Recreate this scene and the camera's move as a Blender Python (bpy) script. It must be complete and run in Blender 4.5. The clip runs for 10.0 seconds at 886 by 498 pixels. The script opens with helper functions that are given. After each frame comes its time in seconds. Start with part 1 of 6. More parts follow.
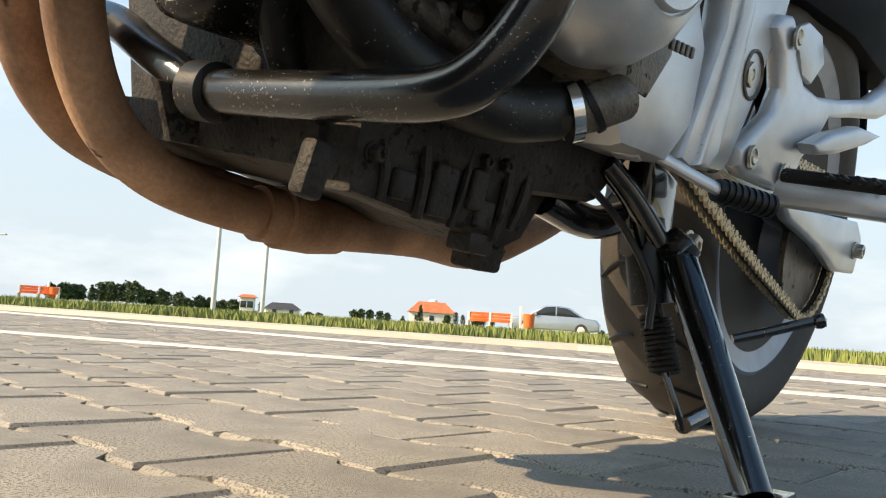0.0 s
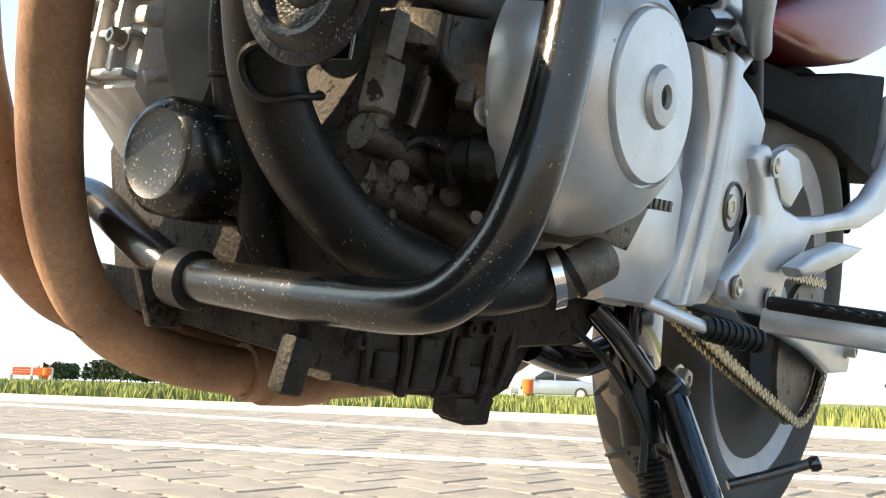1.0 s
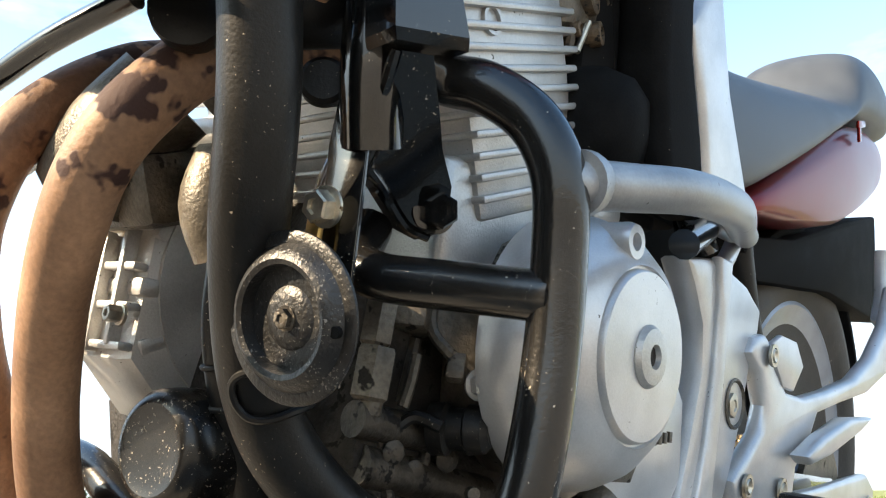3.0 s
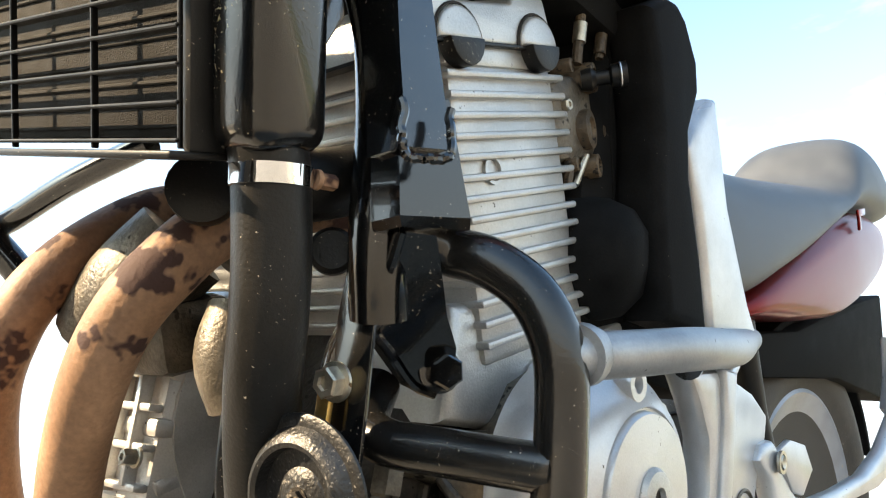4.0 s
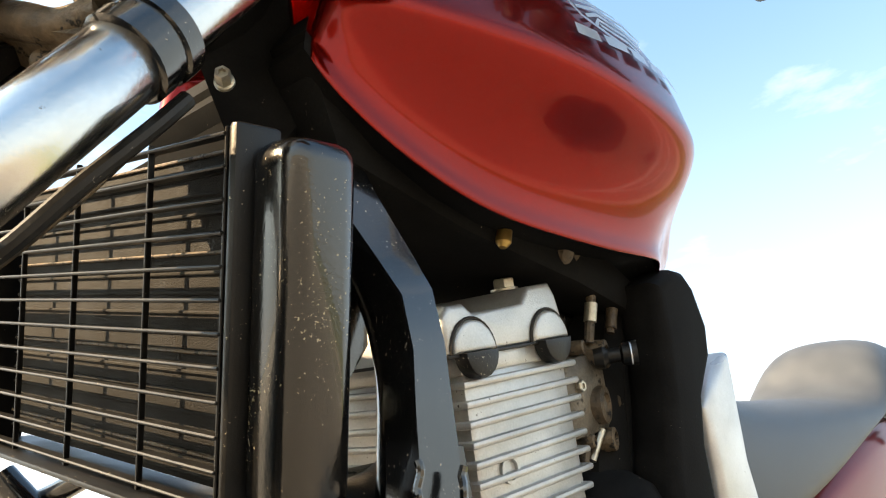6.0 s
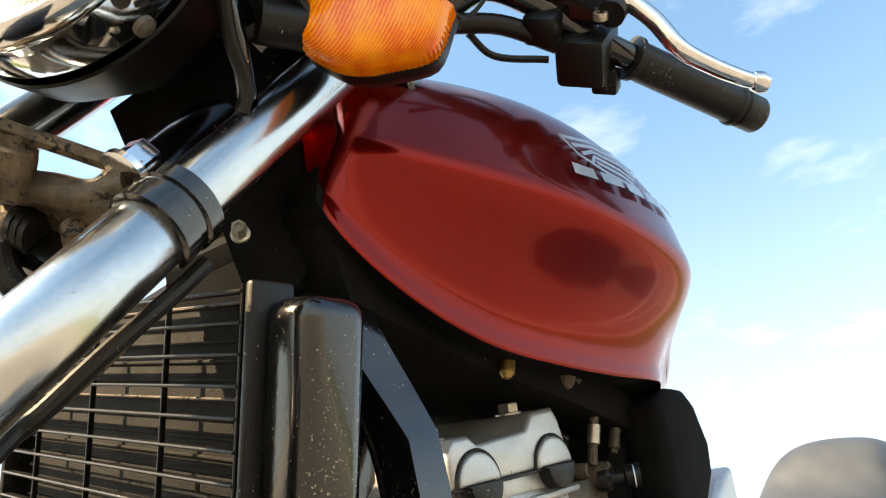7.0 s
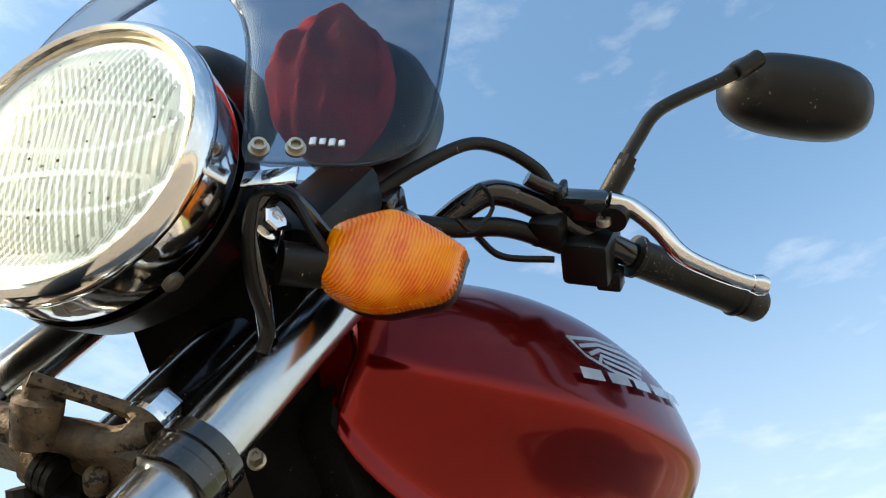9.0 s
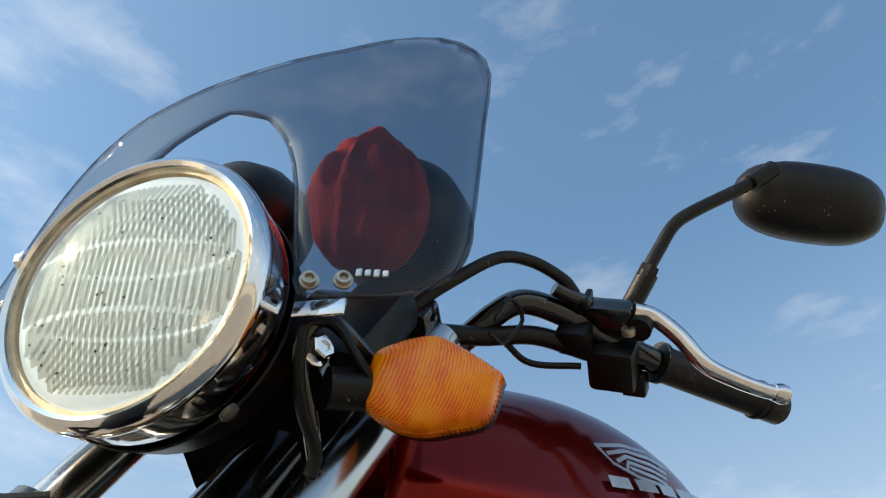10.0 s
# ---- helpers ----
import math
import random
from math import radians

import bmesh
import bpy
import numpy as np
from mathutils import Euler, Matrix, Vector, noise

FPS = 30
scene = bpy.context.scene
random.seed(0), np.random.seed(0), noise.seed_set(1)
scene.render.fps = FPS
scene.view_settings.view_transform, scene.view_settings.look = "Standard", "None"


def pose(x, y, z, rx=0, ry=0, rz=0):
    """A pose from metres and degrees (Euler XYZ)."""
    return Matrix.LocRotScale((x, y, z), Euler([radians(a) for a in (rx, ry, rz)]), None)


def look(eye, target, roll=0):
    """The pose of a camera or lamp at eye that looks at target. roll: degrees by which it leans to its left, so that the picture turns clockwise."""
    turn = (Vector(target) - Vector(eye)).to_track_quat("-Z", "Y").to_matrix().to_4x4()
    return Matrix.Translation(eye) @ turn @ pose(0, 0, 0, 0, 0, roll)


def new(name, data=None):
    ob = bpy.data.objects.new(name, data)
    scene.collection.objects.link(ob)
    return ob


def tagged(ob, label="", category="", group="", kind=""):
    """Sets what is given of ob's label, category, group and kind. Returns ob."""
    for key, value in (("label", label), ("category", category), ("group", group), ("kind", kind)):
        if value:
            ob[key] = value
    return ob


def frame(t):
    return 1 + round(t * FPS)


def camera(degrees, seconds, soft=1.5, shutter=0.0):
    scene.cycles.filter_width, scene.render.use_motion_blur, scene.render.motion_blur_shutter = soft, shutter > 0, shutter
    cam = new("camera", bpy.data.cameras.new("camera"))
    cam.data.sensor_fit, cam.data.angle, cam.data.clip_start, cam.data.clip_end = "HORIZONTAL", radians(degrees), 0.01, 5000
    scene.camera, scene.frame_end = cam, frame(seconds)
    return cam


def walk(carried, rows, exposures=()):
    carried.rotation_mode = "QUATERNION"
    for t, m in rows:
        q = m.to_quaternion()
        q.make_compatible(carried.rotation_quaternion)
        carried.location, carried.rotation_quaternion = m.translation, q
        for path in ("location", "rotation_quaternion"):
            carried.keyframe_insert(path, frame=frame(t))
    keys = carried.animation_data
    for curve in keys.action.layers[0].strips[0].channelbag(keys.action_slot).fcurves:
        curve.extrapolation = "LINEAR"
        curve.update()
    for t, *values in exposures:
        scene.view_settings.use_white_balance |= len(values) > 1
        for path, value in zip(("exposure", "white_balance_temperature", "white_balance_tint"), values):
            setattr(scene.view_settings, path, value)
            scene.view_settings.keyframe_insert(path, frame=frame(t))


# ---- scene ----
cam = camera(57.0, 10.0, 1.15)
PATH = [
    (0, (0.0603, -0.0339, 0.1105), (-0.1307, 1.9484, 0.2950), 3.69),
    (0.5, (0.0618, -0.0350, 0.1390), (-0.1228, 1.9441, 0.3610), 2.82),
    (1, (0.0652, -0.0400, 0.1755), (-0.1189, 1.9215, 0.5198), 1.78),
    (1.5, (0.0689, -0.0421, 0.2049), (-0.1186, 1.9009, 0.6401), 0.71),
    (2, (0.0695, -0.0476, 0.2218), (-0.1187, 1.8835, 0.7069), 0.05),
    (2.5, (0.0725, -0.0528, 0.2450), (-0.1124, 1.8652, 0.7807), -0.49),
    (3.8, (0.0799, -0.0912, 0.3068), (-0.1291, 1.7793, 0.9832), -1.93),
    (4, (0.0821, -0.0972, 0.3171), (-0.1261, 1.7629, 1.0218), -1.99),
    (4.5, (0.0890, -0.1149, 0.3351), (-0.1351, 1.7102, 1.1218), -2.07),
    (5, (0.0983, -0.1324, 0.3579), (-0.1466, 1.6568, 1.2174), -1.79),
    (5.5, (0.1020, -0.1525, 0.3822), (-0.1546, 1.6029, 1.3056), -1.86),
    (6.8, (0.1132, -0.2003, 0.4137), (-0.1440, 1.4224, 1.5542), -2.22),
    (7, (0.1143, -0.2091, 0.4201), (-0.1396, 1.4003, 1.5800), -2.26),
    (7.5, (0.1189, -0.2234, 0.4330), (-0.1275, 1.3441, 1.6504), -2.43),
    (8, (0.1207, -0.2354, 0.4420), (-0.1218, 1.3057, 1.6935), -2.38),
    (8.5, (0.1241, -0.2464, 0.4564), (-0.1073, 1.2638, 1.7470), -2.54),
    (9, (0.1201, -0.2661, 0.4680), (-0.1040, 1.1899, 1.8208), -2.73),
    (9.5, (0.1119, -0.2978, 0.4733), (-0.1156, 1.1164, 1.8691), -2.37),
    (10, (0.1121, -0.3177, 0.4800), (-0.1116, 1.0424, 1.9292), -2.26),
]
EXPOSURE = [(0, 0.70, 6900, 10), (0.5, 0.97, 6800, 10), (1, 1.30, 6800, 10), (1.5, 1.4, 6700, 10), (2.5, 1.5, 6700, 10), (3.8, 1.68, 7100, 10), (4.5, 1.87, 7600, 11), (5.5, 1.82, 8000, 12), (6.8, 1.56, 7900, 10), (7.5, 1.47, 7700, 10), (8.5, 1.25, 7400, 10), (9, 1.0, 7200, 10), (9.5, 0.80, 7100, 10), (10, 0.50, 7000, 10)]
walk(cam, [(t, look(eye, target, roll)) for t, eye, target, roll in PATH], EXPOSURE)

# ---- the light ----
SUN = Vector((-0.80, -0.37, 0.55)).normalized()
world = bpy.data.worlds.new("sky")
scene.world = world
world.use_nodes = True
wn, wl = world.node_tree.nodes, world.node_tree.links
wn.clear()
w_out, w_bg = wn.new("ShaderNodeOutputWorld"), wn.new("ShaderNodeBackground")
w_sky = wn.new("ShaderNodeTexSky")
w_sky.sky_type, w_sky.sun_disc = "NISHITA", False
w_sky.sun_elevation = math.asin(SUN.z)
w_sky.sun_rotation = math.atan2(SUN.x, SUN.y)
w_sky.air_density, w_sky.dust_density, w_sky.ozone_density = 1.0, 1.5, 2.0
w_co = wn.new("ShaderNodeTexCoord")
w_map = wn.new("ShaderNodeMapping")
w_map.inputs["Scale"].default_value = (1.0, 1.0, 3.2)
w_noise = wn.new("ShaderNodeTexNoise")
w_noise.inputs["Scale"].default_value, w_noise.inputs["Detail"].default_value = 2.6, 9
w_noise.inputs["Roughness"].default_value = 0.6
w_ramp = wn.new("ShaderNodeValToRGB")
w_ramp.color_ramp.elements[0].position, w_ramp.color_ramp.elements[0].color = 0.52, (0, 0, 0, 1)
w_ramp.color_ramp.elements[1].position, w_ramp.color_ramp.elements[1].color = 0.78, (0.30, 0.30, 0.30, 1)
w_mix = wn.new("ShaderNodeMixRGB")
w_mix.inputs["Color2"].default_value = (8.0, 7.8, 7.6, 1)
wl.new(w_co.outputs["Generated"], w_map.inputs["Vector"])
wl.new(w_map.outputs["Vector"], w_noise.inputs["Vector"])
wl.new(w_noise.outputs["Fac"], w_ramp.inputs["Fac"])
wl.new(w_ramp.outputs["Color"], w_mix.inputs["Fac"])
w_mix2 = wn.new("ShaderNodeMixRGB")
w_mix2_in = w_mix2.inputs["Color1"]
w_tint = wn.new("ShaderNodeMixRGB")
w_tint.blend_type = "MULTIPLY"
w_tint.inputs["Fac"].default_value = 1.0
w_tint.inputs["Color2"].default_value = (0.97, 1.21, 1.22, 1)
wl.new(w_sky.outputs["Color"], w_tint.inputs["Color1"])
wl.new(w_tint.outputs["Color"], w_mix2_in)
w_sep, w_haze = wn.new("ShaderNodeSeparateXYZ"), wn.new("ShaderNodeMapRange")
w_haze.interpolation_type = "SMOOTHSTEP"
w_haze.inputs["From Min"].default_value, w_haze.inputs["From Max"].default_value = 0.02, 0.74
w_haze.inputs["To Min"].default_value, w_haze.inputs["To Max"].default_value = 0.97, 0.0
w_mix2.inputs["Color2"].default_value = (3.05, 3.55, 4.0, 1)
wl.new(w_co.outputs["Generated"], w_sep.inputs["Vector"])
wl.new(w_sep.outputs["Z"], w_haze.inputs["Value"])
wl.new(w_haze.outputs["Result"], w_mix2.inputs["Fac"])
wl.new(w_mix2.outputs["Color"], w_mix.inputs["Color1"])
wl.new(w_mix.outputs["Color"], w_bg.inputs["Color"])
wl.new(w_bg.outputs["Background"], w_out.inputs["Surface"])
w_bg.inputs["Strength"].default_value = 0.15

sun = new("sun", bpy.data.lights.new("sun", "SUN"))
sun.data.energy, sun.data.angle, sun.data.color = 5.0, radians(0.6), (1.0, 0.80, 0.56)
sun.matrix_world = look(SUN * 50, (0, 0, 0))

# ---- materials ----


def material(name, base, rough=0.5, metal=0.0, vary=0.25, scale=30.0, bump=0.1, bump_scale=None, specks=None, coat=0.0, second=None, per_object=0.0, speck_scale=120.0, rise=None):
    """A surface with two scales of variation, fine relief, and specks of dust or wear."""
    m = bpy.data.materials.new(name)
    m.use_nodes = True
    nt = m.node_tree
    n, l = nt.nodes, nt.links
    bsdf = n["Principled BSDF"]
    bsdf.inputs["Metallic"].default_value = metal
    bsdf.inputs["Coat Weight"].default_value = coat
    bsdf.inputs["Coat Roughness"].default_value = 0.04
    co = n.new("ShaderNodeTexCoord")
    big, small = n.new("ShaderNodeTexNoise"), n.new("ShaderNodeTexNoise")
    big.inputs["Scale"].default_value, big.inputs["Detail"].default_value = scale, 5
    small.inputs["Scale"].default_value, small.inputs["Detail"].default_value = bump_scale or scale * 12, 4
    for t in (big, small):
        l.new(co.outputs["Object"], t.inputs["Vector"])
    ramp = n.new("ShaderNodeValToRGB")
    dark = tuple(c * (1 - vary) for c in base)
    light = second or tuple(min(1, c * (1 + vary)) for c in base)
    ramp.color_ramp.elements[0].position, ramp.color_ramp.elements[0].color = 0.34, (*dark, 1)
    ramp.color_ramp.elements[1].position, ramp.color_ramp.elements[1].color = 0.66, (*light, 1)
    l.new(big.outputs["Fac"], ramp.inputs["Fac"])
    colour = ramp.outputs["Color"]
    grain = n.new("ShaderNodeMixRGB")
    grain.blend_type = "OVERLAY"
    grain.inputs["Fac"].default_value = min(0.5, vary)
    l.new(colour, grain.inputs["Color1"])
    l.new(small.outputs["Fac"], grain.inputs["Color2"])
    colour = grain.outputs["Color"]
    if per_object:
        info, hsv, mr = n.new("ShaderNodeObjectInfo"), n.new("ShaderNodeHueSaturation"), n.new("ShaderNodeMapRange")
        mr.inputs["To Min"].default_value, mr.inputs["To Max"].default_value = 1 - per_object, 1 + per_object
        l.new(info.outputs["Random"], mr.inputs["Value"])
        l.new(mr.outputs["Result"], hsv.inputs["Value"])
        l.new(colour, hsv.inputs["Color"])
        colour = hsv.outputs["Color"]
    rr = n.new("ShaderNodeMapRange")
    rr.inputs["To Min"].default_value, rr.inputs["To Max"].default_value = max(0.02, rough * 0.75), min(1, rough * 1.3)
    l.new(big.outputs["Fac"], rr.inputs["Value"])
    rough_out = rr.outputs["Result"]
    if specks:
        sp, sr, mx = n.new("ShaderNodeTexNoise"), n.new("ShaderNodeValToRGB"), n.new("ShaderNodeMixRGB")
        sp.inputs["Scale"].default_value, sp.inputs["Detail"].default_value, sp.inputs["Roughness"].default_value = speck_scale, 3, 0.65
        l.new(co.outputs["Object"], sp.inputs["Vector"])
        patch = n.new("ShaderNodeMath")
        patch.operation = "MULTIPLY_ADD"
        patch.inputs[1].default_value, patch.inputs[2].default_value = 0.35, -0.17
        l.new(big.outputs["Fac"], patch.inputs[0])
        add = n.new("ShaderNodeMath")
        l.new(sp.outputs["Fac"], add.inputs[0])
        l.new(patch.outputs["Value"], add.inputs[1])
        if rise:
            sx, hz, ad = n.new("ShaderNodeSeparateXYZ"), n.new("ShaderNodeMapRange"), n.new("ShaderNodeMath")
            hz.inputs["From Min"].default_value, hz.inputs["From Max"].default_value = rise[0], rise[1]
            hz.inputs["To Min"].default_value, hz.inputs["To Max"].default_value = -rise[2], rise[2]
            l.new(co.outputs["Object"], sx.inputs["Vector"])
            l.new(sx.outputs["Z"], hz.inputs["Value"])
            l.new(add.outputs["Value"], ad.inputs[0])
            l.new(hz.outputs["Result"], ad.inputs[1])
            add = ad
        sr.color_ramp.elements[0].position, sr.color_ramp.elements[0].color = specks[1], (0, 0, 0, 1)
        sr.color_ramp.elements[1].position, sr.color_ramp.elements[1].color = specks[1] + 0.05, (1, 1, 1, 1)
        l.new(add.outputs["Value"], sr.inputs["Fac"])
        l.new(sr.outputs["Color"], mx.inputs["Fac"])
        l.new(colour, mx.inputs["Color1"])
        mx.inputs["Color2"].default_value = (*specks[0], 1)
        colour = mx.outputs["Color"]
        rmix = n.new("ShaderNodeMath")
        rmix.operation = "MAXIMUM"
        sc = n.new("ShaderNodeMath")
        sc.operation = "MULTIPLY"
        sc.inputs[1].default_value = 0.8
        l.new(sr.outputs["Color"], sc.inputs[0])
        l.new(rough_out, rmix.inputs[0])
        l.new(sc.outputs["Value"], rmix.inputs[1])
        rough_out = rmix.outputs["Value"]
    l.new(colour, bsdf.inputs["Base Color"])
    l.new(rough_out, bsdf.inputs["Roughness"])
    if bump:
        b = n.new("ShaderNodeBump")
        b.inputs["Strength"].default_value, b.inputs["Distance"].default_value = bump, 0.002
        l.new(small.outputs["Fac"], b.inputs["Height"])
        l.new(b.outputs["Normal"], bsdf.inputs["Normal"])
    return m


DUST = (0.42, 0.36, 0.28)
M_BLACK = material("black_paint", (0.005, 0.005, 0.005), 0.14, 0, 0.3, 40, 0.05, 500, (DUST, 0.70), 0.7, speck_scale=420)
M_TANKDUST = material("dusty_black_paint", (0.006, 0.006, 0.006), 0.16, 0, 0.3, 22, 0.1, 450, ((0.36, 0.30, 0.19), 0.66), 0.5, speck_scale=420)
M_GUARD = material("guard_paint", (0.008, 0.0078, 0.0075), 0.22, 0, 0.3, 25, 0.10, 450, (DUST, 0.705), 0.3, speck_scale=480, rise=(0.46, 0.27, 0.015))
M_GUARDGREY = material("worn_grey_tube", (0.30, 0.31, 0.32), 0.38, 0.5, 0.15, 30, 0.08, 500, ((0.08, 0.08, 0.08), 0.70))
M_PLASTIC = material("black_plastic", (0.005, 0.005, 0.005), 0.40, 0, 0.3, 35, 0.08, 700, (DUST, 0.715), speck_scale=300)
M_RUBBER = material("rubber", (0.009, 0.0085, 0.008), 0.40, 0, 0.35, 30, 0.12, 500, (DUST, 0.70), speck_scale=420)
M_TYRE = material("tyre_rubber", (0.042, 0.035, 0.028), 0.7, 0, 0.35, 25, 0.3, 400, (DUST, 0.72), speck_scale=260)
M_ALU = material("cast_aluminium", (0.46, 0.455, 0.44), 0.36, 0.6, 0.16, 25, 0.2, 600, ((0.10, 0.09, 0.08), 0.72), speck_scale=200)
# dirty alloy, darkened further so its colour carries the shade inside the engine
M_ALUDIRTSHADE = material("dirty_shaded_aluminium", (0.11, 0.094, 0.073), 0.45, 0.4, 0.5, 34, 0.4, 350, ((0.02, 0.016, 0.012), 0.62), speck_scale=60)
M_DUSTY = material("dusty_brown_metal", (0.085, 0.060, 0.036), 0.55, 0.2, 0.5, 60, 0.5, 300, ((0.012, 0.010, 0.008), 0.58), speck_scale=110)
M_SILVER = material("silver_paint", (0.55, 0.555, 0.56), 0.30, 0.5, 0.14, 18, 0.08, 700, ((0.12, 0.11, 0.10), 0.74), speck_scale=220)
# oily alloy, its colour lowered for the shade low on the engine
M_GRIMESHADE = material("oily_shaded_casting", (0.050, 0.042, 0.033), 0.42, 0.4, 0.5, 40, 0.4, 300, ((0.012, 0.010, 0.008), 0.58), speck_scale=70)
# grime, with the shade under the engine put into the colour as well
M_SUMPSHADE = material("grimy_shaded_sump", (0.026, 0.022, 0.018), 0.6, 0.3, 0.5, 40, 0.6, 260, ((0.010, 0.008, 0.006), 0.60), speck_scale=90)
M_CHROME = material("chrome", (0.78, 0.78, 0.78), 0.07, 1.0, 0.05, 30, 0.02, 400, ((0.30, 0.24, 0.16), 0.76))
M_FORK = material("satin_chrome", (0.54, 0.54, 0.53), 0.19, 1.0, 0.06, 30, 0.04, 400, ((0.16, 0.15, 0.13), 0.72), speck_scale=260)
M_STEEL = material("zinc_steel", (0.50, 0.46, 0.38), 0.38, 0.9, 0.25, 60, 0.15, 400, ((0.20, 0.13, 0.07), 0.68))
M_RUST = material("rusty_pipe", (0.27, 0.140, 0.075), 0.60, 0.1, 0.38, 14, 0.3, 260, ((0.050, 0.022, 0.017), 0.60), second=(0.40, 0.235, 0.14), speck_scale=30, rise=(0.36, 0.54, 0.10))
M_MUD = material("mud_spattered_black", (0.008, 0.008, 0.008), 0.26, 0, 0.3, 40, 0.05, 400, (DUST, 0.64), 0.0, speck_scale=480)
M_HORN = material("dusty_horn", (0.012, 0.012, 0.012), 0.38, 0, 0.4, 60, 0.35, 420, ((0.20, 0.185, 0.165), 0.635), 0.0, speck_scale=520)
M_RED = material("red_lacquer", (0.20, 0.006, 0.004), 0.19, 0.75, 0.06, 6, 0.0, 400, None, 0.32)
M_MAROON = material("maroon_lacquer", (0.15, 0.006, 0.007), 0.32, 0.55, 0.08, 6, 0.0, 400, None, 0.25)
M_SEAT = material("seat_vinyl", (0.060, 0.066, 0.074), 0.45, 0, 0.15, 20, 0.25, 900)
M_CHAIN = material("chain_steel", (0.60, 0.48, 0.30), 0.45, 0.4, 0.3, 90, 0.2, 500, ((0.05, 0.04, 0.03), 0.60))
M_RIM = material("rim_paint", (0.25, 0.28, 0.33), 0.36, 0.5, 0.15, 20, 0.1, 500, (DUST, 0.70))
M_BRASS = material("brass", (0.55, 0.36, 0.12), 0.35, 0.9, 0.2, 60, 0.1)
# near-black: shadow of slats and fork is put into the fin colour
M_FIN = material("radiator_fins", (0.004, 0.0035, 0.003), 0.8, 0.0, 0.8, 60, 0.5, 900)
M_MATT = material("matt_black_plastic", (0.007, 0.007, 0.007), 0.85, 0, 0.4, 30, 0.10, 500, (DUST, 0.76), speck_scale=300)
for m in (M_RED, M_MAROON):
    m.node_tree.nodes["Principled BSDF"].inputs["Specular IOR Level"].default_value = 0.1
for m in (M_PLASTIC, M_FIN, M_RUBBER, M_SUMPSHADE):
    m.node_tree.nodes["Principled BSDF"].inputs["Specular IOR Level"].default_value = 0.3
M_MATT.node_tree.nodes["Principled BSDF"].inputs["Specular IOR Level"].default_value = 0.08
M_CLOTH = material("red_cloth", (0.48, 0.018, 0.020), 0.9, 0, 0.25, 40, 0.9, 600)
M_BADGE = material("badge_silver", (0.55, 0.56, 0.58), 0.3, 0.7, 0.08, 60, 0.05)
M_PAVER = material("concrete_paver", (0.34, 0.308, 0.260), 0.88, 0, 0.30, 9, 0.9, 1000, ((0.14, 0.125, 0.105), 0.55), per_object=0.12, speck_scale=420)
M_SAND = material("joint_sand", (0.46, 0.40, 0.31), 0.95, 0, 0.3, 20, 0.8, 260)
M_LINE = material("white_line_paint", (0.62, 0.60, 0.56), 0.8, 0, 0.15, 8, 0.4, 200, ((0.33, 0.31, 0.29), 0.62))
M_KERB = material("beige_concrete", (0.50, 0.44, 0.36), 0.9, 0, 0.12, 2, 0.3, 60)
M_GRASS = material("grass", (0.15, 0.20, 0.045), 0.8, 0, 0.4, 1.2, 0.4, 20, second=(0.28, 0.30, 0.08))
M_LEAF = material("tree_leaves", (0.045, 0.075, 0.022), 0.7, 0, 0.45, 0.5, 0.3, 6)
M_BARK = material("bark", (0.10, 0.075, 0.05), 0.9, 0, 0.3, 3, 0.5, 30)
M_POLE = material("galvanised_pole", (0.60, 0.60, 0.58), 0.5, 0.3, 0.1, 2, 0.05)
M_ORANGE = material("orange_slats", (0.75, 0.16, 0.03), 0.5, 0, 0.12, 4, 0.1)
M_WALL = material("white_plaster", (0.75, 0.72, 0.66), 0.9, 0, 0.06, 0.6, 0.1)
M_ROOF = material("red_roof_tiles", (0.55, 0.15, 0.06), 0.8, 0, 0.2, 0.8, 0.2)
M_DARKROOF = material("dark_roof", (0.05, 0.05, 0.055), 0.7, 0, 0.2, 0.8, 0.2)
M_CAR = material("silver_blue_car_paint", (0.36, 0.40, 0.45), 0.3, 0.5, 0.06, 1, 0.0, None, None, 0.8)
M_WINDOW = material("car_window", (0.02, 0.025, 0.03), 0.08, 0, 0.1, 1, 0.0, None, None, 0.5)


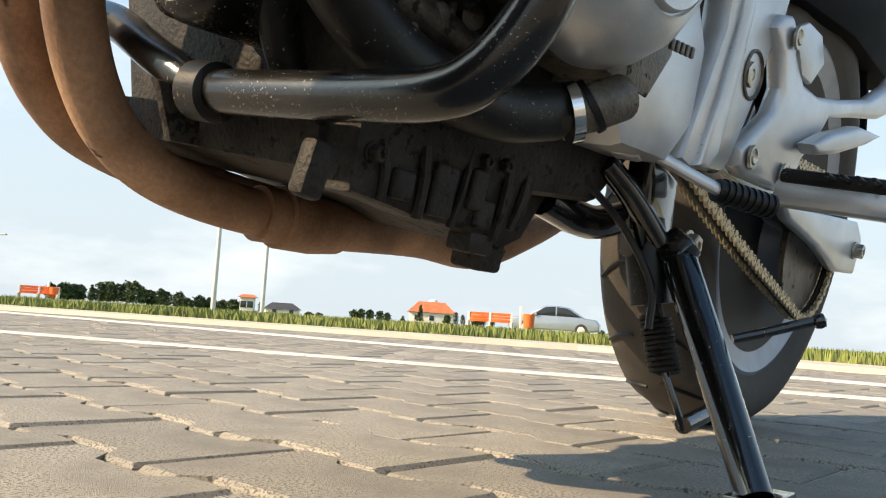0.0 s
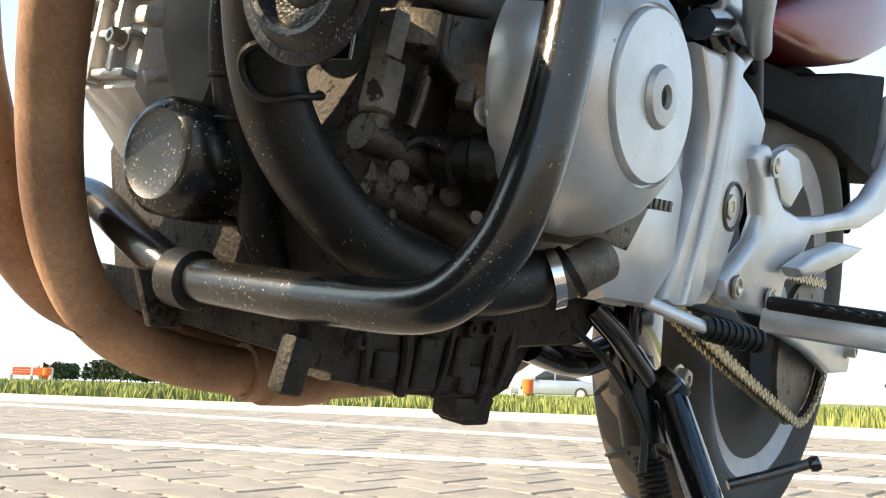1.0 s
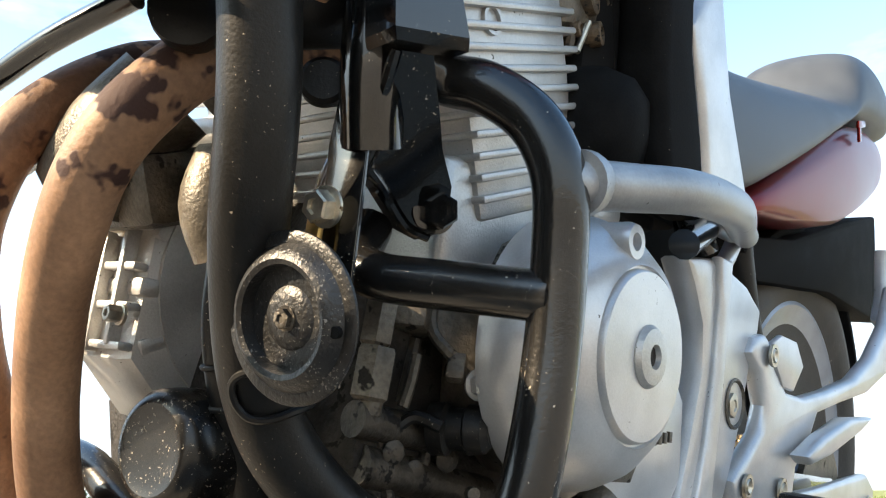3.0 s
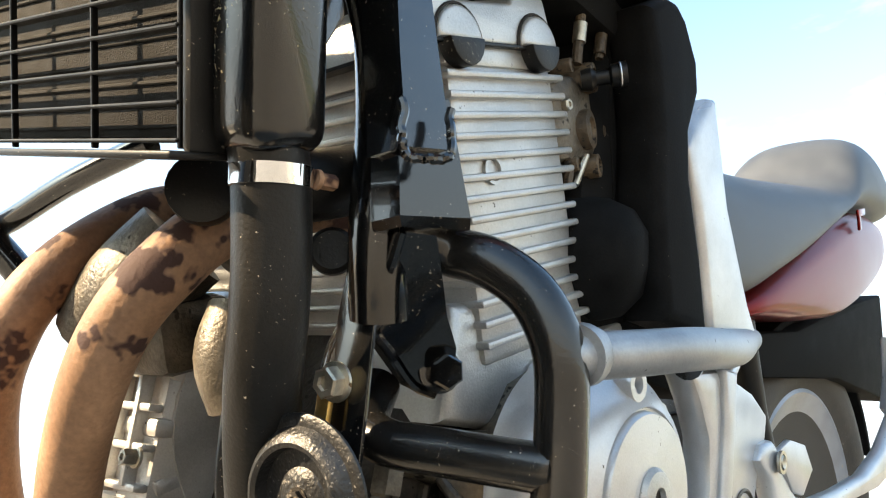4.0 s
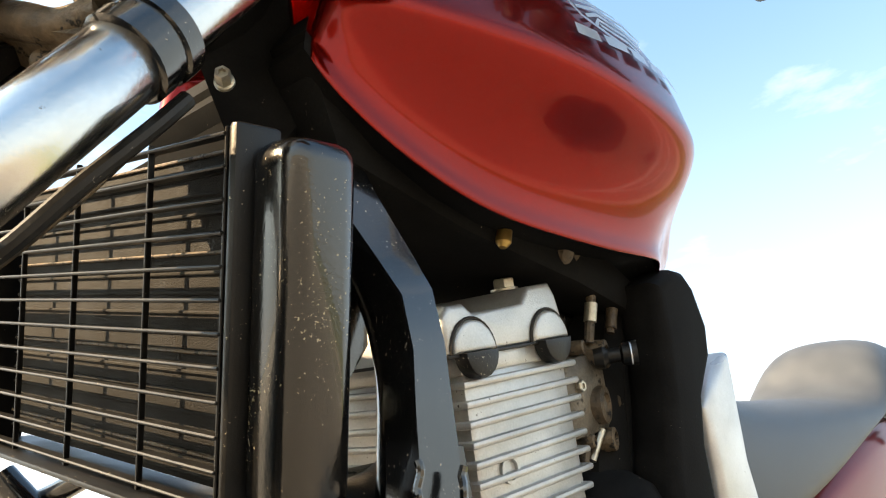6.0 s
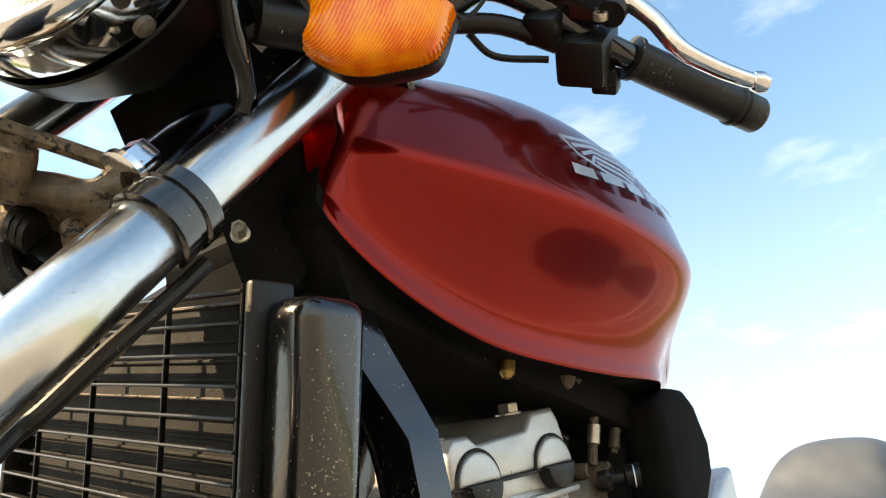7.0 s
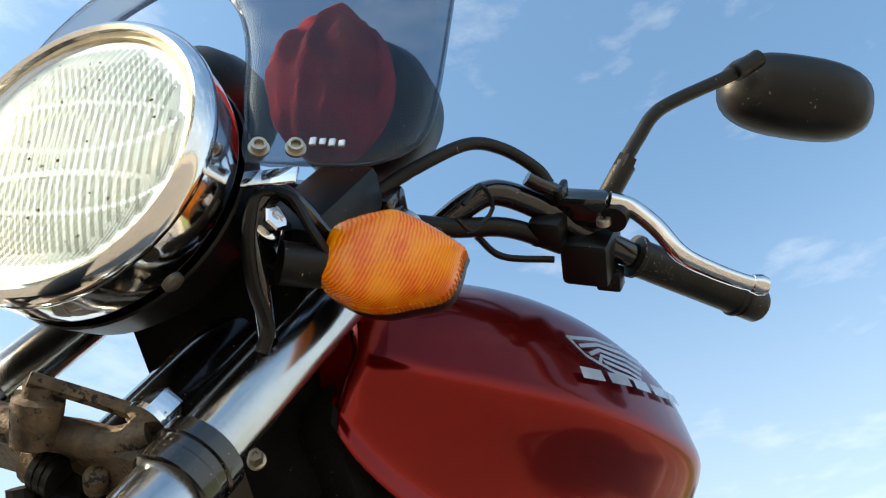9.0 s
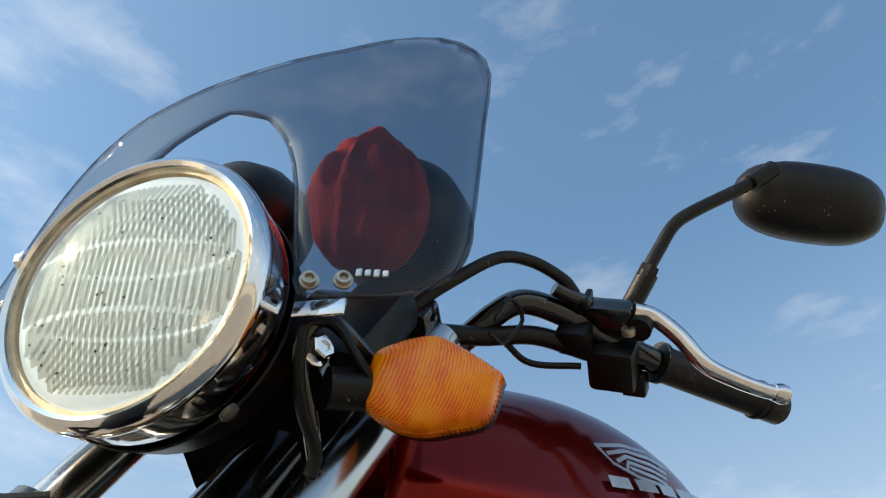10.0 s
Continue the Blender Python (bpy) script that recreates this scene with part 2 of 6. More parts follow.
def glassy(name, colour, gloss=0.1, ribs=0.0, rib_scale=300.0):
    """A clear or tinted sheet: light goes through it tinted, and its face mirrors the sky."""
    m = bpy.data.materials.new(name)
    m.use_nodes = True
    n, l = m.node_tree.nodes, m.node_tree.links
    n.clear()
    out, mix = n.new("ShaderNodeOutputMaterial"), n.new("ShaderNodeMixShader")
    tr, gl, fr = n.new("ShaderNodeBsdfTransparent"), n.new("ShaderNodeBsdfGlossy"), n.new("ShaderNodeLayerWeight")
    tr.inputs["Color"].default_value = (*colour, 1)
    gl.inputs["Roughness"].default_value = gloss
    pw, ma = n.new("ShaderNodeMath"), n.new("ShaderNodeMath")
    pw.operation, ma.operation = "POWER", "MULTIPLY_ADD"
    pw.inputs[1].default_value = 4.0
    ma.inputs[1].default_value, ma.inputs[2].default_value = 0.6, 0.035
    l.new(fr.outputs["Facing"], pw.inputs[0])
    l.new(pw.outputs["Value"], ma.inputs[0])
    l.new(ma.outputs["Value"], mix.inputs["Fac"])
    if ribs:
        co, wv, bp = n.new("ShaderNodeTexCoord"), n.new("ShaderNodeTexNoise"), n.new("ShaderNodeBump")
        wv.inputs["Scale"].default_value = rib_scale
        bp.inputs["Strength"].default_value, bp.inputs["Distance"].default_value = ribs, 0.002
        l.new(co.outputs["Object"], wv.inputs["Vector"])
        l.new(wv.outputs["Fac"], bp.inputs["Height"])
        l.new(bp.outputs["Normal"], gl.inputs["Normal"])
    l.new(tr.outputs["BSDF"], mix.inputs[1])
    l.new(gl.outputs["BSDF"], mix.inputs[2])
    l.new(mix.outputs["Shader"], out.inputs["Surface"])
    return m


M_SCREEN = glassy("smoked_acrylic", (0.58, 0.60, 0.63), 0.03)
M_GLASS = glassy("clear_glass", (0.97, 0.94, 0.88), 0.06)


def prism_plastic(name, light, dark):
    """Amber lens moulded with fine upright prisms and coarser bands inside."""
    m = bpy.data.materials.new(name)
    m.use_nodes = True
    n, l = m.node_tree.nodes, m.node_tree.links
    bsdf = n["Principled BSDF"]
    co, wv, nz, ramp, b = n.new("ShaderNodeTexCoord"), n.new("ShaderNodeTexWave"), n.new("ShaderNodeTexNoise"), n.new("ShaderNodeValToRGB"), n.new("ShaderNodeBump")
    wv.inputs["Scale"].default_value, wv.inputs["Distortion"].default_value, wv.inputs["Detail"].default_value = 210, 2.0, 2
    wv.inputs["Detail Scale"].default_value = 2.0
    nz.inputs["Scale"].default_value, nz.inputs["Detail"].default_value = 75, 6
    mp = n.new("ShaderNodeMapping")
    mp.inputs["Scale"].default_value = (1.0, 1.0, 0.35)
    l.new(co.outputs["Object"], mp.inputs["Vector"])
    for q in (wv, nz):
        l.new(mp.outputs["Vector"], q.inputs["Vector"])
    mul = n.new("ShaderNodeMath")
    mul.operation = "MULTIPLY_ADD"
    mul.inputs[1].default_value = 0.35
    l.new(wv.outputs["Fac"], mul.inputs[0])
    l.new(nz.outputs["Fac"], mul.inputs[2])
    ramp.color_ramp.elements[0].position, ramp.color_ramp.elements[0].color = 0.46, (*dark, 1)
    ramp.color_ramp.elements[1].position, ramp.color_ramp.elements[1].color = 0.80, (*light, 1)
    l.new(mul.outputs["Value"], ramp.inputs["Fac"])
    l.new(ramp.outputs["Color"], bsdf.inputs["Base Color"])
    bsdf.inputs["Roughness"].default_value = 0.10
    bsdf.inputs["Coat Weight"].default_value = 0.5
    bsdf.inputs["Specular IOR Level"].default_value = 0.25
    bsdf.inputs["Coat Roughness"].default_value = 0.03
    b.inputs["Strength"].default_value, b.inputs["Distance"].default_value = 0.35, 0.0015
    l.new(mul.outputs["Value"], b.inputs["Height"])
    l.new(b.outputs["Normal"], bsdf.inputs["Normal"])
    return m


M_PRISM = prism_plastic("amber_prisms", (1.0, 0.32, 0.004), (0.80, 0.085, 0.0))
M_MIRROR = material("reflector", (0.92, 0.89, 0.83), 0.32, 1.0, 0.1, 60, 0.15, 300)
M_RIBGLASS = glassy("rib_glass", (0.78, 0.78, 0.75), 0.10)
M_LENSRIM = material("yellowed_seal", (0.62, 0.55, 0.38), 0.5, 0, 0.2, 60, 0.2)

# ---- shaping ----


def smooth_path(pts, steps=6):
    """A soft curve through the points."""
    p = [Vector(q) for q in pts]
    if len(p) < 3:
        return p
    p = [p[0] * 2 - p[1]] + p + [p[-1] * 2 - p[-2]]
    out = []
    for i in range(1, len(p) - 2):
        a, b, c, d = p[i - 1:i + 3]
        for k in range(steps):
            t = k / steps
            out.append(0.5 * (2 * b + (c - a) * t + (2 * a - 5 * b + 4 * c - d) * t * t + (3 * b - a - 3 * c + d) * t ** 3))
    out.append(p[-2])
    return out


def tube(pts, radius, n=14, steps=6, bm=None, flat=1.0):
    """A round bar along the points; radius may be one number or one for each end."""
    bm = bm or bmesh.new()
    path = smooth_path(pts, steps)
    r0, r1 = radius if isinstance(radius, tuple) else (radius, radius)
    side = None
    rings = []
    for i, p in enumerate(path):
        d = (path[min(i + 1, len(path) - 1)] - path[max(i - 1, 0)]).normalized()
        if side is None:
            side = d.orthogonal().normalized()
        side = (side - d * side.dot(d)).normalized()
        up = d.cross(side)
        r = r0 + (r1 - r0) * i / max(1, len(path) - 1)
        rings.append([bm.verts.new(p + side * math.cos(a) * r + up * math.sin(a) * r * flat) for a in (2 * math.pi * k / n for k in range(n))])
    for a, b in zip(rings, rings[1:]):
        for k in range(n):
            bm.faces.new((a[k], a[(k + 1) % n], b[(k + 1) % n], b[k]))
    bm.faces.new(reversed(rings[0]))
    bm.faces.new(rings[-1])
    return bm


def frame_of(axis):
    a = Vector(axis).normalized()
    s = a.orthogonal().normalized()
    return s, a.cross(s), a


def lathe(centre, axis, profile, n=28, bm=None):
    """Turned form: profile rows of (distance along the axis, radius)."""
    bm = bm or bmesh.new()
    s, u, a = frame_of(axis)
    c = Vector(centre)
    rings = []
    for d, r in profile:
        rings.append([bm.verts.new(c + a * d + (s * math.cos(t) + u * math.sin(t)) * max(r, 1e-5)) for t in (2 * math.pi * k / n for k in range(n))])
    for p, q in zip(rings, rings[1:]):
        for k in range(n):
            bm.faces.new((p[k], p[(k + 1) % n], q[(k + 1) % n], q[k]))
    bm.faces.new(reversed(rings[0]))
    bm.faces.new(rings[-1])
    return bm


def box(centre, size, bevel=0.003, turn=None, bm=None, segs=2):
    """A block with rounded edges; turn: a rotation matrix or Euler degrees."""
    own = bmesh.new()
    bmesh.ops.create_cube(own, size=1.0)
    for v in own.verts:
        v.co = Vector((v.co.x * size[0], v.co.y * size[1], v.co.z * size[2]))
    if bevel:
        bmesh.ops.bevel(own, geom=own.edges[:], offset=min(bevel, min(size) * 0.45), segments=segs, profile=0.5, affect="EDGES")
    rot = Matrix.Identity(3)
    if turn is not None:
        rot = turn if isinstance(turn, Matrix) else Euler([radians(a) for a in turn]).to_matrix()
    for v in own.verts:
        v.co = rot @ v.co + Vector(centre)
    return merge(bm, own)


def merge(bm, own):
    if bm is None:
        return own
    me = bpy.data.meshes.new("tmp")
    own.to_mesh(me)
    own.free()
    bm.from_mesh(me)
    bpy.data.meshes.remove(me)
    return bm


def slab(outline, near, far, bevel=0.003, bm=None, segs=2, at=None):
    """A flat outline in (x, z) given thickness from y = near to y = far, its edges rounded. at: a function that places (x, y, z)."""
    own = bmesh.new()
    a = [own.verts.new((x, near, z)) for x, z in outline]
    b = [own.verts.new((x, far, z)) for x, z in outline]
    own.faces.new(a)
    own.faces.new(reversed(b))
    k = len(outline)
    for i in range(k):
        own.faces.new((a[i], b[i], b[(i + 1) % k], a[(i + 1) % k]))
    bmesh.ops.recalc_face_normals(own, faces=own.faces[:])
    if bevel:
        rim = [e for e in own.edges if e.verts[0].co.y == e.verts[1].co.y]
        bmesh.ops.bevel(own, geom=rim, offset=bevel, segments=segs, profile=0.5, affect="EDGES")
    if at:
        for v in own.verts:
            v.co = at(v.co)
    return merge(bm, own)


def hexbolt(centre, axis, r, h, bm=None, washer=True):
    """A hexagon head on a washer, its socket dished."""
    if washer:
        bm = lathe(centre, axis, [(0, r * 1.25), (h * 0.18, r * 1.25), (h * 0.22, r * 1.1)], 20, bm)
    s, u, a = frame_of(axis)
    return lathe(Vector(centre) + a * h * 0.2, axis, [(0, r), (h * 0.7, r), (h * 0.8, r * 0.86), (h * 0.8, r * 0.5), (h * 0.62, r * 0.42)], 6, bm)


def socket(centre, axis, r, h, bm=None):
    """A round socket-head screw."""
    return lathe(centre, axis, [(0, r), (h * 0.85, r), (h, r * 0.9), (h, r * 0.5), (h * 0.4, r * 0.45)], 20, bm)


def loft(sections, bm=None, caps=True):
    """A skin over closed sections that have the same number of points."""
    bm = bm or bmesh.new()
    rings = [[bm.verts.new(p) for p in s] for s in sections]
    k = len(rings[0])
    for a, b in zip(rings, rings[1:]):
        for i in range(k):
            bm.faces.new((a[i], a[(i + 1) % k], b[(i + 1) % k], b[i]))
    if caps:
        bm.faces.new(reversed(rings[0]))
        bm.faces.new(rings[-1])
    bmesh.ops.recalc_face_normals(bm, faces=bm.faces[:])
    return bm


def mesh_of(name, bm, mat, smooth=True, sharp=35):
    me = bpy.data.meshes.new(name)
    bmesh.ops.recalc_face_normals(bm, faces=bm.faces[:])
    if smooth:
        lim = radians(sharp)
        for f in bm.faces:
            f.smooth = True
        for e in bm.edges:
            if len(e.link_faces) == 2 and e.calc_face_angle(0) > lim:
                e.smooth = False
    bm.to_mesh(me)
    bm.free()
    me.materials.append(mat)
    return me


def part(name, bm, mat, parent, label="", sharp=35, soft=0):
    """One mesh under a thing or under a part of it."""
    ob = new(name, mesh_of(name, bm, mat, sharp=sharp))
    ob.parent = parent
    if soft:
        s = ob.modifiers.new("soft", "SUBSURF")
        s.levels = s.render_levels = soft
    if label:
        tagged(ob, label)
    return ob


def thing(name, bm, mat, label, category, m=None, group="", kind="", sharp=35):
    ob = new(name, mesh_of(name, bm, mat, sharp=sharp))
    if m is not None:
        ob.matrix_world = m
    return tagged(ob, label, category, group, kind)


def empty(name, label, category, m, group=""):
    ob = new(name)
    ob.empty_display_size = 0.05
    ob.matrix_world = m
    return tagged(ob, label, category, group)

# ---- the setting ----


def flat_sheet(name, outline, z, mat, label, category):
    bm = bmesh.new()
    bm.faces.new([bm.verts.new((x, y, z)) for x, y in outline])
    return thing(name, bm, mat, label, category, kind="structure")


# the meadow reaches the horizon; the paved yard and its edge lie on it
EDGE = [(-60.0, 31.0), (-4.8, 7.6), (-1.0, 6.9), (0.7, 6.6), (2.1, 5.5), (30.0, -7.0)]
flat_sheet("ground", [(-3000, -3000), (3000, -3000), (3000, 3000), (-3000, 3000)], -0.06, M_GRASS, "flat green meadow that reaches to the horizon", "ground")
yard = [(-60, -40), (40, -40), (30, -7.0)] + [(x, y) for x, y in reversed(EDGE[:-1])]
flat_sheet("paved_yard_bed", yard, -0.0058, M_SAND, "sandy bed under grey interlocking concrete pavers", "ground")


def strip(name, pts, width, z0, z1, mat, label, category):
    bm = bmesh.new()
    rows = []
    for i, p in enumerate(pts):
        a, b = Vector(pts[max(i - 1, 0)]), Vector(pts[min(i + 1, len(pts) - 1)])
        d = (b - a).normalized()
        s = Vector((-d.y, d.x)) * width / 2
        q = Vector(p)
        rows.append([bm.verts.new((*(q + s), z0)), bm.verts.new((*(q + s * 0.98), z1)), bm.verts.new((*(q - s * 0.98), z1)), bm.verts.new((*(q - s), z0))])
    for r, t in zip(rows, rows[1:]):
        for k in range(3):
            bm.faces.new((r[k], r[k + 1], t[k + 1], t[k]))
    return thing(name, bm, mat, label, category, kind="structure", sharp=20)


strip("kerb_path", [(-60, 30.2), (-4.8, 6.95), (-1.0, 6.25), (0.7, 5.95), (2.1, 4.9), (30, -7.6)], 1.2, -0.02, 0.03, M_KERB, "pale beige concrete edging between pavers and grass", "kerb")

# grass verge: one sheet of blades
rnd = random.Random(7)
verts, faces = [], []
for i in range(26000):
    k = rnd.random()
    x = rnd.uniform(-26, -5) if rnd.random() < 0.45 else rnd.uniform(-5, 9)
    base_y = 6.9 - 0.42 * x - (0.25 * (x - 0.7) if x > 0.7 else 0.0)
    y = base_y + 0.2 + (k ** 2.2) * 26
    if x * x + y * y > 1600:
        continue
    hgt = rnd.uniform(0.05, 0.14) * (1 + y / 40)
    a = rnd.uniform(0, math.pi)
    wd = 0.012 + y * 0.0014
    dx, dy = math.cos(a) * wd, math.sin(a) * wd
    lean = rnd.uniform(-0.05, 0.05)
    n0 = len(verts)
    verts += [(x - dx, y - dy, -0.06), (x + dx, y + dy, -0.06), (x + lean, y + lean, hgt - 0.03)]
    faces.append((n0, n0 + 1, n0 + 2))
me = bpy.data.meshes.new("grass_blades")
me.from_pydata(verts, [], faces)
me.materials.append(M_GRASS)
tagged(new("grass_blades", me), "short sunlit green grass on the verge", "grass", kind="stuff")

# pale painted bay lines across the pavers
strip("bay_line_1", [(-14, 4.31), (-1.56, 2.39), (0.33, 2.10), (6, 1.23)], 0.10, 0.0, 0.0035, M_LINE, "worn white bay line painted on the pavers", "road marking")
strip("bay_line_2", [(-14, 10.6), (-3.37, 5.25), (-0.96, 4.03), (0.41, 3.34), (6, 0.5)], 0.09, 0.0, 0.0075, M_LINE, "worn white bay line painted on the pavers further off", "road marking")

# ---- the motorcycle ----
BIKE = pose(-0.0691, 0.5497, 0.0, 11, 0, 57) @ Matrix.Diagonal((0.92, 0.92, 0.92, 1))
bike = empty("motorcycle", "dark red naked motorcycle with rusty exhaust leaning on its side stand", "motorcycle", BIKE)
LEFT = Vector((0, -1, 0))
MID = -0.03  # the plane of the wheels

# the steered front: places given as forward, left and up from the lower yoke
STEER = radians(28.6)
_w = Vector((math.sin(radians(27)), 0, math.cos(radians(27))))
_f0, _l0 = Vector((-_w.z, 0, _w.x)), Vector((0, -1, 0))
_f, _l = _f0 * math.cos(STEER) + _l0 * math.sin(STEER), _l0 * math.cos(STEER) - _f0 * math.sin(STEER)
YOKE = Vector((-0.4365, -0.0466, 0.764))
H_FWD, H_LEFT = Vector((-math.cos(STEER), -math.sin(STEER), 0)), Vector((math.sin(STEER), -math.cos(STEER), 0))


def fr(f, l, u):
    return YOKE + _f * f + _l * l + _w * u


def rot_of(x, y, z):
    return Matrix((Vector(x), Vector(y), Vector(z))).transposed()


R_FRONT = rot_of(-_f, -_l, _w)

# exhaust
header = part("exhaust_header", tube([(-0.125, -0.040, 0.592), (-0.180, -0.034, 0.580), (-0.236, -0.028, 0.549), (-0.263, -0.022, 0.516), (-0.272, -0.004, 0.487), (-0.272, 0.014, 0.455), (-0.260, 0.044, 0.412), (-0.241, 0.076, 0.367), (-0.226, 0.092, 0.326), (-0.208, 0.104, 0.284), (-0.187, 0.112, 0.249), (-0.164, 0.114, 0.222), (-0.129, 0.115, 0.201), (-0.080, 0.113, 0.189), (-0.010, 0.110, 0.183), (0.050, 0.108, 0.185)], 0.0195, 24, 8), M_RUST, bike, "rusty brown exhaust header pipe with dark flaking patches")
part("exhaust_header", tube([(-0.120, 0.085, 0.612), (-0.184, 0.112, 0.590), (-0.214, 0.115, 0.573), (-0.250, 0.117, 0.539), (-0.272, 0.123, 0.505), (-0.279, 0.132, 0.474), (-0.274, 0.152, 0.435), (-0.252, 0.175, 0.380), (-0.226, 0.188, 0.330), (-0.210, 0.195, 0.298), (-0.190, 0.202, 0.262), (-0.166, 0.206, 0.236), (-0.136, 0.207, 0.217), (-0.090, 0.190, 0.203), (-0.020, 0.150, 0.192), (0.050, 0.115, 0.187)], 0.0195, 24, 8), M_RUST, bike, "rusty brown exhaust header pipe, sunlit, with dark flaking patches")
part("collector", tube([(-0.030, 0.110, 0.184), (0.020, 0.109, 0.185), (0.069, 0.110, 0.187), (0.180, 0.113, 0.192), (0.281, 0.115, 0.190), (0.400, 0.130, 0.225), (0.550, 0.170, 0.270)], (0.0235, 0.024), 24, 6), M_RUST, bike, "rusty exhaust collector under the sump")
part("collector_flange", lathe((0.000, 0.110, 0.184), (1, 0, 0), [(-0.012, 0.021), (-0.008, 0.027), (0.03, 0.0275), (0.06, 0.0245)], 28), M_RUST, bike)

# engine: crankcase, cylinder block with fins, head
# crankcase takes the near-black sump colour in place of the shadow on it
part("crankcase", slab([(-0.108, 0.243), (-0.133, 0.340), (-0.116, 0.443), (-0.084, 0.513), (0.033, 0.505), (0.148, 0.469), (0.232, 0.418), (0.242, 0.331), (0.169, 0.253), (0.025, 0.240)], -0.087, 0.203, 0.012), M_SUMPSHADE, bike, "oily grey aluminium crankcase, darkened for shade", sharp=40)
clutch = part("clutch_cover", lathe((-0.064, 0.091, 0.443), (0, 1, 0), [(0, 0.105), (0.06, 0.105), (0.066, 0.110), (0.074, 0.110), (0.078, 0.104), (0.098, 0.098), (0.108, 0.088), (0.113, 0.06), (0.115, 0.0)], 44), M_ALU, bike, "cast aluminium clutch cover in the sun")
for a in range(9):
    t = 2 * math.pi * a / 9 + 0.2
    c = Vector((-0.065 + 0.107 * math.cos(t), 0.145, 0.43 + 0.107 * math.sin(t)))
    part("screw_boss", lathe(c, (0, 1, 0), [(0, 0.010), (0.035, 0.010), (0.036, 0.008)], 14), M_ALU, clutch)
    part("cover_screw", hexbolt(c + Vector((0, 0.035, 0)), (0, 1, 0), 0.006, 0.008), M_STEEL, clutch)
for a in range(7):
    t = math.pi * (0.65 + 0.12 * a)
    c = Vector((-0.065 + 0.106 * math.cos(t), 0.12, 0.43 + 0.106 * math.sin(t)))
    part("case_lug", box(c, (0.022, 0.055, 0.014), 0.004, (0, -math.degrees(t), 0)), M_ALU, clutch)
# sump and its ribs: grime plus painted-in shade of the underside
sump = part("sump", slab([(-0.130, 0.252), (-0.125, 0.224), (-0.085, 0.217), (-0.044, 0.213), (-0.012, 0.214), (0.044, 0.207), (0.086, 0.196), (0.113, 0.208), (0.140, 0.253)], -0.057, 0.188, 0.008), M_SUMPSHADE, bike, "black grimy finned sump with shade in its colour")
part("side_wall", slab([(-0.122, 0.262), (-0.120, 0.214), (-0.086, 0.211), (-0.054, 0.207), (0.000, 0.206), (0.004, 0.204), (0.036, 0.204), (0.052, 0.214), (0.070, 0.228), (0.076, 0.262)], -0.084, -0.050, 0.005), M_SUMPSHADE, sump)
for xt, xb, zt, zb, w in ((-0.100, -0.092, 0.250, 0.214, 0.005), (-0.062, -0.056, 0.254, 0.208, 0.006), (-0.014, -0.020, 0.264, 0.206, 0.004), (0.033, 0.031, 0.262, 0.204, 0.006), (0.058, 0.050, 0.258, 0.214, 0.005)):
    part("rib", tube([(xt, -0.084, zt), ((xt + xb) / 2, -0.086, (zt + zb) / 2), (xb, -0.083, zb)], w, 8, 3, flat=0.7), M_SUMPSHADE, sump)
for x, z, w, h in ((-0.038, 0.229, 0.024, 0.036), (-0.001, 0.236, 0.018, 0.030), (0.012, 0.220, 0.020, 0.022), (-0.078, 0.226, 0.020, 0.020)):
    part("raised_panel", box((x, -0.085, z), (w, 0.008, h), 0.0035, segs=3), M_SUMPSHADE, sump)
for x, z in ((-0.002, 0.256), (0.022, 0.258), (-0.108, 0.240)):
    part("sump_bolt", hexbolt((x, -0.084, z), (0, -1, 0), 0.0055, 0.009), M_SUMPSHADE, sump)
part("corner_block", box((0.019, -0.074, 0.199), (0.030, 0.022, 0.016), 0.003), M_SUMPSHADE, sump)
part("sump_lug", box((-0.146, -0.078, 0.222), (0.018, 0.014, 0.034), 0.004, (0, 8, 0)), M_SUMPSHADE, sump)
part("drain_block", box((0.084, -0.035, 0.192), (0.034, 0.03, 0.03), 0.004), M_SUMPSHADE, bike)
part("drain_bolt", hexbolt((0.101, -0.034, 0.194), (1, 0, 0), 0.009, 0.012), M_SUMPSHADE, bike)

# cylinder leans forward: up along CU, forward along CF
TILT_C = radians(22)
CU, CF = Vector((-math.sin(TILT_C), 0, math.cos(TILT_C))), Vector((-math.cos(TILT_C), 0, -math.sin(TILT_C)))
R_CYL = rot_of(-CF, (0, 1, 0), CU)
C0 = Vector((-0.019, 0.023, 0.513))
block = part("cylinder_block", box(C0 + CU * 0.10, (0.126, 0.278, 0.20), 0.006, R_CYL), M_ALU, bike, "aluminium cylinder block with horizontal cooling fins")
for k in range(14):
    part("fin", box(C0 + CU * (0.015 + k * 0.01362), (0.138 if k > 6 else 0.130, 0.29, 0.0052), 0.002, R_CYL, segs=2), M_ALU, block)
head = part("cylinder_head", box(C0 + CU * 0.206, (0.13, 0.28, 0.016), 0.003, R_CYL), M_ALU, bike, "aluminium cylinder head")


def cyl_at(v):
    return C0 - CF * v.x + Vector((0, v.y, 0)) + CU * v.z


cover = part("cam_cover", slab([(-0.080, 0.213), (-0.078, 0.238), (-0.072, 0.247), (-0.055, 0.248), (-0.046, 0.241), (0.012, 0.244), (0.022, 0.256), (0.052, 0.258), (0.058, 0.248), (0.066, 0.213)], -0.143, 0.13, 0.004, segs=3, at=cyl_at), M_ALU, bike, "aluminium cam cover with two round shoulders", sharp=45)
part("gasket", slab([(-0.081, 0.211), (0.067, 0.211), (0.067, 0.2135), (-0.081, 0.2135)], -0.145, 0.13, 0.0005, at=cyl_at), M_RUBBER, cover)
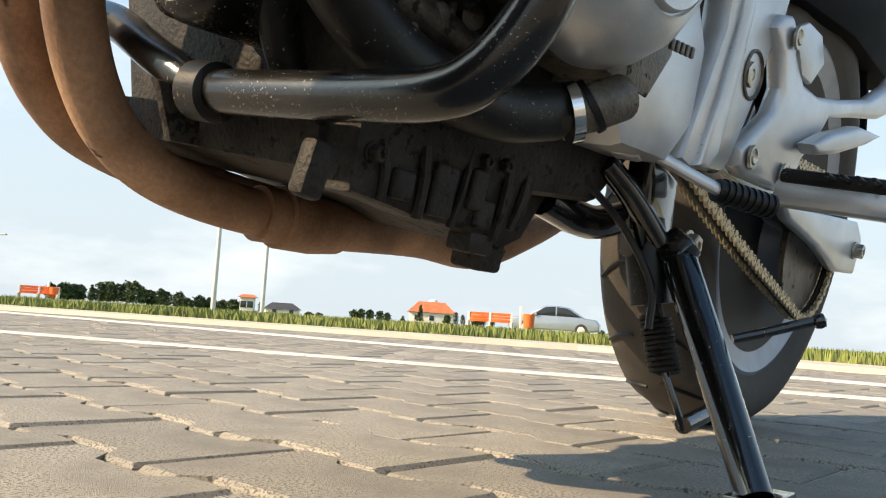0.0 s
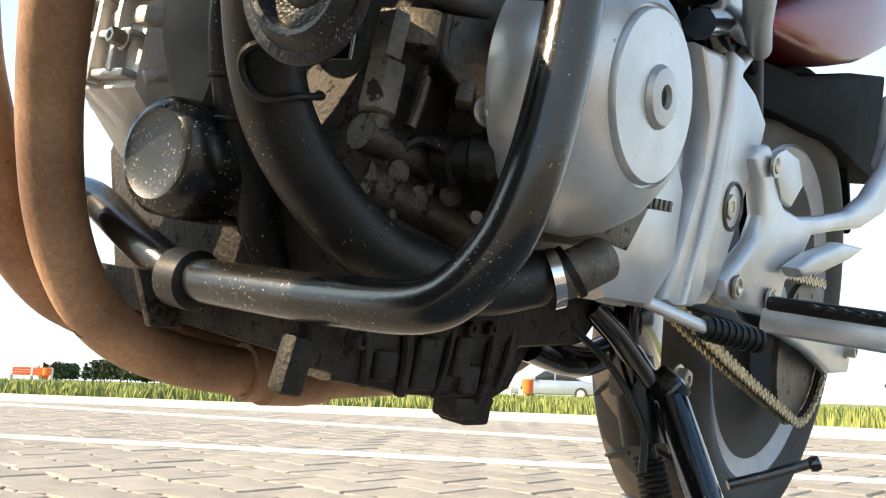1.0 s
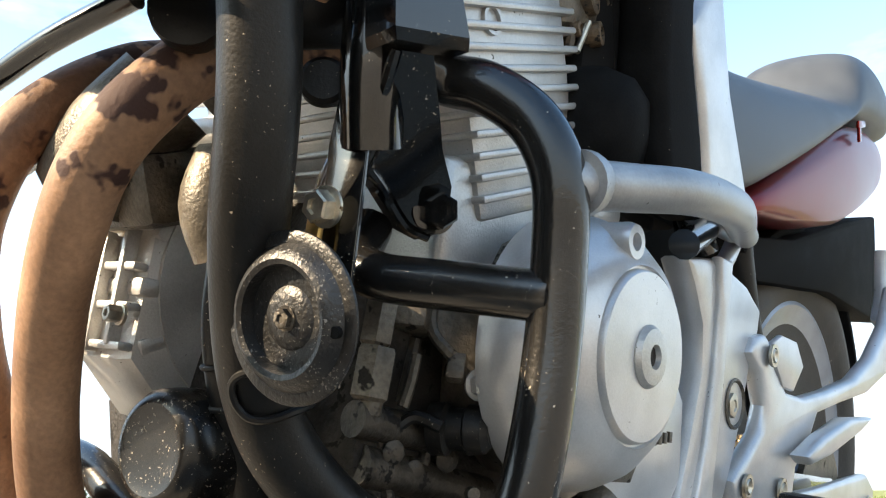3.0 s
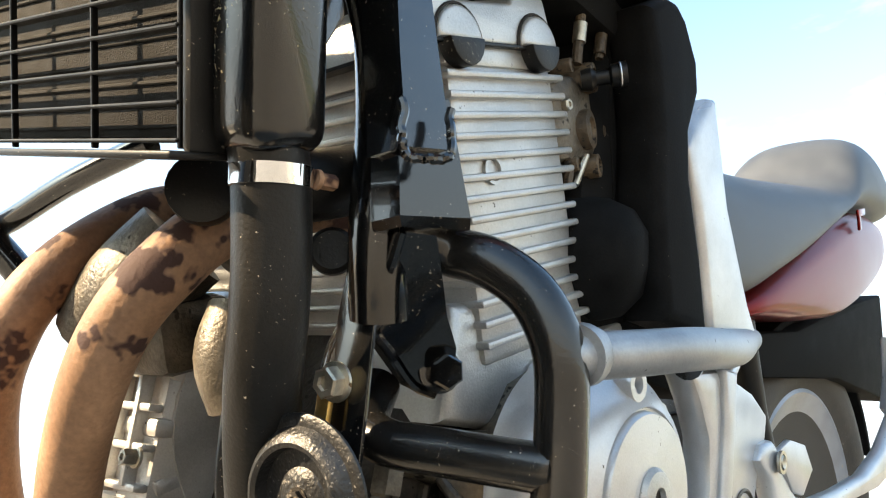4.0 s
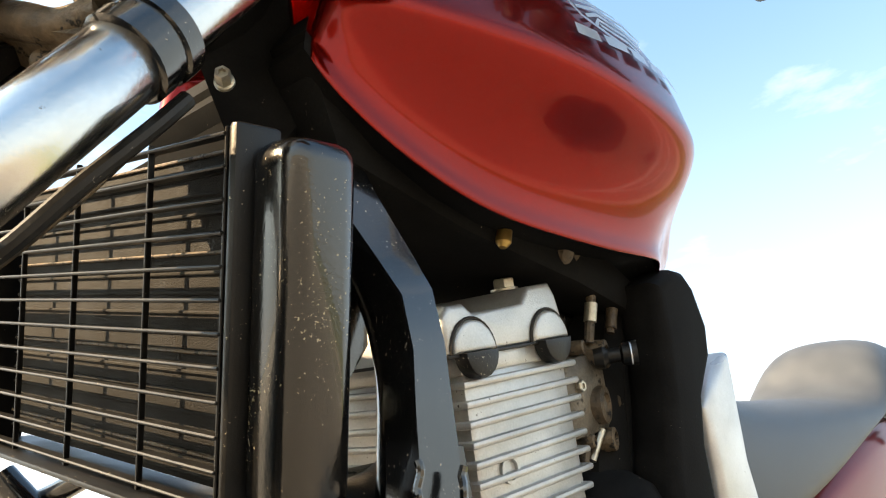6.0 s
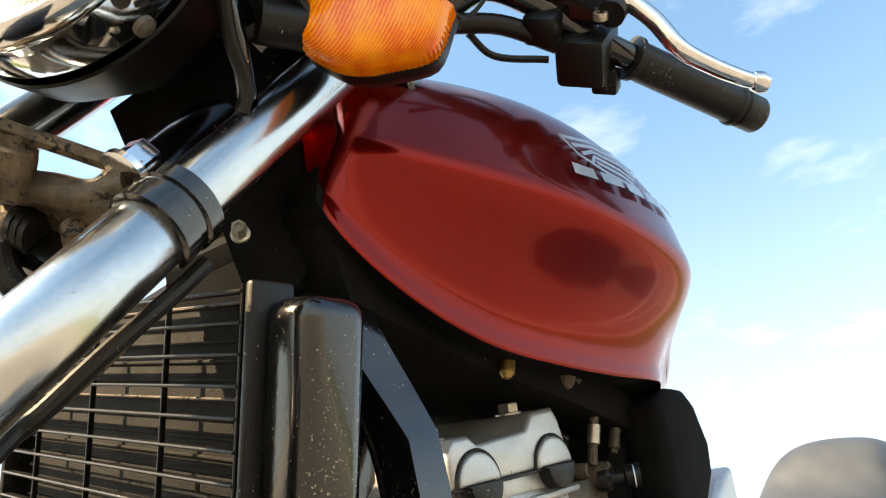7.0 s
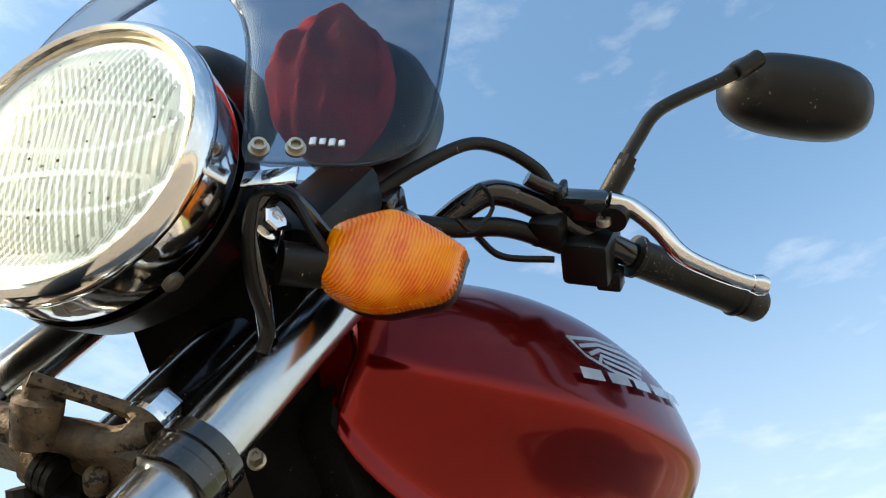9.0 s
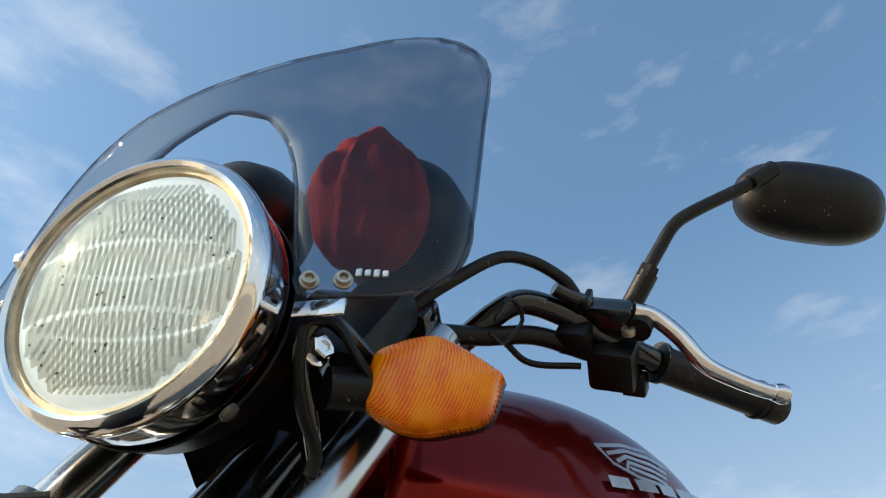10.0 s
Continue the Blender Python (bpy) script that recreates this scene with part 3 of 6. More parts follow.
for x in (-0.052, 0.0397):
    c = cyl_at(Vector((x, -0.143, 0.2135)))
    arch = [(0.0225 * math.cos(math.pi * q / 14), 0.0225 * math.sin(math.pi * q / 14)) for q in range(15)]
    part("cam_shoulder", slab(arch, -0.004, 0.01, 0.003, segs=3, at=lambda v, c=c: c - CF * v.x + Vector((0, v.y, 0)) + CU * v.z), M_ALU, cover)
    part("shoulder_groove", tube([c - CF * (px_ * 1.06) + Vector((0, -0.0005, 0)) + CU * pz_ * 1.06 for px_, pz_ in arch], 0.0013, 6, 1), M_SUMPSHADE, cover)
    moon = [(0.0175 * math.cos(math.pi + math.pi * q / 10), 0.0185 * math.sin(math.pi + math.pi * q / 10)) for q in range(11)]
    part("cam_plug", slab(moon, -0.009, 0.004, 0.0015, at=lambda v, c=c: c + Vector((0, v.y, 0)) - CF * v.x + CU * v.z), M_RUBBER, cover, "black rubber half-moon cam plug")
part("cover_bolt", hexbolt(cyl_at(Vector((0.036, -0.11, 0.257))), CU, 0.009, 0.010), M_STEEL, cover)
part("cover_bolt", hexbolt(cyl_at(Vector((-0.062, -0.11, 0.247))), CU, 0.009, 0.010), M_STEEL, cover)
part("oil_plug", lathe(cyl_at(Vector((-0.030, -0.128, 0.128))), (0, -1, 0), [(0, 0.010), (0.014, 0.010), (0.014, 0.0075), (0.002, 0.007)], 24), M_ALU, block)

# generator cover on the left
gen = part("generator_cover", lathe((0.0, -0.105, 0.420), LEFT, [(0.026, 0.072), (0.028, 0.091), (0.040, 0.092), (0.055, 0.089), (0.074, 0.079), (0.086, 0.066), (0.088, 0.060), (0.090, 0.0572), (0.087, 0.0566), (0.087, 0.0552), (0.0915, 0.0542), (0.093, 0.053), (0.0945, 0.022), (0.0945, 0.0)], 56), M_SILVER, bike, "round silver generator cover with stone chips")
# drum is darker than the silver cover in front of it
part("cover_drum", lathe((0.012, -0.095, 0.416), LEFT, [(0, 0.074), (0.040, 0.074)], 40), M_ALUDIRTSHADE, gen)
part("inspection_cap", lathe((0.0, -0.1965, 0.420), LEFT, [(0, 0.020), (0.004, 0.020), (0.007, 0.0175), (0.008, 0.012), (0.008, 0.0078), (0.003, 0.0065)], 36), M_ALU, gen, "polished cap with a hexagon socket")
part("socket", lathe((0.0, -0.1965, 0.420), LEFT, [(0, 0.0085), (0.0045, 0.0085), (0.0045, 0.0)], 6), M_SUMPSHADE, gen)
part("cover_boss", lathe((-0.016, -0.113, 0.490), LEFT, [(0, 0.013), (0.075, 0.013), (0.08, 0.011), (0.08, 0.006), (0.07, 0.005)], 24), M_SILVER, gen)
part("cover_boss", lathe((0.065, -0.111, 0.477), LEFT, [(0, 0.011), (0.055, 0.011), (0.06, 0.009)], 20), M_SILVER, gen)
# lip is darker than the silver cover too
part("cover_lip", slab([(-0.047, 0.483), (-0.015, 0.501), (0.047, 0.492), (0.109, 0.451), (0.137, 0.374), (0.109, 0.331), (-0.010, 0.334), (-0.064, 0.371), (-0.070, 0.441)], -0.144, -0.084, 0.01), M_ALUDIRTSHADE, gen)
part("sprocket_cover", slab([(0.082, 0.461), (0.156, 0.449), (0.204, 0.401), (0.209, 0.334), (0.174, 0.295), (0.092, 0.292), (0.058, 0.328)], -0.140, -0.065, 0.012), M_SILVER, bike, "silver sprocket cover")
for k in range(5):
    part("brand_mark", box((0.080 + k * 0.0085, -0.166, 0.367 + 0.001 * k), (0.005, 0.003, 0.008), 0.0005), M_ALUDIRTSHADE, bike)

# swingarm pivot plate of the frame, with its hole, and the step hanger
plate = part("pivot_plate", slab([(0.177, 0.523), (0.247, 0.535), (0.324, 0.524), (0.366, 0.506), (0.362, 0.480), (0.345, 0.446), (0.332, 0.395), (0.316, 0.355), (0.300, 0.320), (0.285, 0.309), (0.215, 0.300), (0.195, 0.304), (0.212, 0.368), (0.228, 0.428), (0.222, 0.47), (0.200, 0.50)], -0.142, -0.112, 0.008), M_SILVER, bike, "silver painted pivot plate of the frame")
part("plate_ridge", slab([(0.236, 0.535), (0.262, 0.536), (0.262, 0.49), (0.258, 0.406), (0.250, 0.319), (0.235, 0.304), (0.215, 0.303), (0.232, 0.368), (0.240, 0.428), (0.242, 0.49)], -0.150, -0.135, 0.006, segs=3), M_SILVER, plate)
part("pivot_recess", lathe((0.305, -0.1415, 0.407), LEFT, [(0, 0.024), (0.002, 0.024), (0.003, 0.022), (0.0005, 0.020), (0.0004, 0.0)], 30), M_ALUDIRTSHADE, plate)
part("pivot_bolt", hexbolt((0.296, -0.140, 0.405), LEFT, 0.012, 0.006), M_STEEL, plate)


def splay(v):
    """The hanger stands away from the frame towards its rear end."""
    return Vector((v.x, v.y - 0.10 * (v.x - 0.3), v.z))


hanger = part("step_hanger", slab([(0.322, 0.458), (0.331, 0.474), (0.352, 0.480), (0.366, 0.472), (0.376, 0.450), (0.408, 0.428), (0.452, 0.426), (0.520, 0.440), (0.600, 0.462), (0.660, 0.496), (0.710, 0.545), (0.735, 0.600), (0.748, 0.600), (0.745, 0.530), (0.715, 0.482), (0.640, 0.448), (0.560, 0.430), (0.490, 0.412), (0.474, 0.385), (0.440, 0.352), (0.436, 0.326), (0.405, 0.314), (0.325, 0.313), (0.306, 0.320), (0.302, 0.336), (0.330, 0.362), (0.355, 0.385), (0.362, 0.410), (0.345, 0.440)], -0.148, -0.128, 0.007, segs=3, at=splay), M_SILVER, bike, "silver cast step hanger")
part("heel_guard", slab([(0.356, 0.470), (0.384, 0.484), (0.420, 0.482), (0.440, 0.458), (0.418, 0.430), (0.392, 0.432)], -0.150, -0.142, 0.003, at=splay), M_SILVER, hanger)
part("heel_guard", slab([(0.405, 0.366), (0.45, 0.388), (0.52, 0.412), (0.592, 0.418), (0.55, 0.398), (0.47, 0.370), (0.42, 0.358)], -0.172, -0.150, 0.006, segs=3, at=splay), M_SILVER, hanger)
for c in ((0.358, -0.157, 0.460), (0.322, -0.152, 0.333), (0.398, -0.160, 0.331)):
    part("hanger_bolt", lathe(c, LEFT, [(0, 0.0115), (0.003, 0.0115), (0.003, 0.008), (0.001, 0.008), (0.004, 0.006), (0.002, 0.003)], 24), M_STEEL, hanger)
peg = part("rider_peg", box((0.366, -0.227, 0.308), (0.030, 0.12, 0.026), 0.007), M_SILVER, bike, "silver foot peg")
part("peg_rubber", box((0.366, -0.229, 0.324), (0.034, 0.115, 0.015), 0.005), M_RUBBER, peg, "ribbed black rubber pad")
for k in range(8):
    part("rib", box((0.335, -0.222 - k * 0.013, 0.325), (0.030, 0.005, 0.004), 0.0015), M_RUBBER, peg)
part("peg_feeler", lathe((0.370, -0.289, 0.296), (0, 0, -1), [(0, 0.006), (0.02, 0.006), (0.03, 0.009), (0.034, 0.006)], 16), M_STEEL, peg)
part("pillion_bracket", slab([(0.752, 0.555), (0.768, 0.595), (0.762, 0.656), (0.786, 0.657), (0.806, 0.576), (0.788, 0.546)], -0.174, -0.154, 0.004), M_SILVER, bike)
part("pillion_peg", box((0.782, -0.198, 0.581), (0.03, 0.09, 0.03), 0.006), M_RUBBER, bike)
part("swingarm_plate", slab([(0.52, 0.318), (0.66, 0.326), (0.80, 0.338), (0.885, 0.345), (0.930, 0.325), (0.925, 0.268), (0.82, 0.262), (0.70, 0.285), (0.56, 0.300)], -0.130, -0.112, 0.006, segs=3), M_SILVER, bike, "silver swingarm with an adjuster bolt")
part("adjuster_bolt", hexbolt((0.888, -0.131, 0.302), LEFT, 0.011, 0.014), M_STEEL, bike)

# gear lever
lever = part("gear_lever", tube([(0.128, -0.095, 0.305), (0.167, -0.125, 0.302), (0.213, -0.144, 0.294), (0.251, -0.162, 0.287)], 0.0075, 12, 5, flat=0.7), M_SILVER, bike, "silver gear lever with a black rubber tip")
part("clamp_block", box((0.146, -0.115, 0.305), (0.03, 0.024, 0.026), 0.003, (0, 0, 20)), M_SILVER, lever)
part("clamp_bolt", socket((0.158, -0.126, 0.308), LEFT, 0.007, 0.006), M_STEEL, lever)
part("toe_rubber", tube([(0.243, -0.156, 0.288), (0.286, -0.190, 0.285)], 0.0105, 14, 1), M_RUBBER, lever)
for k in range(8):
    c = Vector((0.247, -0.160, 0.288)).lerp(Vector((0.284, -0.189, 0.285)), k / 7)
    part("rib", lathe(c, (0.046, -0.028, -0.004), [(0, 0.0115), (0.0035, 0.0115)], 14), M_RUBBER, lever)
part("pump_neck", tube([(0.016, -0.135, 0.299), (0.027, -0.144, 0.306), (0.052, -0.151, 0.320)], 0.0165, 20, 4), M_ALUDIRTSHADE, bike, "cast water pump neck")
part("neck_band", tube([(0.015, -0.133, 0.298), (0.020, -0.138, 0.301)], 0.0212, 28, 1), M_CHROME, bike, "bright hose band")
part("neck_ring", tube([(0.025, -0.142, 0.305), (0.027, -0.145, 0.308)], 0.0195, 24, 1), M_RUBBER, bike)

# side stand with its springs
stand = part("side_stand", tube([(0.236, -0.143, 0.217), (0.206, -0.189, 0.162), (0.179, -0.2295, 0.113), (0.152, -0.270, 0.064)], (0.0160, 0.0130), 20, 5), M_BLACK, bike, "black side stand, folded out onto the pavers")
part("knuckle", box((0.240, -0.134, 0.228), (0.030, 0.030, 0.034), 0.007, (30, 20, 0)), M_BLACK, stand)
part("foot", box((0.162, -0.270, 0.064), (0.06, 0.035, 0.006), 0.002, (-11, 0, 0)), M_BLACK, stand)
part("foot_spur", tube([(0.222, -0.206, 0.166), (0.239, -0.229, 0.179), (0.259, -0.257, 0.196)], 0.0042, 10, 3), M_BLACK, stand)
part("spur_ball", lathe((0.257, -0.254, 0.193), (0.011, -0.03, 0.017), [(0, 0.0), (0.002, 0.0055), (0.006, 0.0065), (0.010, 0.0055), (0.012, 0.0)], 16), M_BLACK, stand)
part("pivot_bolt", hexbolt((0.279, -0.126, 0.238), LEFT, 0.011, 0.012), M_STEEL, stand)
part("stand_bracket", slab([(0.199, 0.304), (0.257, 0.294), (0.270, 0.246), (0.246, 0.211), (0.219, 0.215), (0.205, 0.254)], -0.115, -0.089, 0.005), M_BLACK, bike)
part("stand_link", tube([(0.166, -0.087, 0.289), (0.204, -0.102, 0.264), (0.240, -0.125, 0.224)], 0.011, 12, 4), M_BLACK, bike)
sd = Vector((0.002, -0.017, -0.048)).normalized()
ss, su, sa = frame_of(sd)
coil = [Vector((0.237, -0.129, 0.168)).lerp(Vector((0.229, -0.154, 0.122)), k / 176) + (ss * math.cos(k * math.pi / 8) + su * math.sin(k * math.pi / 8)) * 0.0125 for k in range(177)]
part("spring", tube(coil, 0.0020, 6, 1), M_SUMPSHADE, stand, "coiled stand spring")
part("spring_core", tube([(0.240, -0.122, 0.182), (0.229, -0.154, 0.122)], 0.008, 10, 1), M_SUMPSHADE, stand)
part("spring_rod", tube([(0.228, -0.153, 0.124), (0.230, -0.167, 0.101), (0.235, -0.179, 0.079)], 0.003, 8, 3), M_BLACK, stand)
part("spring_pin", tube([(0.232, -0.178, 0.083), (0.320, -0.176, 0.096)], 0.0075, 12, 1), M_BLACK, stand)
part("switch_boot", tube([(0.235, -0.100, 0.250), (0.236, -0.112, 0.211), (0.238, -0.123, 0.177)], 0.019, 14, 3), M_RUBBER, bike)
part("switch_clip", box((0.242, -0.127, 0.223), (0.02, 0.006, 0.014), 0.001, (0, 30, 0)), M_STEEL, bike)
part("brake_cable", tube([(0.144, -0.084, 0.269), (0.198, -0.100, 0.239), (0.215, -0.129, 0.195), (0.213, -0.137, 0.157)], 0.0035, 8, 4), M_RUBBER, bike)
part("centre_beam", tube([(0.135, -0.052, 0.248), (0.207, -0.059, 0.238), (0.279, -0.059, 0.254)], 0.016, 12, 3), M_BLACK, bike)

# rear wheel
WX, WY, WZ, WR = 0.765, 0.0, 0.333, 0.332
wheel = part("rear_wheel", lathe((WX, WY, WZ), (0, 1, 0), [(-0.045, 0.238), (-0.058, 0.246), (-0.060, 0.240), (-0.056, 0.232), (-0.050, 0.212), (-0.030, 0.198), (0.03, 0.198), (0.055, 0.232), (0.055, 0.243), (0.045, 0.235)], 64), M_RIM, bike, "rear wheel with blue-grey cast rim")
prof = [(-0.05, 0.232), (-0.066, 0.258), (-0.073, 0.282), (-0.070, 0.303), (-0.055, 0.320), (-0.028, 0.329), (0, WR), (0.028, 0.329), (0.055, 0.320), (0.070, 0.303), (0.073, 0.282), (0.066, 0.258), (0.05, 0.232)]
part("tyre", lathe((WX, WY, WZ), (0, 1, 0), prof, 72), M_TYRE, wheel, "worn dusty black tyre")
part("hub", lathe((WX, WY, WZ), (0, 1, 0), [(-0.06, 0.045), (-0.05, 0.055), (0.05, 0.055), (0.06, 0.045)], 32), M_RIM, wheel)
for k in range(6):
    t = 2 * math.pi * k / 6 + 0.3
    d = Vector((math.cos(t), 0, math.sin(t)))
    c = Vector((WX, WY, WZ))
    part("spoke", tube([c + d * 0.045 + Vector((0, -0.01, 0)), c + d * 0.13 + Vector((0, -0.02, 0)), c + d * 0.208], (0.018, 0.024), 10, 3, flat=0.6), M_RIM, wheel)
for k in range(40):
    t = 2 * math.pi * k / 40
    for sgn in (-1, 1):
        pts = []
        for j in range(4):
            q = j / 3
            yy = sgn * (0.012 + 0.045 * q)
            rr = 0.3325 - 0.012 * q * q - 0.0012
            tt = t + (0.06 if sgn > 0 else 0) + 0.10 * q * q
            pts.append((WX + rr * math.cos(tt), WY + yy, WZ + rr * math.sin(tt)))
        if k % 2 == 0:
            part("tread_groove", tube(pts, 0.0026, 5, 2), M_RUBBER, wheel)
part("sprocket", lathe((0.775, -0.092, 0.289), (0, 1, 0), [(-0.004, 0.060), (-0.004, 0.098), (0.004, 0.098), (0.004, 0.060)], 60), M_ALUDIRTSHADE, bike, "dirty rear sprocket")
part("sprocket_carrier", lathe((0.775, -0.075, 0.289), (0, 1, 0), [(-0.012, 0.03), (-0.01, 0.06), (0.03, 0.07)], 32), M_RIM, bike)

# chain, one link at a time
path = smooth_path([(0.27, -0.10, 0.312), (0.361, -0.10, 0.286), (0.524, -0.10, 0.244), (0.70, -0.10, 0.203), (0.78, -0.10, 0.187), (0.832, -0.10, 0.202), (0.868, -0.10, 0.24), (0.878, -0.10, 0.29)], 10)
lengths = [0]
for a, b in zip(path, path[1:]):
    lengths.append(lengths[-1] + (b - a).length)


def along(s):
    for i in range(len(path) - 1):
        if s <= lengths[i + 1]:
            k = (s - lengths[i]) / (lengths[i + 1] - lengths[i])
            return path[i].lerp(path[i + 1], k), (path[i + 1] - path[i]).normalized()
    return path[-1], (path[-1] - path[-2]).normalized()


link_meshes = {}


def chain_link(wide):
    bm = None
    h = 0.0095 if wide else 0.0065
    for y in (-h, h):
        for x in (-0.0079, 0.0079):
            bm = lathe((x, y - 0.001, 0), (0, 1, 0), [(0, 0.0034), (0, 0.0070), (0.002, 0.0070), (0.002, 0.0034)], 14, bm)
        bm = box((0, y, 0), (0.006, 0.0016, 0.0062), 0, None, bm)
    for x in (-0.0079, 0.0079):
        bm = lathe((x, -h - 0.002, 0), (0, 1, 0), [(0, 0.0), (0, 0.0020), (2 * h + 0.004, 0.0020), (2 * h + 0.004, 0.0)], 8, bm)
    return mesh_of("chain_link", bm, M_CHAIN)


for k, wide in enumerate((True, False)):
    link_meshes[wide] = chain_link(wide)
drive = part("chain", tube([path[0], path[0] + Vector((0.004, 0, 0))], 0.003, 6, 1), M_CHAIN, bike, "dirty golden drive chain")
part("roller_row", tube(path, 0.0042, 8, 1), M_SUMPSHADE, drive, "dark row of rollers between the links")
s = 0.0
k = 0
while s < lengths[-1]:
    p, d = along(s)
    ob = new("link", link_meshes[k % 2 == 0])
    ob.parent = drive
    ob.matrix_local = Matrix.Translation(p) @ Euler((0, -math.atan2(d.z, d.x), 0)).to_matrix().to_4x4()
    s += 0.0158
    k += 1
for k in range(24):
    p = Vector((0.46, -0.10, 0.372)).lerp(Vector((0.80, -0.10, 0.388)), k / 23)
    ob = new("link", link_meshes[k % 2 == 0])
    ob.parent = drive
    ob.matrix_local = Matrix.Translation(p)

# crash guard
guard = part("crash_guard", tube([(-0.210, -0.146, 0.545), (-0.180, -0.160, 0.540), (-0.172, -0.183, 0.534), (-0.163, -0.203, 0.521), (-0.158, -0.216, 0.503), (-0.154, -0.222, 0.482), (-0.149, -0.222, 0.450), (-0.147, -0.222, 0.415), (-0.149, -0.222, 0.375), (-0.153, -0.220, 0.335), (-0.155, -0.212, 0.305), (-0.158, -0.195, 0.280), (-0.160, -0.17, 0.268), (-0.160, -0.11, 0.2625), (-0.160, -0.03, 0.259), (-0.160, 0.03, 0.257)], 0.0138, 24, 8), M_GUARD, bike, "black crash guard tube with dust and stone chips")
part("guard_clamp", lathe((-0.160, 0.018, 0.257), (-0.05, 1, 0), [(-0.014, 0.016), (-0.012, 0.019), (0.008, 0.019), (0.010, 0.017)], 28), M_RUBBER, guard)
part("cross_tube", tube([(-0.160, 0.02, 0.257), (-0.168, 0.07, 0.276), (-0.168, 0.134, 0.298), (-0.165, 0.193, 0.302)], 0.0128, 20, 5), M_GUARD, guard)
part("brace", tube([(-0.150, -0.221, 0.432), (-0.165, -0.17, 0.434), (-0.178, -0.132, 0.436), (-0.175, -0.112, 0.446), (-0.158, -0.100, 0.468)], 0.0128, 20, 6), M_GUARD, guard)
part("rear_strut", tube([(-0.153, -0.223, 0.487), (-0.11, -0.236, 0.496), (-0.058, -0.246, 0.507), (0.02, -0.237, 0.520), (0.12, -0.205, 0.538), (0.24, -0.162, 0.560), (0.36, -0.122, 0.583)], 0.0127, 20, 6), M_GUARDGREY, guard, "grey painted strut with worn paint")
part("weld_collar", lathe((-0.146, -0.226, 0.489), (0.078, 0.006, 0.022), [(-0.002, 0.0165), (0.006, 0.0165), (0.014, 0.0142)], 24), M_GUARDGREY, guard)
part("lower_mount", slab([(-0.182, 0.258), (-0.151, 0.259), (-0.142, 0.223), (-0.165, 0.222)], 0.038, 0.046, 0.002), M_SUMPSHADE, guard)

# frame: down tube, welded bracket, gusset with its bolt
part("down_tube", tube([(-0.313, -0.037, 0.824), (-0.272, -0.076, 0.768), (-0.238, -0.107, 0.720), (-0.220, -0.125, 0.666), (-0.214, -0.135, 0.602), (-0.210, -0.138, 0.540), (-0.196, -0.132, 0.500)], 0.0165, 18, 7), M_BLACK, bike, "black frame down tube with dusty specks")
bracket = part("guard_bracket", loft([[Vector(p), Vector(q), Vector(q) + Vector((0.004, 0.030, 0)), Vector(p) + Vector((0.004, 0.030, 0))] for p, q in (((-0.302, -0.122, 0.768), (-0.277, -0.122, 0.784)), ((-0.287, -0.132, 0.739), (-0.260, -0.133, 0.755)), ((-0.270, -0.149, 0.711), (-0.245, -0.149, 0.725)), ((-0.257, -0.161, 0.690), (-0.233, -0.160, 0.702)), ((-0.251, -0.170, 0.658), (-0.226, -0.169, 0.669)), ((-0.247, -0.174, 0.624), (-0.219, -0.174, 0.634)), ((-0.244, -0.178, 0.598), (-0.215, -0.179, 0.608)), ((-0.242, -0.181, 0.574), (-0.213, -0.184, 0.582)))]), M_BLACK, bike, "glossy black welded guard bracket", sharp=30)
bead = smooth_path([(-0.245, -0.179, 0.598), (-0.244, -0.181, 0.577), (-0.241, -0.183, 0.569), (-0.234, -0.189, 0.569), (-0.227, -0.194, 0.571), (-0.224, -0.195, 0.576), (-0.224, -0.191, 0.598)], 6)
rng = random.Random(8)
part("weld_bead", tube([p + Vector((rng.uniform(-1, 1), rng.uniform(-1, 1), rng.uniform(-1, 1))) * 0.0007 for p in bead], 0.0024, 8, 2), M_BLACK, bracket)
part("bracket_plate", loft([[Vector(p), Vector(q), Vector(q) + Vector((0.004, 0.024, 0)), Vector(p) + Vector((0.004, 0.024, 0))] for p, q in (((-0.240, -0.171, 0.603), (-0.208, -0.175, 0.613)), ((-0.236, -0.173, 0.568), (-0.199, -0.181, 0.577)), ((-0.232, -0.174, 0.543), (-0.192, -0.185, 0.552)), ((-0.227, -0.171, 0.539), (-0.188, -0.182, 0.547)))]), M_BLACK, bracket, sharp=20)
rim = [Vector(p) for p in [(-0.217, -0.161, 0.540), (-0.213, -0.154, 0.528), (-0.203, -0.137, 0.507), (-0.192, -0.126, 0.494), (-0.178, -0.125, 0.485), (-0.153, -0.122, 0.470), (-0.139, -0.128, 0.466), (-0.134, -0.136, 0.471), (-0.147, -0.147, 0.492), (-0.164, -0.152, 0.507), (-0.179, -0.161, 0.518), (-0.202, -0.172, 0.541)]]
part("gusset", loft([rim, [p + Vector((0.006, 0.016, 0)) for p in rim]]), M_BLACK, bike, "bent black engine mount plate", sharp=40)
part("gusset_edge", tube(rim[:7], 0.0032, 8, 3), M_BLACK, bike)
part("mount_bolt", hexbolt((-0.145, -0.134, 0.479), (-0.45, -1, -0.1), 0.0105, 0.014), M_BLACK, bike)
part("cradle_tube", tube([(-0.201, -0.134, 0.510), (-0.186, -0.096, 0.472), (-0.147, -0.064, 0.413)], 0.0115, 14, 4), M_BLACK, bike)
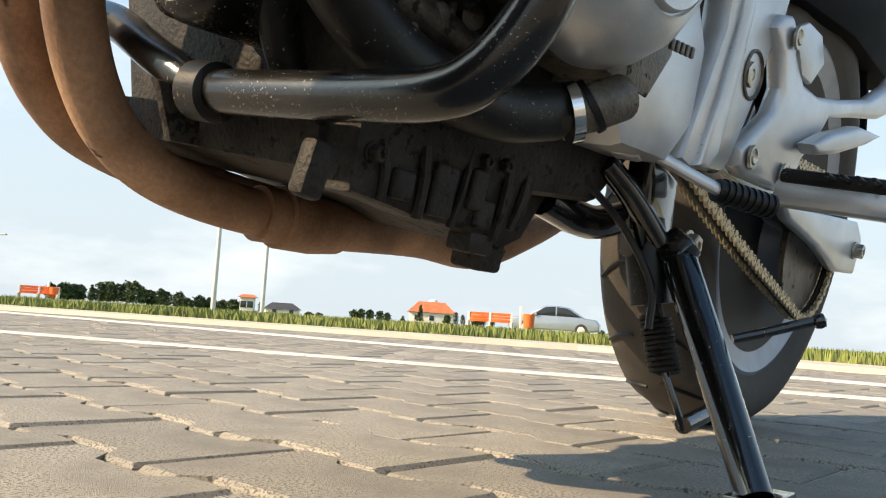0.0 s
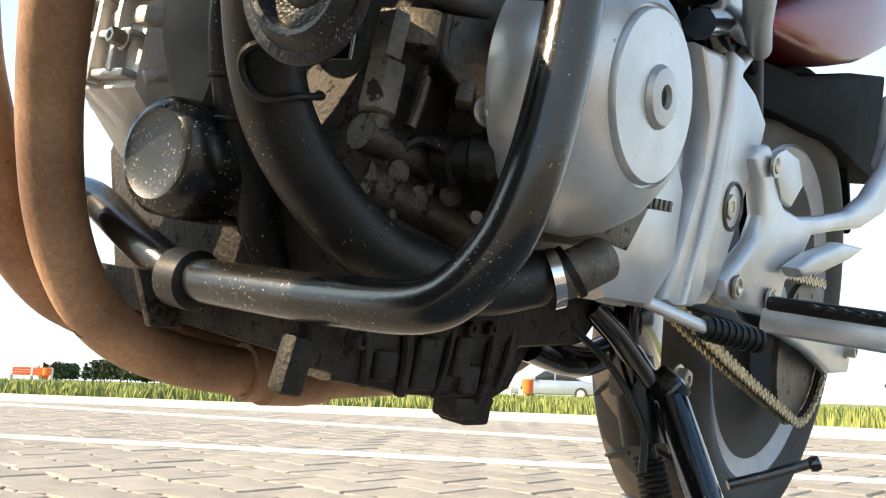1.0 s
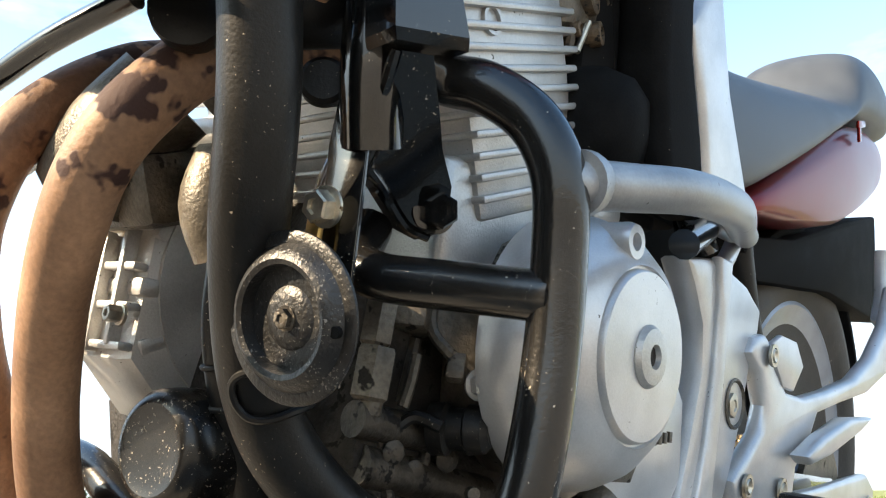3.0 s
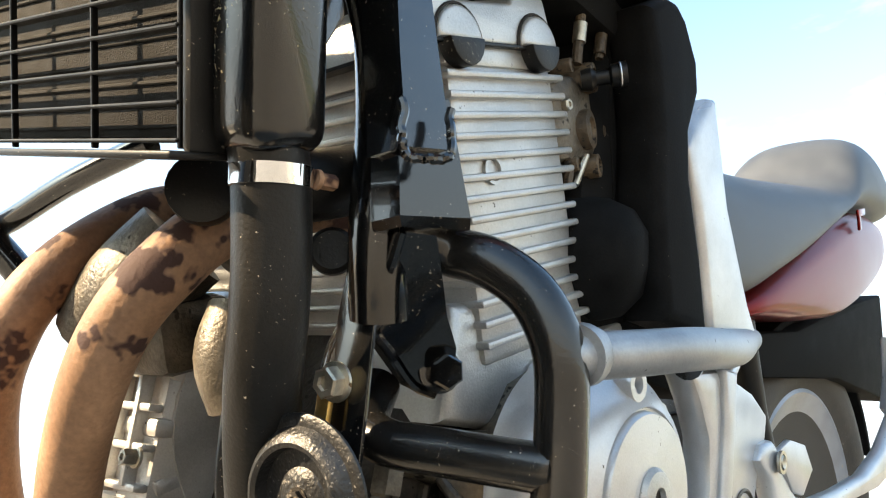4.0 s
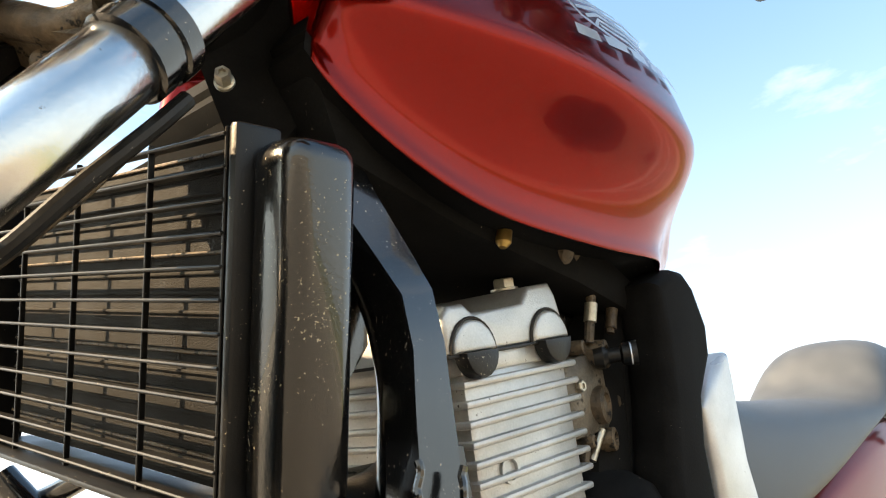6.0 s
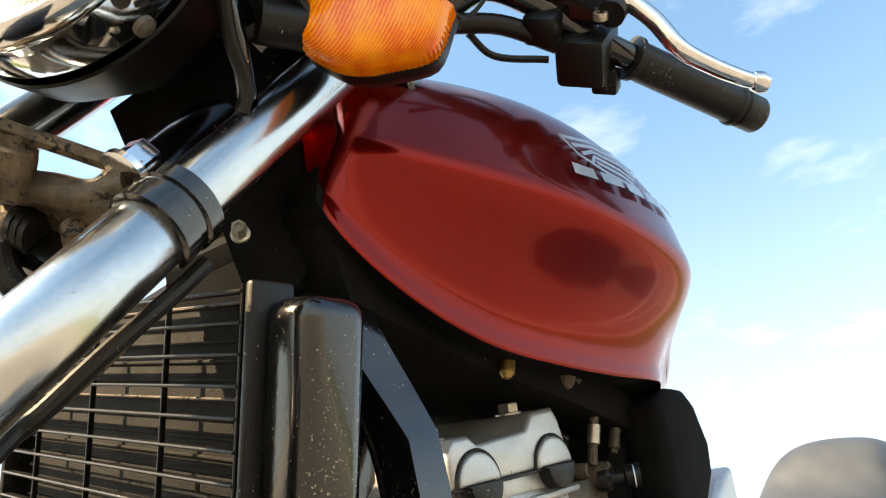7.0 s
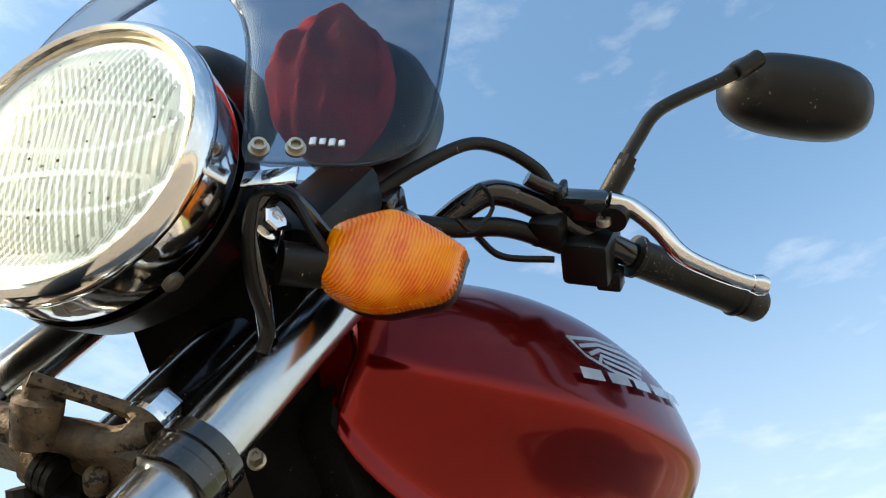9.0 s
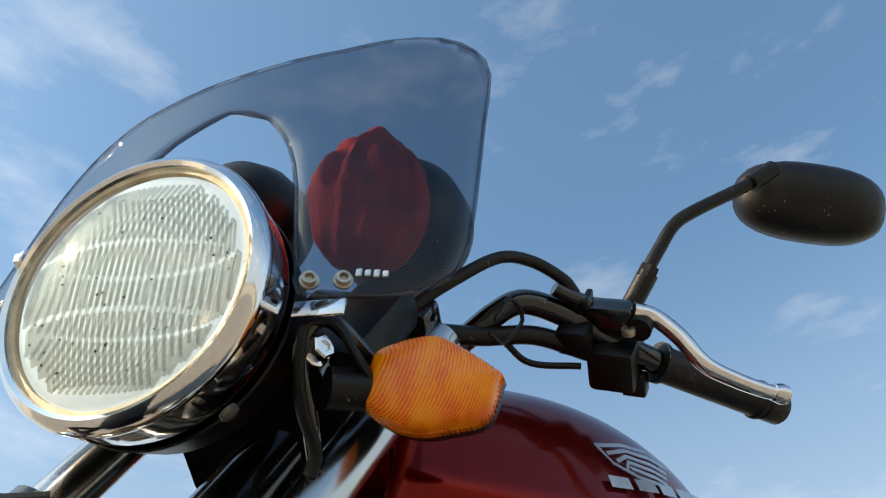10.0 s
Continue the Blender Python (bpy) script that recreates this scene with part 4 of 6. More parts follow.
part("upper_rail", tube([(-0.348, -0.038, 0.883), (-0.182, -0.036, 0.844), (-0.012, -0.056, 0.793), (0.168, -0.085, 0.690), (0.266, -0.115, 0.544)], 0.017, 14, 5), M_BLACK, bike)
part("seat_rail", tube([(0.129, -0.122, 0.630), (0.396, -0.081, 0.691), (0.669, -0.034, 0.760)], 0.013, 12, 4), M_BLACK, bike)
part("frame_tube", tube([(0.144, -0.152, 0.525), (0.210, -0.139, 0.553), (0.275, -0.122, 0.580)], 0.013, 12, 3), M_BLACK, bike)
part("frame_tube", tube([(0.266, -0.130, 0.519), (0.326, -0.118, 0.556), (0.392, -0.102, 0.598)], 0.009, 12, 3), M_SILVER, bike)

# horn on its bracket
HN = Vector((-0.97, -0.10, -0.22)).normalized()
horn = part("horn", lathe(Vector((-0.241, -0.136, 0.404)) - HN * 0.020, HN, [(0, 0.020), (0.004, 0.028), (0.009, 0.0325), (0.0105, 0.039), (0.0115, 0.0405), (0.0130, 0.0405), (0.0140, 0.039), (0.0140, 0.0345), (0.0165, 0.0325), (0.0195, 0.0300), (0.0205, 0.0275), (0.0195, 0.0250), (0.0130, 0.0240), (0.0125, 0.0150), (0.0140, 0.0130), (0.0150, 0.0090), (0.0150, 0.0)], 56), M_HORN, bike, "round black horn spattered with mud")
part("centre_bolt", hexbolt(Vector((-0.241, -0.136, 0.404)) - HN * 0.005, HN, 0.0048, 0.004), M_ALUDIRTSHADE, horn, "dull centre bolt")
part("drain_hole", lathe(Vector((-0.241, -0.136, 0.404)) - HN * 0.004 + Vector((0.13, -0.99, 0)) * 0.0325 + Vector((0, 0, -0.004)), HN, [(0, 0.0028), (0.0025, 0.0028), (0.0025, 0.0)], 12), M_MATT, horn)
part("horn_bracket", slab([(-0.010, -0.02), (0.010, -0.02), (0.0125, 0.06), (0.014, 0.16), (-0.004, 0.16), (-0.012, 0.10)], -0.0015, 0.0015, 0.0005, at=lambda v: Vector((-0.205, -0.131, 0.397)) + Vector((0.13, -0.99, 0)) * v.x + HN * v.y + Vector((-0.031, 0.035, 1.011)) * v.z), M_BLACK, horn)
part("horn_bolt", hexbolt((-0.217, -0.129, 0.463), HN, 0.0085, 0.010), M_STEEL, horn, "zinc bolt")
part("horn_tab", box((-0.215, -0.120, 0.449), (0.004, 0.010, 0.022), 0.001), M_BRASS, horn)

# oil filter
OF = Vector((-0.99, -0.12, -0.05)).normalized()
ofc = Vector((-0.140, 0.017, 0.330))
filt = part("oil_filter", lathe(ofc - OF * 0.03, OF, [(0, 0.036), (0.075, 0.0365), (0.086, 0.0355), (0.092, 0.031), (0.0935, 0.027), (0.0915, 0.020), (0.0925, 0.0)], 40), M_MUD, bike, "glossy black oil filter with dusty end")
part("filter_print", box(ofc + Vector((0.012, -0.0335, -0.006)), (0.028, 0.002, 0.018), 0.0008, (0, 10, 20)), M_SUMPSHADE, filt)

# hoses
part("radiator_hose", tube([(-0.282, -0.128, 0.569), (-0.276, -0.127, 0.554), (-0.266, -0.124, 0.519), (-0.258, -0.119, 0.490), (-0.247, -0.109, 0.457), (-0.231, -0.095, 0.426), (-0.216, -0.086, 0.395), (-0.203, -0.081, 0.372), (-0.189, -0.081, 0.350), (-0.170, -0.085, 0.329), (-0.147, -0.092, 0.310), (-0.121, -0.100, 0.295), (-0.083, -0.108, 0.287), (-0.035, -0.117, 0.286), (0.011, -0.126, 0.298)], 0.0197, 24, 8), M_RUBBER, bike, "thick black rubber radiator hose")
part("hose_clip", lathe((-0.276, -0.127, 0.554), (0.012, 0.003, -0.06), [(-0.0055, 0.0195), (-0.005, 0.0206), (0.005, 0.0206), (0.0055, 0.0195)], 32), M_CHROME, bike, "bright steel hose clip")
part("clip_screw", hexbolt((-0.259, -0.139, 0.557), (0.9, -0.15, 0.1), 0.0042, 0.012), M_RUST, bike)
part("overflow_hose", tube([(-0.195, -0.024, 0.443), (-0.188, -0.019, 0.403), (-0.174, -0.016, 0.367), (-0.160, -0.015, 0.337), (-0.127, -0.012, 0.286), (-0.106, -0.017, 0.258)], 0.0125, 14, 5), M_RUBBER, bike, "thin black rubber hose")
bm = tube([(-0.168, -0.082, 0.372), (-0.178, -0.0965, 0.367), (-0.1976, -0.1030, 0.3610), (-0.2078, -0.0990, 0.3565), (-0.2148, -0.0925, 0.3565), (-0.2210, -0.0885, 0.3625), (-0.2258, -0.0895, 0.3703), (-0.2268, -0.0945, 0.3760), (-0.2225, -0.1012, 0.3800), (-0.208, -0.104, 0.386)], 0.0022, 8, 4)
for c, d in (((-0.179, -0.017, 0.380), (0.01, 0, -0.05)), ((-0.169, -0.016, 0.357), (0.012, 0, -0.05))):
    s, u, a = frame_of(d)
    bm = tube([Vector(c) + (s * math.cos(t) + u * math.sin(t)) * 0.0135 for t in (2 * math.pi * k / 22 for k in range(23))], 0.002, 8, 1, bm)
part("hose_tie", bm, M_RUBBER, bike, "black rubber tie round the hoses")
part("water_elbow", tube([(-0.241, -0.095, 0.564), (-0.216, -0.100, 0.574), (-0.181, -0.091, 0.592), (-0.146, -0.070, 0.618)], 0.0205, 20, 5), M_RUBBER, bike, "dusty rubber water elbow")
part("hose_knob", lathe((-0.203, -0.095, 0.536), (-0.7, -0.7, 0), [(0, 0.010), (0.004, 0.0135), (0.010, 0.0135), (0.012, 0.011), (0.012, 0.0)], 24), M_RUBBER, bike)
part("knob_stem", tube([(-0.194, -0.087, 0.538), (-0.174, -0.088, 0.547), (-0.149, -0.081, 0.567)], 0.009, 12, 3), M_RUBBER, bike)

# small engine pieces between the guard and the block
# bosses and web: shade behind the guard is put into their dark colour
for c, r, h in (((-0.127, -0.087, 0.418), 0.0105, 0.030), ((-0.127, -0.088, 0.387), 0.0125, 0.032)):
    part("oil_boss", lathe(c, (0.08, 0.02, 1), [(-h / 2, r * 0.8), (-h / 2 + 0.002, r), (h / 2 - 0.003, r), (h / 2, r * 0.9)], 6), M_ALUDIRTSHADE, bike)
part("boss_nub", lathe((-0.127, -0.090, 0.368), (0.08, 0.02, 1), [(-0.005, 0.007), (0.006, 0.007)], 12), M_ALUDIRTSHADE, bike)
part("case_block", box((-0.102, -0.087, 0.428), (0.03, 0.03, 0.026), 0.005, (0, 10, 30)), M_ALUDIRTSHADE, bike)
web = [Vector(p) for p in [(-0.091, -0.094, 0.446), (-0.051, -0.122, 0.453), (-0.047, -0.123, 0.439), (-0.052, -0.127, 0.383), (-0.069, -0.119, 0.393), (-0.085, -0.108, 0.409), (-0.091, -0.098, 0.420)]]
part("case_web", loft([web, [p + Vector((0.012, 0.02, 0)) for p in web]]), M_ALUDIRTSHADE, bike, "cast web of the crankcase, darkened for shade")
part("web_rib", tube([(-0.092, -0.097, 0.444), (-0.094, -0.100, 0.420), (-0.088, -0.111, 0.406), (-0.072, -0.122, 0.393)], 0.004, 8, 4), M_ALUDIRTSHADE, bike)
part("case_rib", tube([(-0.102, -0.098, 0.402), (-0.105, -0.099, 0.385), (-0.108, -0.098, 0.370)], 0.0035, 8, 3), M_ALUDIRTSHADE, bike)
part("case_lug", box((-0.084, -0.116, 0.397), (0.012, 0.012, 0.018), 0.003, (0, 20, 30)), M_ALUDIRTSHADE, bike)
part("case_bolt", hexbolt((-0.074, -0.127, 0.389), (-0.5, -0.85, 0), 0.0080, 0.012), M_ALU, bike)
part("case_bolt", lathe((-0.069, -0.126, 0.325), (-0.5, -0.85, 0), [(0, 0.004), (0.006, 0.004), (0.006, 0.0)], 12), M_ALUDIRTSHADE, bike)
part("oil_switch", lathe((-0.077, -0.097, 0.359), (0.35, -0.9, 0.1), [(0, 0.016), (0.010, 0.0165), (0.012, 0.013), (0.022, 0.013), (0.024, 0.0155), (0.034, 0.0145), (0.038, 0.010), (0.038, 0.0)], 24), M_RUBBER, bike, "black rubber switch boot")
part("switch_lead", tube([(-0.107, -0.093, 0.357), (-0.098, -0.100, 0.365), (-0.091, -0.116, 0.361)], 0.004, 8, 4), M_RUBBER, bike)
part("upper_case", slab([(-0.112, 0.526), (-0.031, 0.544), (0.020, 0.537), (0.075, 0.529), (0.124, 0.514), (0.067, 0.468), (-0.005, 0.452), (-0.109, 0.450)], -0.111, -0.013, 0.010, segs=3), M_ALU, bike, "cast aluminium upper crankcase")
part("case_cap", box((0.080, -0.097, 0.536), (0.045, 0.04, 0.022), 0.006, R_CYL), M_ALU, bike)
part("case_flange", box((-0.059, -0.092, 0.510), (0.10, 0.03, 0.012), 0.003), M_ALU, bike)
part("starter_cover", box((0.029, -0.061, 0.522), (0.05, 0.09, 0.03), 0.008), M_ALU, bike)
part("right_boss", tube([(-0.117, 0.094, 0.556), (-0.141, 0.155, 0.549), (-0.121, 0.199, 0.528)], 0.016, 14, 4), M_ALU, bike)
part("right_case", slab([(-0.180, 0.375), (-0.179, 0.483), (-0.107, 0.551), (-0.007, 0.550), (0.033, 0.429), (-0.065, 0.321), (-0.138, 0.334)], 0.093, 0.178, 0.014), M_ALU, bike, "aluminium engine case lit by the sun")
# galleries, bosses and ribs carry the recess's shade in their colour
part("oil_gallery", tube([(-0.135, -0.085, 0.360), (-0.100, -0.087, 0.357), (-0.060, -0.089, 0.352)], 0.011, 16, 3), M_GRIMESHADE, bike)
part("oil_gallery", tube([(-0.125, -0.082, 0.334), (-0.070, -0.084, 0.326), (-0.005, -0.088, 0.316)], 0.013, 16, 3), M_GRIMESHADE, bike)
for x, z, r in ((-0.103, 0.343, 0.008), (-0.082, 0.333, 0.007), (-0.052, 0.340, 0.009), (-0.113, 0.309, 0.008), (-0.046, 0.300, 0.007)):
    part("casting_boss", lathe((x, -0.084, z), (-0.35, -0.93, 0), [(0, r * 1.25), (0.006, r), (0.012, r * 0.92), (0.013, r * 0.7), (0.013, 0.0)], 14), M_GRIMESHADE, bike)
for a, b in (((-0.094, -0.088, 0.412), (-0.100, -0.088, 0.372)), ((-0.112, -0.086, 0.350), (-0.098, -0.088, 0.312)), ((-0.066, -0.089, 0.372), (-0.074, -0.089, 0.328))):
    part("casting_rib", tube([a, b], 0.0042, 8, 1), M_GRIMESHADE, bike)
for y, z0, z1 in ((0.168, 0.372, 0.470), (0.140, 0.378, 0.476), (0.112, 0.384, 0.476)):
    part("casting_rib", box((-0.183, y, (z0 + z1) / 2), (0.014, 0.006, z1 - z0), 0.002), M_ALU, bike)
for z in (0.384, 0.412, 0.440, 0.470):
    part("casting_rib", box((-0.182, 0.136, z), (0.012, 0.080, 0.006), 0.002), M_ALU, bike)
for y, z in ((0.150, 0.381), (0.172, 0.426), (0.118, 0.468), (0.098, 0.405)):
    part("case_bolt", hexbolt((-0.188, y, z), (-1, 0, 0), 0.006, 0.012), M_STEEL, bike)
part("intake_elbow", tube([(-0.088, -0.024, 0.615), (-0.176, -0.026, 0.583), (-0.197, 0.015, 0.541)], 0.02, 14, 4), M_ALUDIRTSHADE, bike)

# radiator: core, grille, side panel and side tank
RB, RT = Vector((-0.3112, -0.0221, 0.5578)), Vector((-0.3755, -0.0550, 0.7630))
RU = (RT - RB).normalized()
RS = (Vector((0, 1, 0)) - RU * RU.y).normalized()
RN = RU.cross(RS) * -1
if RN.x > 0:
    RN = -RN
R_RAD = rot_of(-RN, RS, RU)
RB = RB + RU * 0.014
rad_h = (RT - RB).length
rmid = (RB + RT) / 2
YL, YR = -0.082, 0.255
radiator = part("radiator", box(rmid - RN * 0.028 + RS * ((YL + YR) / 2), (0.026, YR - YL - 0.02, rad_h - 0.012), 0.003, R_RAD), M_FIN, bike, "black radiator with bent dusty fins, shade in their colour, behind a slatted guard")
# every fifth tube is lighter, standing for fins that catch the sun
for k in range(17):
    c = RB + RU * (0.012 + k * (rad_h - 0.02) / 16) - RN * 0.0145 + RS * ((YL + YR) / 2)
    part("core_tube", box(c, (0.003, YR - YL - 0.02, 0.0022), 0.0006, R_RAD, segs=1), M_DUSTY if k % 5 == 1 else M_FIN, radiator)
for k in range(12):
    c = RB + RU * (0.004 + k * (rad_h - 0.008) / 11) + RS * ((YL + YR) / 2)
    part("guard_slat", box(c, (0.009, YR - YL, 0.0020), 0.0008, R_RAD, segs=1), M_PLASTIC, radiator)
for off in (0.0, 0.084, 0.185, 0.275):
    y = YL + 0.001 + off
    part("guard_bar", box(rmid + RS * y + RN * 0.001, (0.004, 0.0022, rad_h), 0.0006, R_RAD, segs=1), M_PLASTIC, radiator)
part("side_panel", box(rmid - RN * 0.012 + RS * (YL - 0.005), (0.030, 0.008, rad_h + 0.004), 0.003, R_RAD), M_PLASTIC, radiator, "black side panel of the radiator guard")
part("side_panel", box(rmid - RN * 0.012 + RS * (YR + 0.005), (0.030, 0.008, rad_h + 0.004), 0.003, R_RAD), M_PLASTIC, radiator)
part("bottom_plate", box(RB - RU * 0.003 - RN * 0.012 + RS * ((YL + YR) / 2), (0.05, YR - YL + 0.016, 0.004), 0.0015, R_RAD), M_PLASTIC, radiator)
tank_c = rmid - RN * 0.030 + RS * (YL - 0.025) - RU * 0.004
part("side_tank", box(tank_c, (0.046, 0.044, rad_h - 0.006), 0.013, R_RAD, segs=4), M_TANKDUST, radiator, "glossy black radiator side tank, dusty along its front")
part("tank_neck", tube([tank_c - RU * (rad_h / 2 - 0.010), Vector((-0.281, -0.128, 0.566))], 0.0185, 20, 1), M_BLACK, radiator)
part("lower_bracket", tube([(-0.284, 0.300, 0.587), (-0.248, 0.274, 0.554), (-0.211, 0.247, 0.513)], 0.013, 12, 4), M_BLACK, bike)
part("lower_bracket", tube([(-0.268, 0.361, 0.555), (-0.248, 0.285, 0.573), (-0.233, 0.206, 0.606), (-0.212, 0.125, 0.636)], 0.010, 12, 4), M_BLACK, bike)
part("bracket_pad", lathe((-0.264, -0.049, 0.560), (-0.6, -0.7, 0), [(-0.02, 0.016), (0, 0.020), (0.008, 0.020), (0.010, 0.012), (0.010, 0.0)], 20), M_RUBBER, radiator)
part("exhaust_port", tube([(-0.208, 0.059, 0.552), (-0.223, 0.081, 0.518), (-0.223, 0.108, 0.486)], 0.036, 16, 4), M_ALUDIRTSHADE, bike, "oily exhaust port casting")
part("port_web", box((-0.192, 0.091, 0.492), (0.06, 0.10, 0.05), 0.01, R_CYL), M_ALUDIRTSHADE, bike)
part("exhaust_port", tube([(-0.186, 0.008, 0.508), (-0.191, 0.007, 0.477), (-0.177, 0.004, 0.450)], 0.022, 14, 4), M_ALUDIRTSHADE, bike)
part("brace_bolt", hexbolt((-0.260, -0.096, 0.633), (-0.5, -0.8, 0), 0.010, 0.014), M_STEEL, bike)
part("inner_bracket", slab([(-0.298, 0.610), (-0.248, 0.612), (-0.220, 0.678), (-0.243, 0.753), (-0.293, 0.759)], -0.095, -0.085, 0.003), M_BLACK, bike)

# fuel tank: sections from front to back
TANK = [  # x, half width, bottom, belt height, top, top half width, width of the lip as a share
    (-0.221, 0.031, 0.896, 0.908, 0.920, 0.014, 0.90),
    (-0.266, 0.052, 0.884, 0.903, 0.924, 0.024, 0.90),
    (-0.302, 0.074, 0.864, 0.893, 0.930, 0.035, 0.93),
    (-0.327, 0.092, 0.847, 0.885, 0.942, 0.044, 0.96),
    (-0.334, 0.106, 0.826, 0.879, 0.958, 0.053, 0.95),
    (-0.312, 0.126, 0.804, 0.877, 0.978, 0.062, 0.88),
    (-0.268, 0.149, 0.787, 0.879, 1.000, 0.071, 0.79),
    (-0.215, 0.167, 0.778, 0.886, 1.021, 0.079, 0.74),
    (-0.169, 0.180, 0.777, 0.892, 1.035, 0.084, 0.71),
    (-0.109, 0.188, 0.786, 0.898, 1.044, 0.086, 0.71),
    (-0.047, 0.187, 0.798, 0.905, 1.040, 0.084, 0.73),
    (-0.003, 0.181, 0.810, 0.910, 1.028, 0.079, 0.76),
    (0.026, 0.168, 0.818, 0.909, 1.009, 0.072, 0.80),
    (0.046, 0.146, 0.823, 0.895, 0.982, 0.064, 0.86),
    (0.076, 0.112, 0.818, 0.869, 0.939, 0.054, 0.92),
    (0.141, 0.084, 0.805, 0.845, 0.895, 0.045, 0.92),
]
sections = []
for x, w, zb, zm, zt, wt, lip in TANK:
    lw, gap = w * lip, 1.0 - lip
    half = [(lw * 0.955, zb + 0.012), (lw * 0.98, zb - 0.001), (lw, zb - 0.002), (lw * 1.004, zb + 0.005), (lw * 0.988, zb + 0.013), (w * (lip + gap * 0.06), zb + (zm - zb) * 0.32), (w * (lip + gap * 0.34), zb + (zm - zb) * 0.58), (w * (lip + gap * 0.88), zb + (zm - zb) * 0.80), (w * 1.012, zb + (zm - zb) * 0.94), (w * 1.008, zm + 0.003), (w * 0.970, zm + (zt - zm) * 0.16), (w * 0.90, zm + (zt - zm) * 0.48), (w * 0.74, zm + (zt - zm) * 0.76), (wt, zm + (zt - zm) * 0.93), (wt * 0.45, zt)]
    sections.append([(x, MID - y, z) for y, z in half] + [(x, MID + y, z) for y, z in reversed(half)])
fuel = part("fuel_tank", loft(sections), M_RED, bike, "dark red lacquered fuel tank with a scooped flank", sharp=60, soft=2)


neck = [Vector(p) for p in [(-0.374, -0.076, 0.818), (-0.362, -0.101, 0.854), (-0.341, -0.100, 0.891), (-0.325, -0.092, 0.865), (-0.319, -0.088, 0.846), (-0.302, -0.096, 0.813), (-0.317, -0.101, 0.781), (-0.342, -0.080, 0.774)]]
part("headstock_gusset", loft([neck, [p + Vector((0.012, 0.010, 0)) for p in neck]]), M_MATT, bike, "black frame gusset at the steering head")
part("gusset_bolt", hexbolt((-0.363, -0.097, 0.799), (-0.6, -0.7, 0), 0.005, 0.012), M_STEEL, bike)

tray = [[(x, MID - w * lip * 0.97, zb + 0.003), (x, MID + w * lip * 0.97, zb + 0.003), (x, MID + w * lip * 0.95, zb + 0.018), (x, MID - w * lip * 0.95, zb + 0.018)] for x, w, zb, zm, zt, wt, lip in TANK[3:-1]]
part("tank_tray", loft(tray), M_MATT, bike, "black underside of the tank")


def on_tank(x, z):
    """Half width of the tank's flank at x and height z."""
    for a, b in zip(TANK, TANK[1:]):
        if a[0] <= x <= b[0] and a[0] > -0.28:
            k = (x - a[0]) / (b[0] - a[0])
            w, zb, zm, zt, wt = [a[i] + (b[i] - a[i]) * k for i in range(1, 6)]
            rows = [(zm, w), (zm + (zt - zm) * 0.18, w * 0.985), (zm + (zt - zm) * 0.48, w * 0.90), (zm + (zt - zm) * 0.76, w * 0.74), (zt, wt * 0.45)]
            for (z0, w0), (z1, w1) in zip(rows, rows[1:]):
                if z <= z1:
                    return w0 + (w1 - w0) * max(0, (z - z0) / (z1 - z0))
    return 0.1


def decal(name, pts, width, lift=0.0005):
    """A raised strip that follows the flank of the tank."""
    bm = bmesh.new()
    rows = []
    for i, (x, z) in enumerate(pts):
        a, b = Vector(pts[max(i - 1, 0)]), Vector(pts[min(i + 1, len(pts) - 1)])
        d = (b - a).normalized()
        q = Vector((-d.y, d.x)) * width / 2
        rows.append([Vector((x + s * q.x, MID - on_tank(x + s * q.x, z + s * q.y) - lift, z + s * q.y)) for s in (-1, 1)])
    vs = [[bm.verts.new(v) for v in r] for r in rows]
    for r, t in zip(vs, vs[1:]):
        bm.faces.new((r[0], r[1], t[1], t[0]))
    return part(name, bm, M_BADGE, fuel)


part("inner_shroud", slab([(-0.324, 0.817), (-0.293, 0.773), (-0.170, 0.770), (-0.035, 0.779), (0.044, 0.779), (0.050, 0.812), (-0.278, 0.876)], -0.129, 0.151, 0.01), M_MATT, bike, "black shroud under the tank")
# radiator-side trim: carburettors, tap, choke, air boot
carb = part("carburettor", box((-0.000, -0.057, 0.697), (0.07, 0.12, 0.07), 0.012, R_CYL), M_ALUDIRTSHADE, bike, "dirty aluminium carburettor")
part("float_bowl", box((0.008, -0.052, 0.645), (0.05, 0.07, 0.045), 0.010, R_CYL), M_ALUDIRTSHADE, carb)
part("carb_screw", hexbolt((-0.016, -0.114, 0.700), LEFT, 0.005, 0.008), M_STEEL, carb)
part("throttle_spring", tube([(0.025, -0.114, 0.674), (0.017, -0.111, 0.647)], 0.0032, 10, 1), M_STEEL, carb)
part("linkage", tube([(-0.016, -0.112, 0.705), (-0.003, -0.112, 0.685), (0.007, -0.111, 0.664), (0.007, -0.110, 0.641)], 0.004, 8, 4), M_DUSTY, carb)
part("cable_end", tube([(-0.008, -0.119, 0.815), (-0.007, -0.119, 0.787), (-0.004, -0.117, 0.740)], 0.0042, 10, 3), M_DUSTY, carb)
part("cable_ferrule", tube([(-0.006, -0.119, 0.774), (-0.005, -0.118, 0.758)], 0.0056, 12, 1), M_STEEL, carb, "bright ferrule")
for c, r in (((0.011, -0.118, 0.734), 0.0125), ((0.018, -0.115, 0.693), 0.0165), ((0.054, -0.107, 0.706), 0.012), ((0.035, -0.114, 0.668), 0.010), ((-0.018, -0.115, 0.732), 0.006), ((0.009, -0.111, 0.661), 0.006)):
    part("carb_boss", lathe(c, (0.25, -0.95, 0.1), [(-0.03, r * 1.1), (0, r), (0.006, r * 0.95), (0.007, r * 0.6), (0.003, r * 0.5), (0.003, 0.0)], 18), M_DUSTY, carb)
